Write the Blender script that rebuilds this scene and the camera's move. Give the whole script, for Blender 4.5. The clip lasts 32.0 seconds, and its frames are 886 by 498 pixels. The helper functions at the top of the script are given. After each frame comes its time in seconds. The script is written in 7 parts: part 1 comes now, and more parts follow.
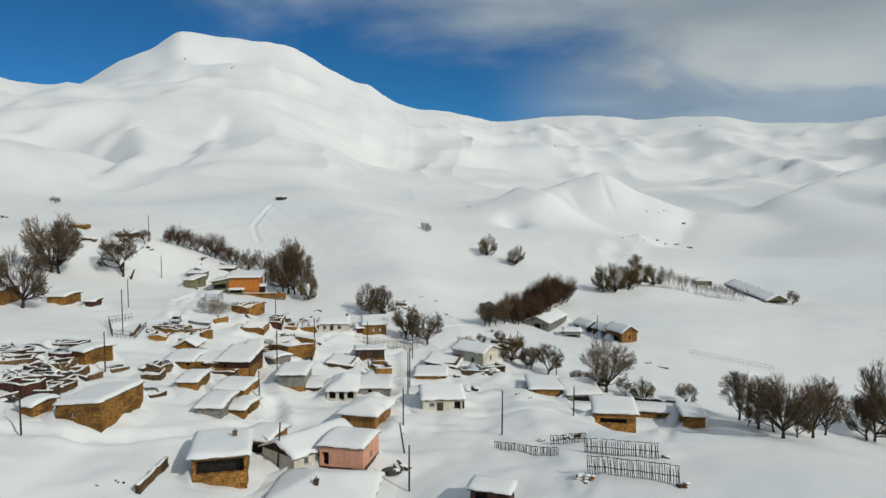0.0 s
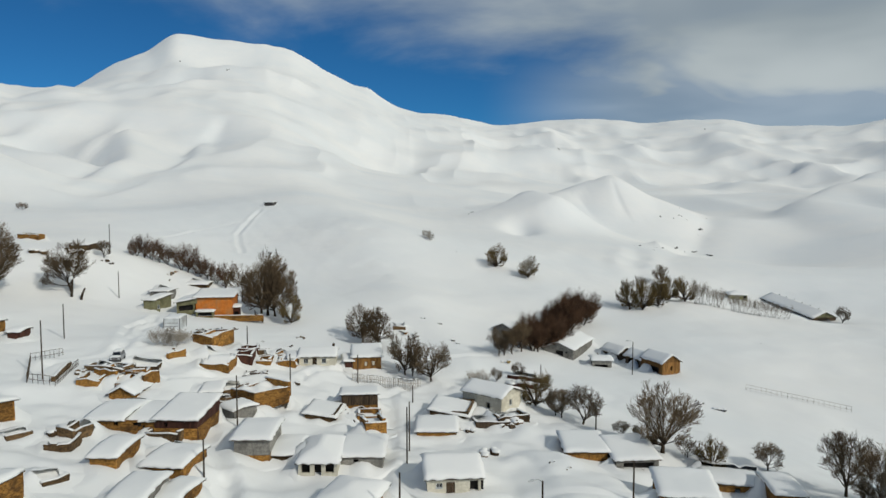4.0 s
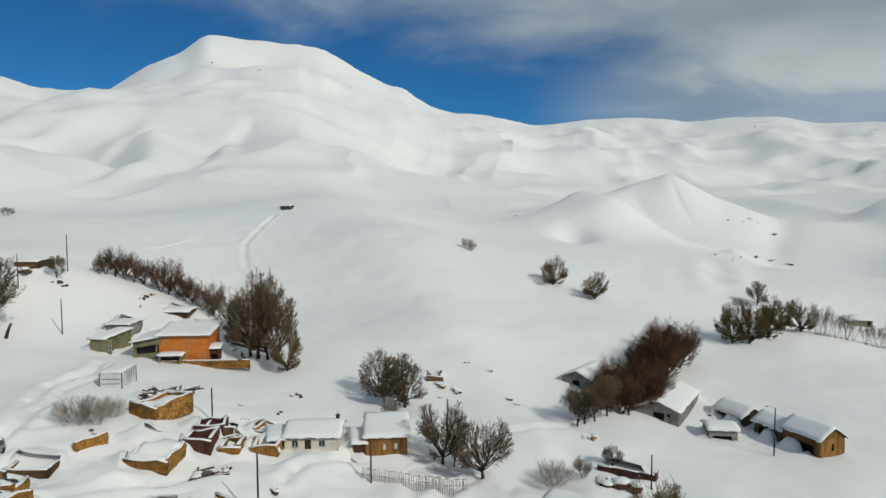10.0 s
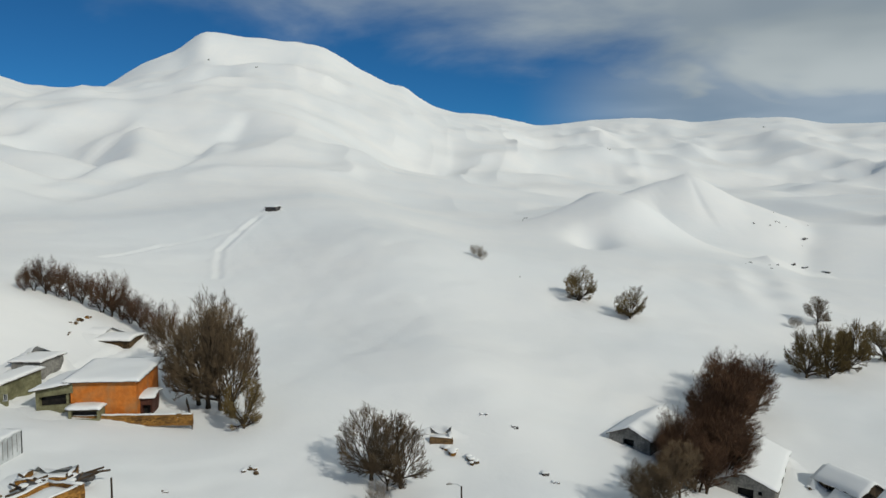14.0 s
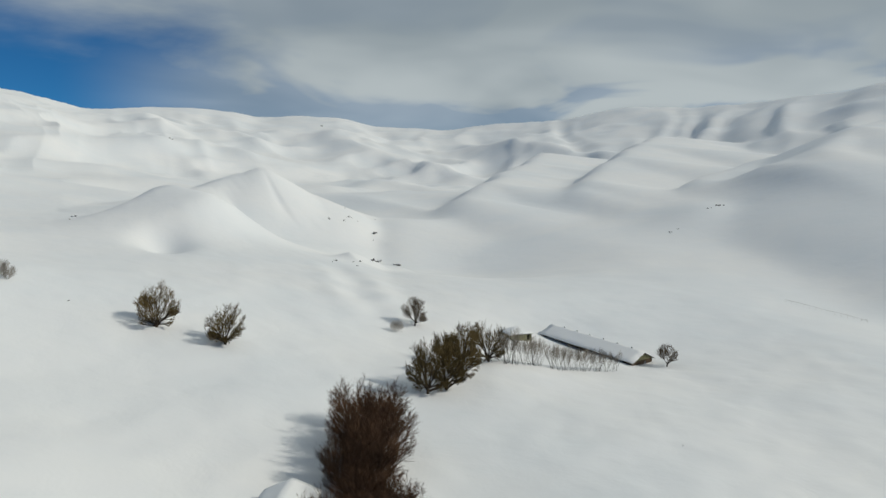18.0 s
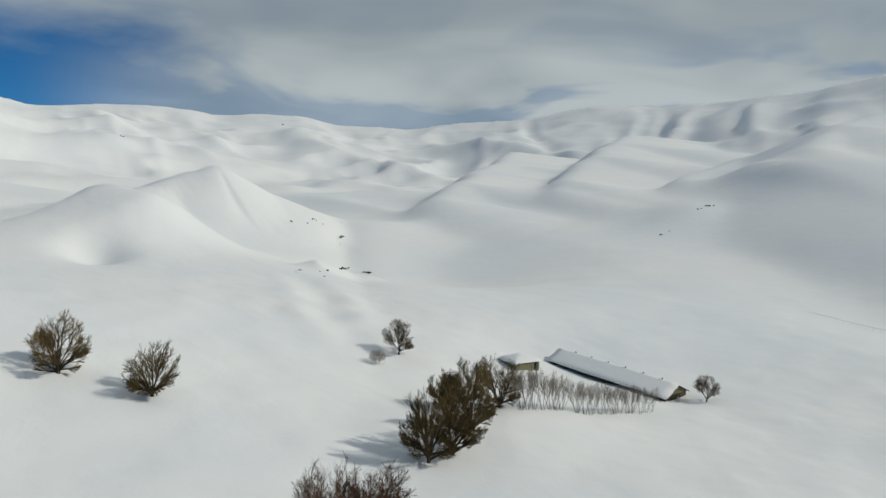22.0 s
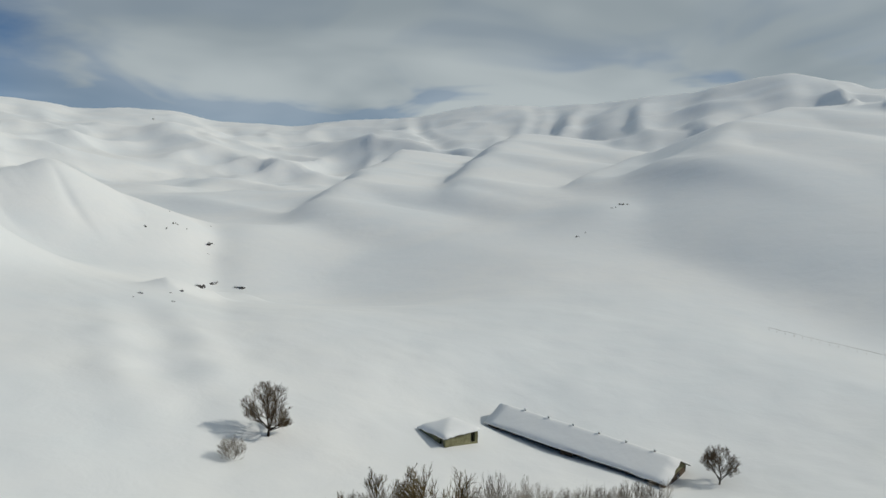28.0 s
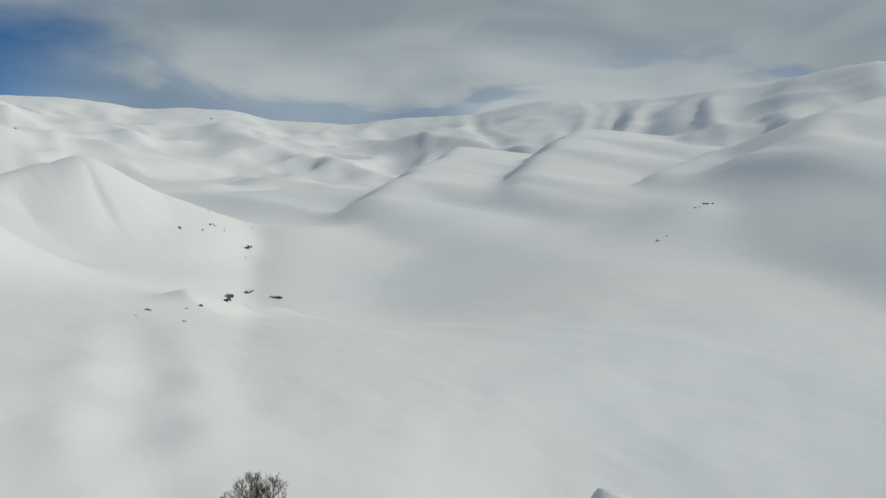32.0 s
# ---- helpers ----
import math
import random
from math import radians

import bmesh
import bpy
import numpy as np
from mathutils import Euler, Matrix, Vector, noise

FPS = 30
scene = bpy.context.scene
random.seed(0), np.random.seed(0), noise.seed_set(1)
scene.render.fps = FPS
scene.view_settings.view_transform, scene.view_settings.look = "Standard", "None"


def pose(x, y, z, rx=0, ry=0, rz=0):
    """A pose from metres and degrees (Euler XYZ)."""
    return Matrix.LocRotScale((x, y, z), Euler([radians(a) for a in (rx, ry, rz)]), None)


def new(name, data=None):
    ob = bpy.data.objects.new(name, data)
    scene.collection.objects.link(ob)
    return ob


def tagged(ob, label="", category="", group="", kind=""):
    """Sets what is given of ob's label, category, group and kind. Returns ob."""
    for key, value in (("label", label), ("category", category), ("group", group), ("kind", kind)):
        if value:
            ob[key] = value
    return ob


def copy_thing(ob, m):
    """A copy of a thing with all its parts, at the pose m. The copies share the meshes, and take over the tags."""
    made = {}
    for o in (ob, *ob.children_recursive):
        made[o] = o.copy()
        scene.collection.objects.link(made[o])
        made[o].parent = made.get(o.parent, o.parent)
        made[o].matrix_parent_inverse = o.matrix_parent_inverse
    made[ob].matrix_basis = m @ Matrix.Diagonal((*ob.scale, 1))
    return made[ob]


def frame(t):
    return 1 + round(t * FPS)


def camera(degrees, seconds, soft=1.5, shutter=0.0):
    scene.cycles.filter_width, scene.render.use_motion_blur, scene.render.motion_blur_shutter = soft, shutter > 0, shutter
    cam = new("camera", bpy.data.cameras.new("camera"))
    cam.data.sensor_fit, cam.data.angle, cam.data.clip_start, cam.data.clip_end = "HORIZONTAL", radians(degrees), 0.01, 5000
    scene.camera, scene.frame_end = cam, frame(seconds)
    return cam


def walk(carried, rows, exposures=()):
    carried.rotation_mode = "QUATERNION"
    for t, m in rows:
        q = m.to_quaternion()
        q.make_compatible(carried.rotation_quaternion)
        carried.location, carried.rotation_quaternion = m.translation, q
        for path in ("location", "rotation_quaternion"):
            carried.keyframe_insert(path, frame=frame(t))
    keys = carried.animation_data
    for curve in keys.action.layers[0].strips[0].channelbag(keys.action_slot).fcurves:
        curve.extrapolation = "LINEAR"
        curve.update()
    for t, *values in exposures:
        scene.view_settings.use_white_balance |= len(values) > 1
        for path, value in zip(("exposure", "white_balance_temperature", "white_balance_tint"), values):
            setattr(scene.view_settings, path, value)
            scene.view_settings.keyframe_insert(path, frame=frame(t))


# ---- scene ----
cam = camera(64.86, 32.0)


def heading(x, y, z, right, down, lean):
    """Camera pose: metres, degrees right of +y, degrees below level, degrees of lean."""
    return pose(x, y, z, 0, 0, -right) @ pose(0, 0, 0, 90 - down) @ pose(0, 0, 0, 0, 0, lean)


PATH = [
    (0.0, heading(-0.00, 0.00, 36.00, 3.63, 4.53, 0.16)),
    (0.5, heading(0.03, 3.69, 35.95, 3.64, 4.50, 0.11)),
    (1.0, heading(0.08, 7.41, 35.89, 3.63, 4.44, 0.09)),
    (1.5, heading(0.15, 11.19, 35.85, 3.62, 4.39, 0.05)),
    (2.0, heading(0.25, 15.05, 35.83, 3.60, 4.34, 0.06)),
    (2.5, heading(0.36, 19.00, 35.83, 3.61, 4.29, 0.05)),
    (3.0, heading(0.48, 23.02, 35.84, 3.60, 4.22, 0.04)),
    (3.5, heading(0.58, 27.05, 35.86, 3.60, 4.17, 0.04)),
    (5.5, heading(0.75, 43.21, 35.96, 3.53, 4.06, -0.03)),
    (6.0, heading(0.78, 47.27, 35.96, 3.26, 4.03, -0.04)),
    (6.5, heading(0.81, 51.34, 35.95, 2.93, 4.01, -0.07)),
    (7.0, heading(0.84, 55.44, 35.93, 2.56, 3.99, -0.11)),
    (7.5, heading(0.87, 59.56, 35.90, 2.12, 3.99, -0.13)),
    (8.0, heading(0.88, 63.70, 35.87, 1.62, 3.98, -0.14)),
    (8.5, heading(0.86, 67.85, 35.83, 1.11, 3.93, -0.18)),
    (9.0, heading(0.83, 71.98, 35.79, 0.77, 3.95, -0.20)),
    (9.5, heading(0.77, 76.10, 35.76, 0.72, 3.94, -0.22)),
    (10.0, heading(0.70, 80.20, 35.73, 0.69, 3.92, -0.21)),
    (10.5, heading(0.60, 84.27, 35.72, 0.65, 3.91, -0.18)),
    (11.0, heading(0.49, 88.36, 35.71, 0.62, 3.88, -0.17)),
    (11.5, heading(0.39, 92.47, 35.70, 0.60, 3.85, -0.13)),
    (12.0, heading(0.28, 96.62, 35.69, 0.58, 3.83, -0.10)),
    (12.5, heading(0.15, 100.80, 35.67, 0.57, 3.81, -0.05)),
    (13.0, heading(0.01, 105.01, 35.63, 0.55, 3.81, -0.03)),
    (13.5, heading(-0.09, 109.27, 35.59, 0.50, 3.81, -0.06)),
    (14.0, heading(-0.11, 113.56, 35.55, 0.58, 3.81, -0.08)),
    (14.2, heading(-0.09, 115.29, 35.54, 2.75, 3.83, -0.06)),
    (14.5, heading(-0.05, 117.88, 35.54, 7.30, 3.85, -0.02)),
    (15.0, heading(0.12, 122.19, 35.57, 14.96, 3.95, 0.05)),
    (15.5, heading(0.42, 126.49, 35.63, 22.44, 4.06, 0.19)),
    (17.5, heading(3.14, 143.53, 36.18, 35.08, 4.27, 0.29)),
    (18.0, heading(4.27, 147.68, 36.28, 35.23, 4.27, 0.24)),
    (18.5, heading(5.60, 151.76, 36.37, 35.31, 4.26, 0.20)),
    (19.0, heading(7.17, 155.77, 36.41, 35.36, 4.27, 0.17)),
    (19.5, heading(8.93, 159.72, 36.42, 35.39, 4.29, 0.18)),
    (20.0, heading(10.82, 163.62, 36.41, 35.67, 4.30, 0.13)),
    (20.5, heading(12.82, 167.49, 36.37, 36.25, 4.29, 0.09)),
    (21.0, heading(14.89, 171.32, 36.32, 36.84, 4.28, 0.12)),
    (21.5, heading(17.00, 175.11, 36.26, 37.44, 4.26, 0.14)),
    (22.0, heading(19.12, 178.82, 36.18, 38.26, 4.22, 0.17)),
    (22.5, heading(21.29, 182.44, 36.10, 39.89, 4.21, 0.16)),
    (23.0, heading(23.54, 185.99, 35.99, 41.60, 4.18, 0.19)),
    (23.5, heading(25.90, 189.48, 35.86, 43.29, 4.16, 0.18)),
    (24.0, heading(28.38, 192.94, 35.73, 44.96, 4.16, 0.08)),
    (24.5, heading(30.95, 196.38, 35.60, 46.64, 4.19, 0.09)),
    (25.0, heading(33.62, 199.78, 35.52, 47.38, 4.22, 0.07)),
    (25.5, heading(36.35, 203.14, 35.46, 47.39, 4.26, 0.05)),
    (27.5, heading(47.75, 216.35, 35.54, 47.38, 4.23, -0.06)),
    (28.0, heading(50.67, 219.59, 35.58, 47.39, 4.21, -0.10)),
    (28.5, heading(53.61, 222.81, 35.61, 47.38, 4.23, -0.09)),
    (29.0, heading(56.59, 225.99, 35.65, 47.30, 4.26, -0.12)),
    (29.5, heading(59.61, 229.15, 35.66, 47.00, 4.27, -0.15)),
    (30.0, heading(62.66, 232.32, 35.65, 46.98, 4.29, -0.16)),
    (30.5, heading(65.74, 235.50, 35.63, 46.94, 4.32, -0.16)),
    (31.0, heading(68.84, 238.69, 35.60, 46.25, 4.32, -0.15)),
    (31.5, heading(71.95, 241.90, 35.56, 44.40, 4.32, -0.11)),
    (32.0, heading(75.06, 245.12, 35.52, 42.84, 4.29, -0.16)),
]
# the camera stops down a little as the open snow fills its view
walk(cam, PATH, exposures=[(0.0, -0.18), (8.0, -0.21), (14.0, -0.24), (19.0, -0.26), (26.0, -0.28), (32.0, -0.32)])

# ---- sky and sun ----
SUN_BEARING, SUN_HEIGHT = 136.0, 34.0   # degrees clockwise from +y, degrees above level


def wire(tree, a, b):
    tree.links.new(a, b)


def math_node(tree, kind, a, b=0.0, c=None):
    n = tree.nodes.new("ShaderNodeMath")
    n.operation = kind
    for slot, v in zip(n.inputs, (a, b, 0.0 if c is None else c)):
        if isinstance(v, (int, float)):
            slot.default_value = v
        else:
            wire(tree, v, slot)
    return n.outputs[0]


def range_node(tree, v, lo, hi, to_lo=0.0, to_hi=1.0):
    n = tree.nodes.new("ShaderNodeMapRange")
    n.interpolation_type = "SMOOTHSTEP"
    wire(tree, v, n.inputs["Value"])
    for key, value in (("From Min", lo), ("From Max", hi), ("To Min", to_lo), ("To Max", to_hi)):
        n.inputs[key].default_value = value
    return n.outputs["Result"]


def mix_colour(tree, fac, a, b, blend="MIX"):
    n = tree.nodes.new("ShaderNodeMix")
    n.data_type, n.blend_type = "RGBA", blend
    for slot, v in ((n.inputs[0], fac), (n.inputs[6], a), (n.inputs[7], b)):
        if isinstance(v, (int, float)):
            slot.default_value = v
        elif isinstance(v, tuple):
            slot.default_value = (*v, 1)
        else:
            wire(tree, v, slot)
    return n.outputs[2]


def noise_node(tree, vector, scale, detail=4.0, rough=0.5, warp=0.0):
    n = tree.nodes.new("ShaderNodeTexNoise")
    n.inputs["Scale"].default_value, n.inputs["Detail"].default_value = scale, detail
    n.inputs["Roughness"].default_value, n.inputs["Distortion"].default_value = rough, warp
    if vector is not None:
        wire(tree, vector, n.inputs["Vector"])
    return n.outputs["Fac"]


def build_sky():
    world = bpy.data.worlds.new("winter_sky")
    scene.world = world
    world.use_nodes = True
    tree = world.node_tree
    tree.nodes.clear()
    sky = tree.nodes.new("ShaderNodeTexSky")
    sky.sky_type, sky.sun_disc = "NISHITA", False
    sky.sun_elevation, sky.sun_rotation = radians(SUN_HEIGHT), radians(SUN_BEARING)
    sky.altitude, sky.air_density, sky.dust_density, sky.ozone_density = 2200, 0.8, 0.1, 4.0
    clear = mix_colour(tree, 1.0, sky.outputs[0], (0.016, 0.052, 0.070), "MULTIPLY")
    where = tree.nodes.new("ShaderNodeTexCoord")
    part_xyz = tree.nodes.new("ShaderNodeSeparateXYZ")
    wire(tree, where.outputs["Generated"], part_xyz.inputs[0])
    x, y, z = part_xyz.outputs
    bearing = math_node(tree, "MULTIPLY", math_node(tree, "ARCTAN2", x, y), 57.3)
    height = math_node(tree, "MULTIPLY", math_node(tree, "ARCSINE", z), 57.3)
    # the cloud deck, seen in perspective
    lift = math_node(tree, "ADD", math_node(tree, "MAXIMUM", z, 0.0), 0.16)
    deck = tree.nodes.new("ShaderNodeCombineXYZ")
    wire(tree, math_node(tree, "DIVIDE", x, lift), deck.inputs[0])
    wire(tree, math_node(tree, "DIVIDE", y, lift), deck.inputs[1])
    puffs = noise_node(tree, deck.outputs[0], 1.15, 6.0, 0.52, 0.25)
    broad = noise_node(tree, deck.outputs[0], 0.42, 3.0, 0.5, 0.2)
    side = math_node(tree, "ADD", math_node(tree, "MULTIPLY", math_node(tree, "ADD", bearing, 8.5), 0.357),
                     math_node(tree, "MULTIPLY", math_node(tree, "ADD", height, -15.8), 0.934))
    side = math_node(tree, "SUBTRACT", side, math_node(tree, "MULTIPLY", math_node(tree, "MAXIMUM", math_node(tree, "SUBTRACT", 10.0, height), 0.0), range_node(tree, bearing, 4.0, 22.0, 1.1, 0.1)))
    side = math_node(tree, "MINIMUM", math_node(tree, "MAXIMUM", side, -14.0), 16.0)
    amount = math_node(tree, "ADD", side, math_node(tree, "MULTIPLY", math_node(tree, "SUBTRACT", puffs, 0.5), 26.0))
    amount = math_node(tree, "ADD", amount, math_node(tree, "MULTIPLY", math_node(tree, "SUBTRACT", broad, 0.5), 10.0))
    # the blue gap above the pass
    gap = math_node(tree, "ADD", math_node(tree, "POWER", math_node(tree, "DIVIDE", math_node(tree, "ADD", bearing, -7.0), 10.0), 2.0),
                    math_node(tree, "POWER", math_node(tree, "DIVIDE", math_node(tree, "ADD", height, -11.0), 6.0), 2.0))
    amount = math_node(tree, "SUBTRACT", amount, math_node(tree, "MULTIPLY", range_node(tree, gap, 3.0, 0.0), 4.5))
    cover = range_node(tree, amount, -6.0, 7.0)
    # thin places in the deck, where blue shows low over the eastern ridges
    holes = noise_node(tree, deck.outputs[0], 1.5, 3.0, 0.5, 0.6)
    low = range_node(tree, height, 12.5, 7.0, 0.25, 1.0)
    cover = math_node(tree, "MULTIPLY", cover, math_node(tree, "SUBTRACT", 1.0, math_node(tree, "MULTIPLY", low, range_node(tree, holes, 0.46, 0.66, 0.0, 0.62))))
    shade = noise_node(tree, deck.outputs[0], 0.8, 3.0, 0.45, 0.6)
    grey = mix_colour(tree, range_node(tree, shade, 0.32, 0.66), (0.33, 0.39, 0.42), (0.56, 0.62, 0.63))
    # a thin veil low over the eastern blue
    veil = math_node(tree, "MULTIPLY", range_node(tree, bearing, 6.0, 20.0), range_node(tree, height, 13.0, 8.5, 0.0, 0.62))
    cover = math_node(tree, "MAXIMUM", math_node(tree, "MULTIPLY", cover, 0.96), veil)
    colour = mix_colour(tree, cover, clear, grey)
    back = tree.nodes.new("ShaderNodeBackground")
    wire(tree, colour, back.inputs[0])
    back.inputs[1].default_value = 1.0
    out = tree.nodes.new("ShaderNodeOutputWorld")
    wire(tree, back.outputs[0], out.inputs[0])


build_sky()
sun_data = bpy.data.lights.new("sun", "SUN")
sun_data.energy, sun_data.angle, sun_data.color = 2.5, radians(1.2), (1.0, 0.955, 0.85)
sun = new("sun", sun_data)
sun.rotation_euler = (radians(90 - SUN_HEIGHT), 0, radians(180 - SUN_BEARING))

# ---- materials ----


def material(name, rough=0.8, metal=0.0):
    m = bpy.data.materials.new(name)
    m.use_nodes = True
    tree = m.node_tree
    shader = tree.nodes["Principled BSDF"]
    shader.inputs["Roughness"].default_value, shader.inputs["Metallic"].default_value = rough, metal
    shader.inputs["Specular IOR Level"].default_value = 0.25
    return m, tree, shader


def place_of(tree, kind="Object"):
    n = tree.nodes.new("ShaderNodeTexCoord")
    return n.outputs[kind]


def world_place(tree):
    return tree.nodes.new("ShaderNodeNewGeometry").outputs["Position"]


def relief(tree, shader, height, strength, distance):
    n = tree.nodes.new("ShaderNodeBump")
    n.inputs["Strength"].default_value, n.inputs["Distance"].default_value = strength, distance
    wire(tree, height, n.inputs["Height"])
    wire(tree, n.outputs[0], shader.inputs["Normal"])


def object_random(tree):
    return tree.nodes.new("ShaderNodeObjectInfo").outputs["Random"]


def snow_material():
    m, tree, shader = material("snow", 0.7)
    p = world_place(tree)
    broad = noise_node(tree, p, 0.012, 4, 0.55, 0.4)
    middle = noise_node(tree, p, 0.11, 4, 0.55, 0.3)
    fine = noise_node(tree, p, 1.4, 3, 0.6)
    c = mix_colour(tree, range_node(tree, broad, 0.35, 0.65), (0.76, 0.785, 0.79), (0.83, 0.83, 0.81))
    c = mix_colour(tree, range_node(tree, middle, 0.3, 0.7, 0.0, 0.5), c, (0.79, 0.80, 0.80))
    wire(tree, c, shader.inputs["Base Color"])
    h = math_node(tree, "ADD", math_node(tree, "MULTIPLY", middle, 2.2), math_node(tree, "MULTIPLY", fine, 0.12))
    relief(tree, shader, h, 0.22, 0.5)
    return m


def grained(name, dark, light, scale=(1, 1, 1), size=4.0, rough=0.85, bump_size=0.02, bump_strength=0.5, own=0.25, stain=None, metal=0.0):
    """A surface with grain and stains between two colours; own: how far whole objects differ."""
    m, tree, shader = material(name, rough, metal)
    mapping = tree.nodes.new("ShaderNodeMapping")
    mapping.inputs["Scale"].default_value = scale
    wire(tree, place_of(tree), mapping.inputs["Vector"])
    v = mapping.outputs[0]
    grain = noise_node(tree, v, size, 6, 0.6, 0.3)
    spots = noise_node(tree, v, size * 0.22, 4, 0.6, 0.4)
    c = mix_colour(tree, range_node(tree, grain, 0.3, 0.7), dark, light)
    c = mix_colour(tree, range_node(tree, spots, 0.42, 0.68, 0.0, 0.75), c, stain or tuple(0.55 * q for q in dark))
    if own:
        tone = tree.nodes.new("ShaderNodeHueSaturation")
        wire(tree, range_node(tree, object_random(tree), 0.0, 1.0, 1 - own, 1 + own), tone.inputs["Value"])
        wire(tree, c, tone.inputs["Color"])
        c = tone.outputs[0]
    wire(tree, c, shader.inputs["Base Color"])
    relief(tree, shader, math_node(tree, "ADD", grain, math_node(tree, "MULTIPLY", spots, 0.6)), bump_strength, bump_size)
    return m


SNOW = snow_material()
MUD = grained("mud_stone_wall", (0.12, 0.055, 0.013), (0.40, 0.205, 0.048), (1, 1, 2.2), 2.2, 0.9, 0.08, 1.0, 0.25, (0.055, 0.028, 0.011))
STONE = grained("rubble_stone", (0.05, 0.034, 0.019), (0.17, 0.105, 0.048), (1, 1, 1), 3.0, 0.9, 0.04, 0.8, 0.45)
ROCK = grained("dark_rock", (0.045, 0.045, 0.048), (0.13, 0.12, 0.11), (1, 1, 1), 1.2, 0.9, 0.1, 0.9, 0.3)
GREYWALL = grained("grey_block_wall", (0.17, 0.165, 0.15), (0.30, 0.29, 0.26), (1, 1, 1), 3.0, 0.9, 0.02, 0.6, 0.2)
CREAM = grained("cream_plaster", (0.50, 0.47, 0.38), (0.66, 0.63, 0.53), (1, 1, 1), 2.0, 0.85, 0.01, 0.4, 0.08, (0.42, 0.39, 0.31))
ORANGE = grained("orange_plaster", (0.42, 0.125, 0.018), (0.58, 0.185, 0.03), (1, 1, 1), 1.2, 0.85, 0.01, 0.4, 0.05, (0.30, 0.19, 0.09))
PINK = grained("salmon_plaster", (0.52, 0.25, 0.16), (0.66, 0.36, 0.25), (1, 1, 1), 1.6, 0.85, 0.01, 0.4, 0.05, (0.46, 0.24, 0.16))
GREENWALL = grained("olive_plaster", (0.15, 0.145, 0.075), (0.25, 0.24, 0.14), (1, 1, 1), 2.0, 0.9, 0.01, 0.4, 0.1)
WOOD = grained("weathered_wood", (0.04, 0.028, 0.019), (0.12, 0.083, 0.05), (1, 1, 0.12), 9.0, 0.85, 0.01, 0.6, 0.3)
OCHREWOOD = grained("ochre_boards", (0.15, 0.072, 0.02), (0.29, 0.15, 0.045), (1, 1, 0.12), 7.0, 0.85, 0.01, 0.6, 0.25)
# near-black of the roof vents, and of the shade painted behind openings
DARK = grained("shade_and_vent_black", (0.010, 0.009, 0.008), (0.03, 0.027, 0.024), (1, 1, 1), 2.0, 0.7, 0.01, 0.3, 0.0)
REDWOOD = grained("dark_red_boards", (0.045, 0.018, 0.012), (0.10, 0.04, 0.026), (1, 1, 0.15), 6.0, 0.8, 0.01, 0.5, 0.15)
BARK = grained("bark", (0.025, 0.018, 0.012), (0.08, 0.058, 0.038), (1, 1, 0.3), 6.0, 0.95, 0.03, 0.8, 0.2)
TWIG = grained("winter_twigs", (0.077, 0.055, 0.033), (0.194, 0.140, 0.084), (1, 1, 1), 0.6, 0.95, 0.01, 0.2, 0.25)
TWIG_RED = grained("reddish_twigs", (0.055, 0.029, 0.016), (0.127, 0.070, 0.039), (1, 1, 1), 0.6, 0.95, 0.01, 0.2, 0.25)
TWIG_GOLD = grained("golden_twigs", (0.090, 0.064, 0.024), (0.204, 0.146, 0.060), (1, 1, 1), 0.6, 0.95, 0.01, 0.2, 0.2)
TWIG_PALE = grained("pale_frosted_twigs", (0.22, 0.19, 0.15), (0.42, 0.38, 0.33), (1, 1, 1), 0.8, 0.95, 0.01, 0.2, 0.2)
METAL = grained("galvanised_sheet", (0.32, 0.34, 0.35), (0.52, 0.54, 0.55), (1, 1, 1), 1.5, 0.45, 0.004, 0.4, 0.1, (0.26, 0.22, 0.18), 0.6)
PALESHEET = grained("pale_painted_sheet", (0.52, 0.55, 0.56), (0.66, 0.68, 0.68), (1, 1, 1), 1.5, 0.5, 0.004, 0.4, 0.1)
CARPAINT = grained("grey_car_paint", (0.22, 0.23, 0.24), (0.34, 0.35, 0.36), (1, 1, 1), 1.5, 0.3, 0.002, 0.2, 0.1)
RUBBER = grained("black_rubber", (0.012, 0.012, 0.012), (0.03, 0.03, 0.03), (1, 1, 1), 8.0, 0.8, 0.002, 0.3, 0.0)
HAY = grained("hay", (0.28, 0.19, 0.07), (0.48, 0.35, 0.15), (1, 1, 1), 5.0, 0.95, 0.05, 0.9, 0.15)


def glass_material():
    m, tree, shader = material("dark_window_glass", 0.08)
    shader.inputs["Base Color"].default_value = (0.018, 0.022, 0.026, 1)
    shader.inputs["Specular IOR Level"].default_value = 0.6
    p = place_of(tree)
    relief(tree, shader, noise_node(tree, p, 1.2, 2), 0.08, 0.01)
    return m


GLASS = glass_material()


# ---- terrain ----
HUB = (20.0, 170.0)
BEARING = [-180, -120, -75, -52, -40, -34, -31.7, -29.9, -27.2, -24, -21.4, -19.6, -18.3, -15.2, -10.2, -7.3, -4.8, -3.4, -0.8, 1.2, 4.1, 8,
           12, 15.6, 18.8, 20.1, 23, 26.5, 29.5, 33, 35.2, 39.6, 44.9, 47.5, 50.2, 54, 58.8, 62.4, 66.3, 69.3, 71.8, 73.8, 77.3, 95, 130, 180]
CREST = [44, 114, 214, 249, 266, 252, 235, 197, 232, 291, 323, 363, 361, 355, 345, 314, 296, 298, 260, 244, 252, 244,
         266, 274, 269, 258, 264, 261, 236, 229, 221, 234, 233, 247, 255, 242, 235, 232, 230, 235, 236, 220, 195, 199, 129, 79]


def crest_height(az):
    return np.interp(az, BEARING, CREST)


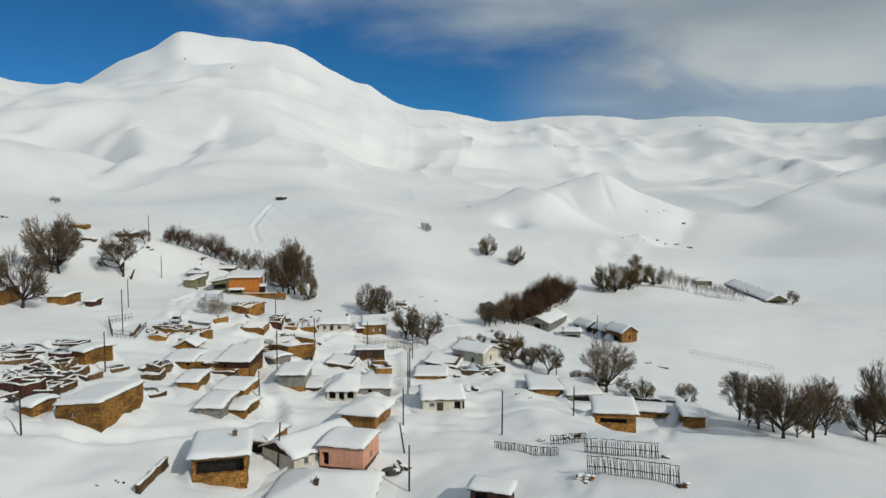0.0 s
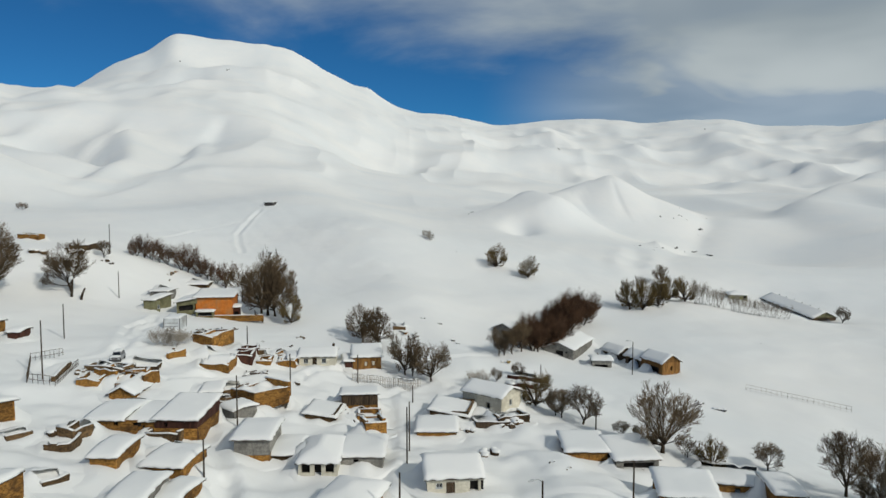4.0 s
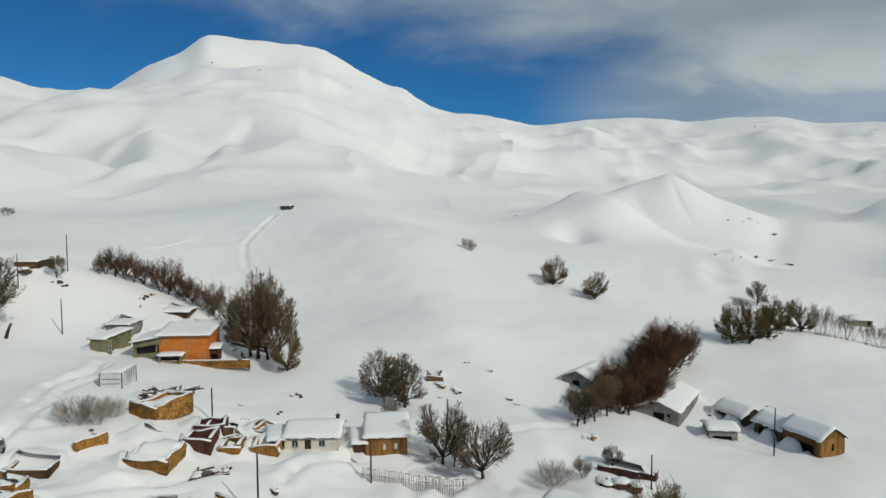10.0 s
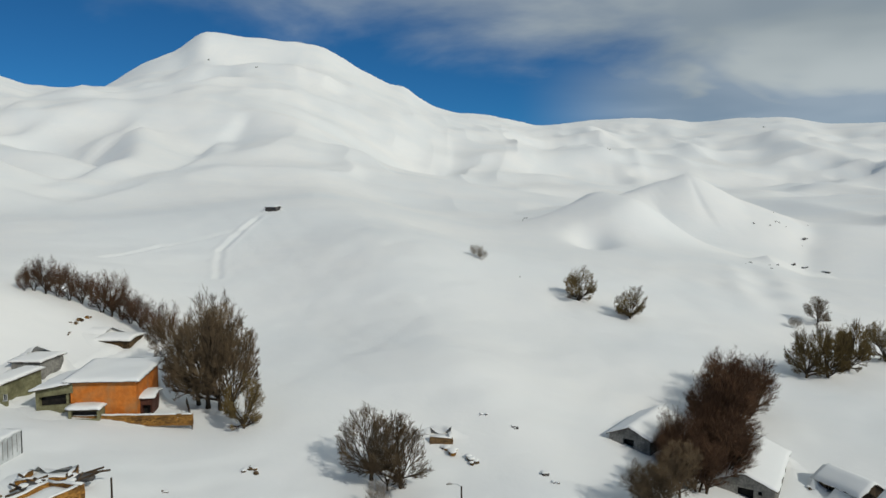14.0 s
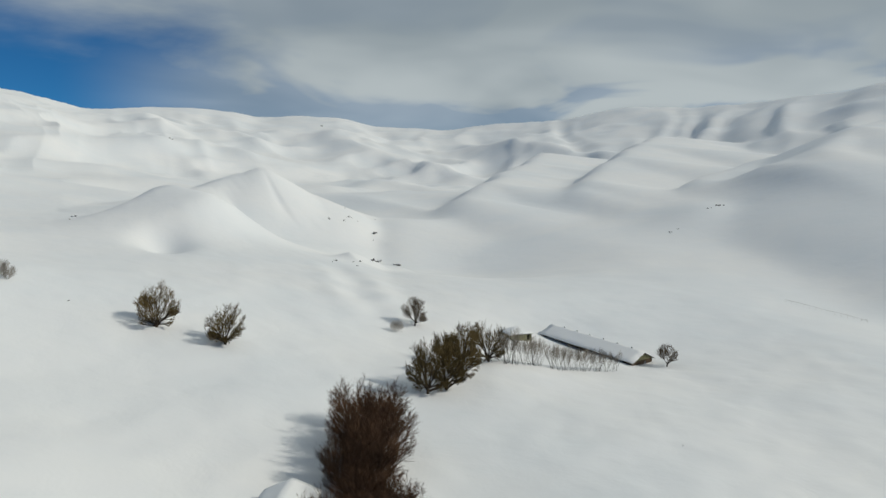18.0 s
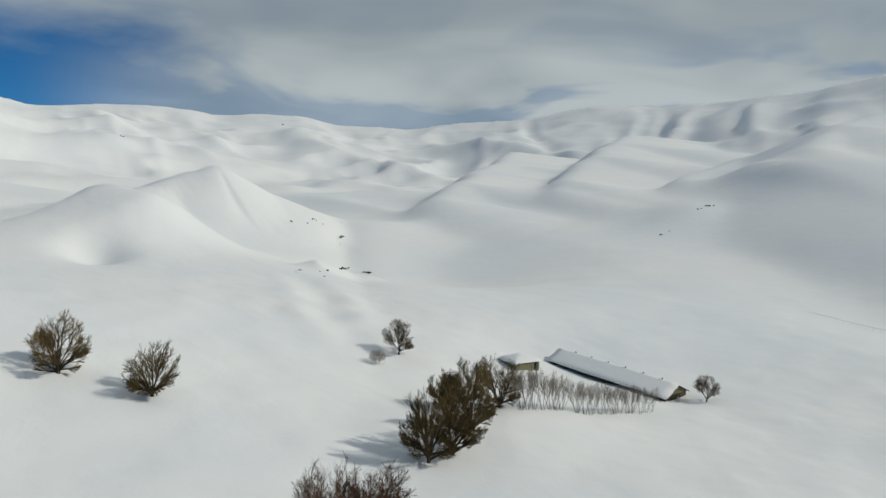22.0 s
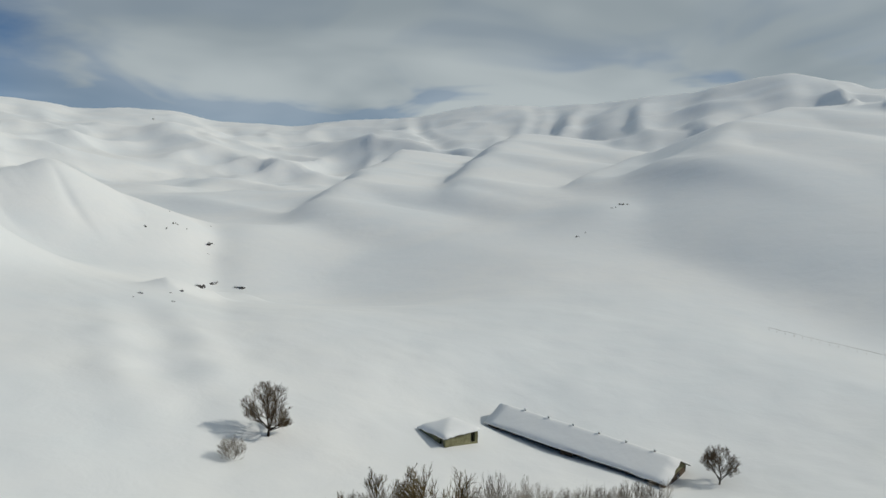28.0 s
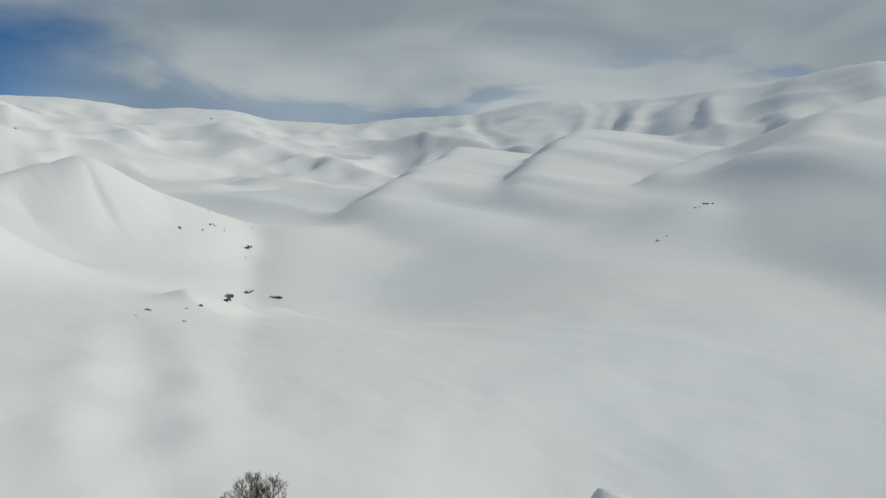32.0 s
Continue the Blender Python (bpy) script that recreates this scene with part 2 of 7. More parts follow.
def crest_range(az):
    return np.interp(az, [-180, -60, -40, -30, -17, -8, 0, 15, 30, 45, 55, 65, 75, 90, 180],
                     [1500, 1500, 1450, 1500, 1450, 1400, 1650, 1950, 1900, 1700, 1600, 1350, 1200, 1100, 1500])


def lattice(ix, iy, salt):
    v = np.sin(ix * 127.1 + iy * 311.7 + salt * 74.7) * 43758.5453
    return v - np.floor(v)


def value_noise(x, y, salt=0):
    ix, iy = np.floor(x), np.floor(y)
    fx, fy = x - ix, y - iy
    ux, uy = fx * fx * fx * (fx * (fx * 6 - 15) + 10), fy * fy * fy * (fy * (fy * 6 - 15) + 10)
    a, b = lattice(ix, iy, salt), lattice(ix + 1, iy, salt)
    c, d = lattice(ix, iy + 1, salt), lattice(ix + 1, iy + 1, salt)
    return (a + (b - a) * ux) * (1 - uy) + (c + (d - c) * ux) * uy - 0.5


def bump(x, y, cx, cy, sx, sy, h, turn=0.0):
    """A rounded hill of height h; turn in degrees clockwise from +y for its long axis."""
    a = radians(turn)
    u, v = (x - cx) * np.cos(a) - (y - cy) * np.sin(a), (x - cx) * np.sin(a) + (y - cy) * np.cos(a)
    return h * np.exp(-(u / sx) ** 2 - (v / sy) ** 2)


def ridge(x, y, x0, y0, x1, y1, h0, h1, w0, w1, bend=1.4):
    """A spur whose crest runs from (x0, y0) to (x1, y1), with the height and half width at its ends."""
    dx, dy = x1 - x0, y1 - y0
    t = ((x - x0) * dx + (y - y0) * dy) / (dx * dx + dy * dy)
    over = np.maximum(np.maximum(-t, t - 1), 0) * np.hypot(dx, dy)
    t = np.clip(t, 0, 1)
    d = np.hypot(x - x0 - t * dx, y - y0 - t * dy)
    w = w0 + (w1 - w0) * t
    return (h0 + (h1 - h0) * t) * np.exp(-((d * d + (0.12 * w) ** 2) ** 0.5 / w) ** bend) * np.exp(-over / w)


def spur(x, y, line, north, south, tip=1.25, blunt=0.0025):
    """A spur with a sharp crest along the line of (x, y, rise); its sides reach out north and south."""
    best = np.zeros(np.shape(x))
    for k in range(len(line) - 1):
        (x0, y0, h0), (x1, y1, h1) = line[k], line[k + 1]
        dx, dy = x1 - x0, y1 - y0
        t = np.clip(((x - x0) * dx + (y - y0) * dy) / (dx * dx + dy * dy), 0, 1)
        foot = np.where(dx * (y - y0) - dy * (x - x0) > 0, north, south) * (0.6 + 0.4 * (k + t) / (len(line) - 1))
        side = dx * (y - y0) - dy * (x - x0) > 0
        d = np.hypot(x - x0 - t * dx, y - y0 - t * dy) / foot
        steep = np.maximum(1 - np.sqrt(d * d + blunt) + blunt ** 0.5, 0) ** tip
        one = (h0 + (h1 - h0) * t) * np.where(side | (south <= north), steep, np.maximum(1 - d * d, 0) ** 1.5)
        best = np.maximum(best, one)
    return best


def rib(x, y, line, left, right, blunt):
    """Height of a sharp-crested spur along a line of (x, y, height); left and right are the slopes of its sides."""
    best = np.full(np.shape(x), -1e3)
    for (x0, y0, z0), (x1, y1, z1) in zip(line, line[1:]):
        dx, dy = x1 - x0, y1 - y0
        t = np.clip(((x - x0) * dx + (y - y0) * dy) / (dx * dx + dy * dy), 0, 1)
        ox, oy = x - x0 - t * dx, y - y0 - t * dy
        d = np.hypot(ox, oy)
        turn = 0.5 + 0.5 * (dx * oy - dy * ox) / (math.hypot(dx, dy) * (d + 1e-6))
        turn = turn * turn * (3 - 2 * turn)
        best = np.maximum(best, z0 + (z1 - z0) * t - (right + (left - right) * turn) * (np.sqrt(d * d + blunt * blunt) - blunt))
    return best


def over(a, b, soft):
    """The higher of two heights, with a rounded join."""
    return 0.5 * (a + b + np.sqrt((a - b) ** 2 + soft * soft))


def bluff(x, y):
    """The eastern spur's blunt end: a steep western face under a sloping top."""
    top = 61 + 0.13 * (x - 467)
    z = -over(-top, -(36 + 0.78 * (0.966 * (x - 430) - 0.259 * (y - 400))), 2)
    z = -over(-z, -(top - 0.24 * (380 - y)), 6)
    return -over(-z, -(top - 0.55 * (y - 424)), 4)


def mountains(x, y):
    dx, dy = x - HUB[0], y - HUB[1]
    r, az = np.hypot(dx, dy), np.degrees(np.arctan2(dx, dy))
    turns = (-6, -4.5, -3, -1.5, 0, 1.5, 3, 4.5, 6)
    big = sum(crest_range(az + k) for k in turns) / 9
    s = r / big
    soft = sum(crest_height(az + k) for k in (-10, -7, -4.5, -2.5, -1, 1, 2.5, 4.5, 7, 10)) / 10
    near_top = np.clip((s - 0.78) / 0.2, 0, 1)
    sharp = sum(crest_height(az + k) for k in (-0.4, -0.2, 0, 0.2, 0.4)) / 5
    top = soft + (sharp - soft) * near_top * near_top * (3 - 2 * near_top)
    bow = sum(np.interp(az + k, [-60, -42, -10, 4, 20], [1.75, 1.4, 1.4, 1.6, 1.75]) for k in turns) / 9
    rise = np.where(s < 1, s ** bow, np.maximum(1 - 2.2 * np.maximum(s - 1, 0) ** 1.25, 0.25))
    z = top * rise
    # gullies and shoulders between the foot and the crest
    mid = np.clip((s - 0.16) * 3, 0, 1) * np.clip((1.0 - s) * 3.2, 0, 1)
    wx, wy = x + 90 * value_noise(x / 300, y / 300, 1), y + 90 * value_noise(x / 300, y / 300, 2)
    z = z + mid * (40 * value_noise(wx / 330, wy / 330, 3) + 18 * value_noise(wx / 150, wy / 150, 4) + 9 * value_noise(wx / 70, wy / 70, 6) + 11 * value_noise(wx / 230, wy / 75, 27)
                   - 30 * np.abs(value_noise(wx / 190, wy / 240, 8)) - 22 * np.abs(value_noise(wx / 90, wy / 90, 18)))
    # runnels down the fall line of the upper slopes
    upper = np.clip((s - 0.42) * 5, 0, 1) * np.clip((1.02 - s) * 8, 0, 1) * np.interp(az, [-70, -30, -12, 4, 30, 50, 80], [1.0, 0.6, 0.08, 0.3, 0.6, 1.0, 1.0])
    sway = az + 3.5 * value_noise(r / 160, az / 9, 61)
    z = z + upper * (9 - 26 * np.abs(value_noise(sway / 3.6, r / 520, 62)) - 12 * np.abs(value_noise(sway / 1.5, r / 300, 63)))
    return z + np.clip(s - 0.12, 0, 0.3) * 8 * value_noise(x / 32, y / 32, 9)


# crest lines of the sharp spurs as (x, y, height), from the tip upwards
RIB_A = [(520, 408, 71), (640, 436, 98), (800, 440, 124), (960, 430, 140)]
RIB_M = [(455, 458, 44), (475, 474, 50), (535, 490, 60), (640, 506, 76)]
RIB_B = [(410, 540, 42), (440, 558, 50), (590, 655, 80), (740, 745, 106), (890, 835, 130)]
RIB_C = [(340, 592, 36), (400, 638, 50), (500, 730, 64), (610, 825, 80), (740, 930, 104)]
RIB_W = [(-200, 455, 33), (-213, 497, 43), (-217, 560, 54), (-223, 626, 67), (-250, 720, 88), (-300, 820, 112)]
BANK_W = [(-180, 440, 31), (-178, 480, 37), (-175, 538, 46), (-183, 620, 59), (-191, 700, 74), (-202, 780, 90), (-215, 850, 99)]
CONE = [(108, 548, 12.2), (132, 577, 21.7), (158, 590, 31.0), (172, 590, 36.0), (193, 585, 24.0), (216, 577, 10.0), (238, 566, 8.3)]


def spurs(x, y):
    z = 0.0
    z = z + ridge(x, y, 690, 300, 930, 330, 10, 16, 60, 80, 1.2)
    z = z + ridge(x, y, 900, 560, 1080, 640, 14, 18, 50, 60, 1.2)
    z = z + ridge(x, y, 820, 1080, 1000, 1250, 16, 22, 60, 80, 1.2)
    z = z + ridge(x, y, 560, 1230, 700, 1520, 16, 26, 70, 90, 1.2)
    z = z + ridge(x, y, 300, 1200, 330, 1600, 14, 26, 70, 90, 1.2)
    # the western hillside, a fan of spurs
    z = z + ridge(x, y, -700, 1150, -300, 760, 24, 12, 110, 80, 1.25)
    z = z - ridge(x, y, -640, 950, -270, 690, 16, 12, 50, 35, 1.5)
    z = z + ridge(x, y, -520, 800, -250, 610, 28, 10, 70, 40, 1.2)
    z = z - ridge(x, y, -450, 660, -240, 560, 10, 8, 36, 26, 1.5)
    z = z + ridge(x, y, -420, 560, -205, 470, 24, 5, 60, 36, 1.2)
    z = z - ridge(x, y, -205, 880, -225, 640, 12, 10, 24, 24, 1.3) - ridge(x, y, -225, 640, -205, 480, 10, 6, 24, 20, 1.3)
    # the bowl of the great mountain and the lit wedge on its apron
    z = z - bump(x, y, -330, 1430, 130, 90, 34) + ridge(x, y, -420, 1330, -180, 1290, 16, 16, 45, 45, 1.5)
    z = z + ridge(x, y, -70, 800, -36, 705, 13, 9, 30, 20, 1.2)
    # the cone and its shoulder
    z = z + spur(x, y, CONE, 92, 92, 1.12, 0.006) + ridge(x, y, 88, 486, 100, 460, 22, 20, 30, 30, 1.6) - bump(x, y, 70, 424, 9, 18, 5.5, 12)
    # the beck: its bed and its undercut banks
    z = z - ridge(x, y, 178, 446, 120, 335, 2.2, 1.0, 9, 12) - ridge(x, y, 240, 560, 180, 450, 4, 4, 12, 14)
    z = z + ridge(x, y, 148, 424, 166, 427, 4.5, 3.5, 7, 5, 1.2) + ridge(x, y, 172, 440, 186, 436, 4.5, 3.5, 6, 6, 1.2)
    return z


def lowland(x, y):
    """The valley floor, the village slope and the low hills."""
    z = -1.72 + 12.66 * np.tanh((x - 10) / 60) - 42.09 * np.tanh((x - 10) / 180) + 6.62 * np.tanh((y - 200) / 120) + 14.17 * np.tanh((y - 200) / 120) * np.tanh((x - 20) / 80)
    z = z + bump(x, y, -112, 255, 40, 48, 8.65)
    z = z + bump(x, y, -86, 240, 20, 20, 4.43)
    z = z + bump(x, y, -45, 180, 28, 40, 3.36)
    z = z + bump(x, y, -38, 88, 28, 26, 1.17)
    z = z + bump(x, y, -12, 150, 28, 28, 0.15)
    z = z + bump(x, y, 45, 120, 35, 35, 2.51)
    z = z + bump(x, y, 20, 190, 25, 25, 0.90)
    z = z + bump(x, y, -5, 235, 30, 30, 3.35)
    z = z + bump(x, y, 40, 292, 35, 35, 0.43)
    z = z + bump(x, y, 100, 285, 40, 40, -4.47)
    z = z + bump(x, y, 150, 270, 45, 40, -3.26)
    z = z + bump(x, y, 0, 330, 50, 45, 7.56)
    z = z + bump(x, y, -70, 400, 80, 70, 8.43)
    z = z + bump(x, y, -150, 200, 60, 60, 2.54)
    z = z + bump(x, y, 150, 480, 50, 60, -2.68)
    z = z + bump(x, y, 215, 430, 55, 60, -11.15)
    z = z + bump(x, y, 340, 420, 70, 80, 5.65)
    z = z + bump(x, y, 430, 430, 60, 60, 14.12)
    z = z + bump(x, y, 450, 580, 70, 70, 11.20)
    z = z + bump(x, y, 388, 742, 90, 110, 9.58)
    z = z + bump(x, y, 500, 900, 110, 110, -13.57)
    z = z + bump(x, y, -200, 420, 80, 80, -9.29)
    z = z + bump(x, y, -60, 700, 120, 140, 1.15)
    z = z + bump(x, y, -215, 836, 100, 100, -1.32)
    z = z + bump(x, y, 200, 160, 90, 70, 10.52)
    z = z + bump(x, y, 60, 60, 60, 50, 17.75)
    z = z + bump(x, y, 50, 204, 18, 18, -3.54)
    z = z + bump(x, y, 43, 117, 14, 14, -4.92)
    z = z + bump(x, y, 147, 292, 13, 16, -3.65)
    z = z + bump(x, y, 130, 290, 12, 12, -0.05)
    z = z + bump(x, y, 102, 264, 18, 14, 2.76)
    z = z + bump(x, y, 0, 55, 40, 35, -4.19)
    z = z + bump(x, y, 60, 238, 25, 25, -2.09)
    z = z + bump(x, y, 30, 125, 30, 30, 0.64)
    z = z + bump(x, y, 390, 405, 40, 40, 8.80)
    z = z + bump(x, y, 146, 293, 10, 13, 1.9) + bump(x, y, 148.5, 262, 12, 7, -0.9)
    return z


def trench(x, y, x0, y0, x1, y1, deep, wide):
    dx, dy = x1 - x0, y1 - y0
    t = np.clip(((x - x0) * dx + (y - y0) * dy) / (dx * dx + dy * dy), 0, 1)
    d = np.hypot(x - x0 - t * dx + 0.8 * value_noise(x / 6, y / 6, 41), y - y0 - t * dy + 0.8 * value_noise(x / 6, y / 6, 42)) / wide
    return -deep * np.exp(-d ** 2) + 0.45 * deep * np.exp(-(d - 1.9) ** 2 * 1.6)


def trodden(x, y):
    """Trodden and driven tracks in the snow."""
    z = 0.0
    z = z + trench(x, y, -57, 198, -57, 192, 0.35, 0.8)
    z = z + trench(x, y, -57, 192, -58, 186, 0.35, 0.8)
    z = z + trench(x, y, -58, 186, -56, 177, 0.35, 0.8)
    z = z + trench(x, y, -56, 177, -52, 164, 0.35, 0.8)
    z = z + trench(x, y, -58, 201, -55, 191, 0.35, 0.8)
    z = z + trench(x, y, -55, 191, -55, 182, 0.35, 0.8)
    z = z + trench(x, y, -55, 182, -53, 173, 0.35, 0.8)
    z = z + trench(x, y, -53, 173, -52, 168, 0.35, 0.8)
    z = z + trench(x, y, -52, 168, -52, 162, 0.35, 0.8)
    z = z + trench(x, y, -53, 165, -48, 168, 0.25, 0.7)
    z = z + trench(x, y, -48, 168, -48, 178, 0.25, 0.7)
    z = z + trench(x, y, 12, 186, 23, 191, 0.30, 0.7)
    z = z + trench(x, y, -16, 162, -18, 165, 0.30, 0.8)
    z = z + trench(x, y, -18, 165, -17, 169, 0.30, 0.8)
    z = z + trench(x, y, -17, 169, -10, 175, 0.30, 0.8)
    z = z + trench(x, y, -4, 158, 0, 165, 0.35, 0.8)
    z = z + trench(x, y, 0, 165, 7, 173, 0.35, 0.8)
    z = z + trench(x, y, 10, 164, 11, 171, 0.25, 0.6)
    z = z + trench(x, y, -40, 150, -34, 158, 0.30, 0.8)
    z = z + trench(x, y, -34, 158, -26, 164, 0.30, 0.8)
    z = z + trench(x, y, -63, 220, -59, 228, 0.25, 0.7)
    z = z + trench(x, y, -59, 228, -57, 244, 0.25, 0.7)
    z = z + trench(x, y, -60, 305, -69, 337, 0.35, 0.9)
    z = z + trench(x, y, -69, 337, -68, 380, 0.35, 0.9)
    z = z + trench(x, y, -93, 308, -88, 337, 0.30, 0.9)
    z = z + trench(x, y, -88, 337, -69, 362, 0.30, 0.9)
    z = z + trench(x, y, -69, 362, -67, 379, 0.30, 0.9)
    z = z + trench(x, y, -59, 143, -60, 154, 0.25, 0.7)
    z = z + trench(x, y, -60, 154, -51, 161, 0.25, 0.7)
    z = z + trench(x, y, -19, 103, -21, 117, 0.50, 1.2)
    z = z + trench(x, y, -21, 117, -27, 131, 0.50, 1.2)
    z = z + trench(x, y, -3, 104, -1, 133, 0.40, 1.2)
    z = z + trench(x, y, -1, 133, -2, 170, 0.40, 1.2)
    z = z + trench(x, y, 36, 90, 47, 117, 0.25, 0.7)
    z = z + trench(x, y, 47, 117, 52, 121, 0.25, 0.7)
    z = z + trench(x, y, 21, 75, 23, 79, 0.25, 0.7)
    z = z + trench(x, y, -26, 100, -19, 107, 0.30, 0.8)
    z = z + trench(x, y, -50, 88, -41, 89, 0.40, 1.2)
    z = z + trench(x, y, -41, 89, -29, 94, 0.40, 1.2)
    z = z + trench(x, y, 13, 112, 27, 112, 0.25, 0.7)
    z = z + trench(x, y, 123, 385, 112, 351, 0.4, 4.5)
    z = z + trench(x, y, 112, 351, 104, 333, 0.4, 4.5)
    z = z + trench(x, y, 104, 333, 101, 316, 0.4, 4.5)
    return 1.35 * z


def ground_height(x, y):
    x, y = np.asarray(x, float), np.asarray(y, float)
    z = lowland(x, y) + mountains(x, y) + spurs(x, y)
    # crests waver a little
    wx, wy = x + 14 * value_noise(x / 60, y / 60, 71), y + 14 * value_noise(x / 60, y / 60, 72)
    for line, left, right, blunt, soft in ((RIB_C, 0.75, 0.13, 6, 3), (RIB_B, 0.78, 0.13, 6, 3), (RIB_M, 0.7, 0.14, 4, 2), (RIB_A, 0.5, 0.2, 9, 5),
                                           (RIB_W, 0.75, 0.36, 4, 2), (BANK_W, 0.8, 0.16, 4, 2)):
        z = over(z, rib(wx, wy, line, left, right, blunt), soft)
    z = over(z, bluff(0.4 * x + 0.6 * wx, 0.4 * y + 0.6 * wy) - 0.25 * np.maximum(x - 560, 0), 4)
    near = np.exp(-(np.hypot(x - 40, y - 190) / 330) ** 4)
    z = z + near * (0.7 * value_noise(x / 17, y / 17, 11) + 0.34 * value_noise(x / 6.5, y / 6.5, 12) + 0.1 * value_noise(x / 2.6, y / 2.6, 13))
    # rolled drifts among the houses
    yard = np.exp(-(((x + 8) / 62) ** 2 + ((y - 130) / 62) ** 2) ** 2)
    z = z + yard * (1.7 * value_noise(x / 7.5, y / 7.5, 21) + 1.1 * np.abs(value_noise(x / 4.2, y / 4.2, 22)) + 0.4 * value_noise(x / 2.4, y / 2.4, 23) - 0.2)
    return z + trodden(x, y)


def axis_lines(lo, hi, fine, far_lo, far_hi, grow=1.035, most=15.0):
    line = list(np.arange(lo, hi, fine))
    step, v = fine, lo
    while v > far_lo:
        step = min(step * grow, most if v > -1400 else 60)
        v -= step
        line.insert(0, v)
    step, v = fine, line[-1]
    while v < far_hi:
        step = min(step * grow, most if v < 2100 else 60)
        v += step
        line.append(v)
    return np.array(line)


def build_ground():
    xs, ys = axis_lines(-100, 160, 0.85, -3000, 3200, 1.03, 10.0), axis_lines(66, 300, 0.85, -1500, 3300, 1.03, 10.0)
    gx, gy = np.meshgrid(xs, ys)
    gz = ground_height(gx, gy)
    nx, ny = len(xs), len(ys)
    mesh = bpy.data.meshes.new("ground")
    mesh.vertices.add(nx * ny)
    mesh.vertices.foreach_set("co", np.stack([gx, gy, gz], -1).ravel())
    i = (np.arange(ny - 1)[:, None] * nx + np.arange(nx - 1)).ravel()
    quads = np.stack([i, i + 1, i + nx + 1, i + nx], 1).ravel()
    mesh.loops.add(len(quads))
    mesh.loops.foreach_set("vertex_index", quads)
    mesh.polygons.add(len(i))
    mesh.polygons.foreach_set("loop_start", np.arange(len(i)) * 4)
    mesh.polygons.foreach_set("use_smooth", np.ones(len(i), bool))
    mesh.update(calc_edges=True)
    mesh.materials.append(SNOW)
    return tagged(new("ground", mesh), "deep wind-smoothed snow over valley, hills and mountains", "snow field", kind="structure")


build_ground()


# ---- builders ----


def mesh_of(name, verts, faces, mat, smooth=False):
    mesh = bpy.data.meshes.new(name)
    mesh.from_pydata([tuple(v) for v in verts], [], faces)
    mesh.materials.append(mat)
    if smooth:
        mesh.polygons.foreach_set("use_smooth", np.ones(len(mesh.polygons), bool))
    mesh.update()
    return mesh


def part(name, shape, mat, parent, label="", smooth=False):
    """One mesh object under a thing or a part; shape is (vertices, faces) or a mesh."""
    data = shape if isinstance(shape, bpy.types.Mesh) else mesh_of(name, shape[0], shape[1], mat, smooth)
    ob = new(name, data)
    ob.parent = parent
    return tagged(ob, label)


def thing(name, label, category, x, y, z, yaw=0.0, group="", kind=""):
    ob = new(name)
    ob.empty_display_size = 0.4
    ob.matrix_basis = pose(x, y, z, 0, 0, yaw)
    return tagged(ob, label, category, group, kind)


def joined(*shapes):
    verts, faces = [], []
    for v, f in shapes:
        n = len(verts)
        verts += list(v)
        faces += [tuple(i + n for i in q) for q in f]
    return verts, faces


def box(x0, y0, z0, x1, y1, z1, b=0.0):
    """A box; b chamfers its upright and top edges."""
    if b <= 0:
        v = [(x, y, z) for z in (z0, z1) for y in (y0, y1) for x in (x0, x1)]
        return v, [(0, 2, 3, 1), (4, 5, 7, 6), (0, 1, 5, 4), (1, 3, 7, 5), (3, 2, 6, 7), (2, 0, 4, 6)]

    def ring(inset, cut, z):
        a, c, d, e = x0 + inset, x1 - inset, y0 + inset, y1 - inset
        return [(a + cut, d, z), (c - cut, d, z), (c, d + cut, z), (c, e - cut, z), (c - cut, e, z), (a + cut, e, z), (a, e - cut, z), (a, d + cut, z)]
    v = ring(0, b, z0) + ring(0, b, z1 - b) + ring(b, b * 0.6, z1)
    f = [(i + k, (i + 1) % 8 + k, (i + 1) % 8 + k + 8, i + k + 8) for k in (0, 8) for i in range(8)]
    return v, f + [tuple(range(7, -1, -1)), tuple(range(16, 24))]


def turned(shape, m):
    return [tuple(m @ Vector(v)) for v in shape[0]], shape[1]


def tube(points, radii, sides=6, cap=True):
    """A tapered round bar along points."""
    verts, faces = [], []
    pts = [Vector(p) for p in points]
    for i, p in enumerate(pts):
        way = (pts[min(i + 1, len(pts) - 1)] - pts[max(i - 1, 0)]).normalized()
        a = way.cross(Vector((0.31, 0.95, 0.05))).normalized()
        b = way.cross(a)
        for k in range(sides):
            t = 2 * math.pi * k / sides
            verts.append(tuple(p + radii[i] * (math.cos(t) * a + math.sin(t) * b)))
    for i in range(len(pts) - 1):
        for k in range(sides):
            q = (k + 1) % sides
            faces.append((i * sides + k, i * sides + q, (i + 1) * sides + q, (i + 1) * sides + k))
    if cap:
        faces += [tuple(range(sides - 1, -1, -1)), tuple(range((len(pts) - 1) * sides, len(pts) * sides))]
    return verts, faces


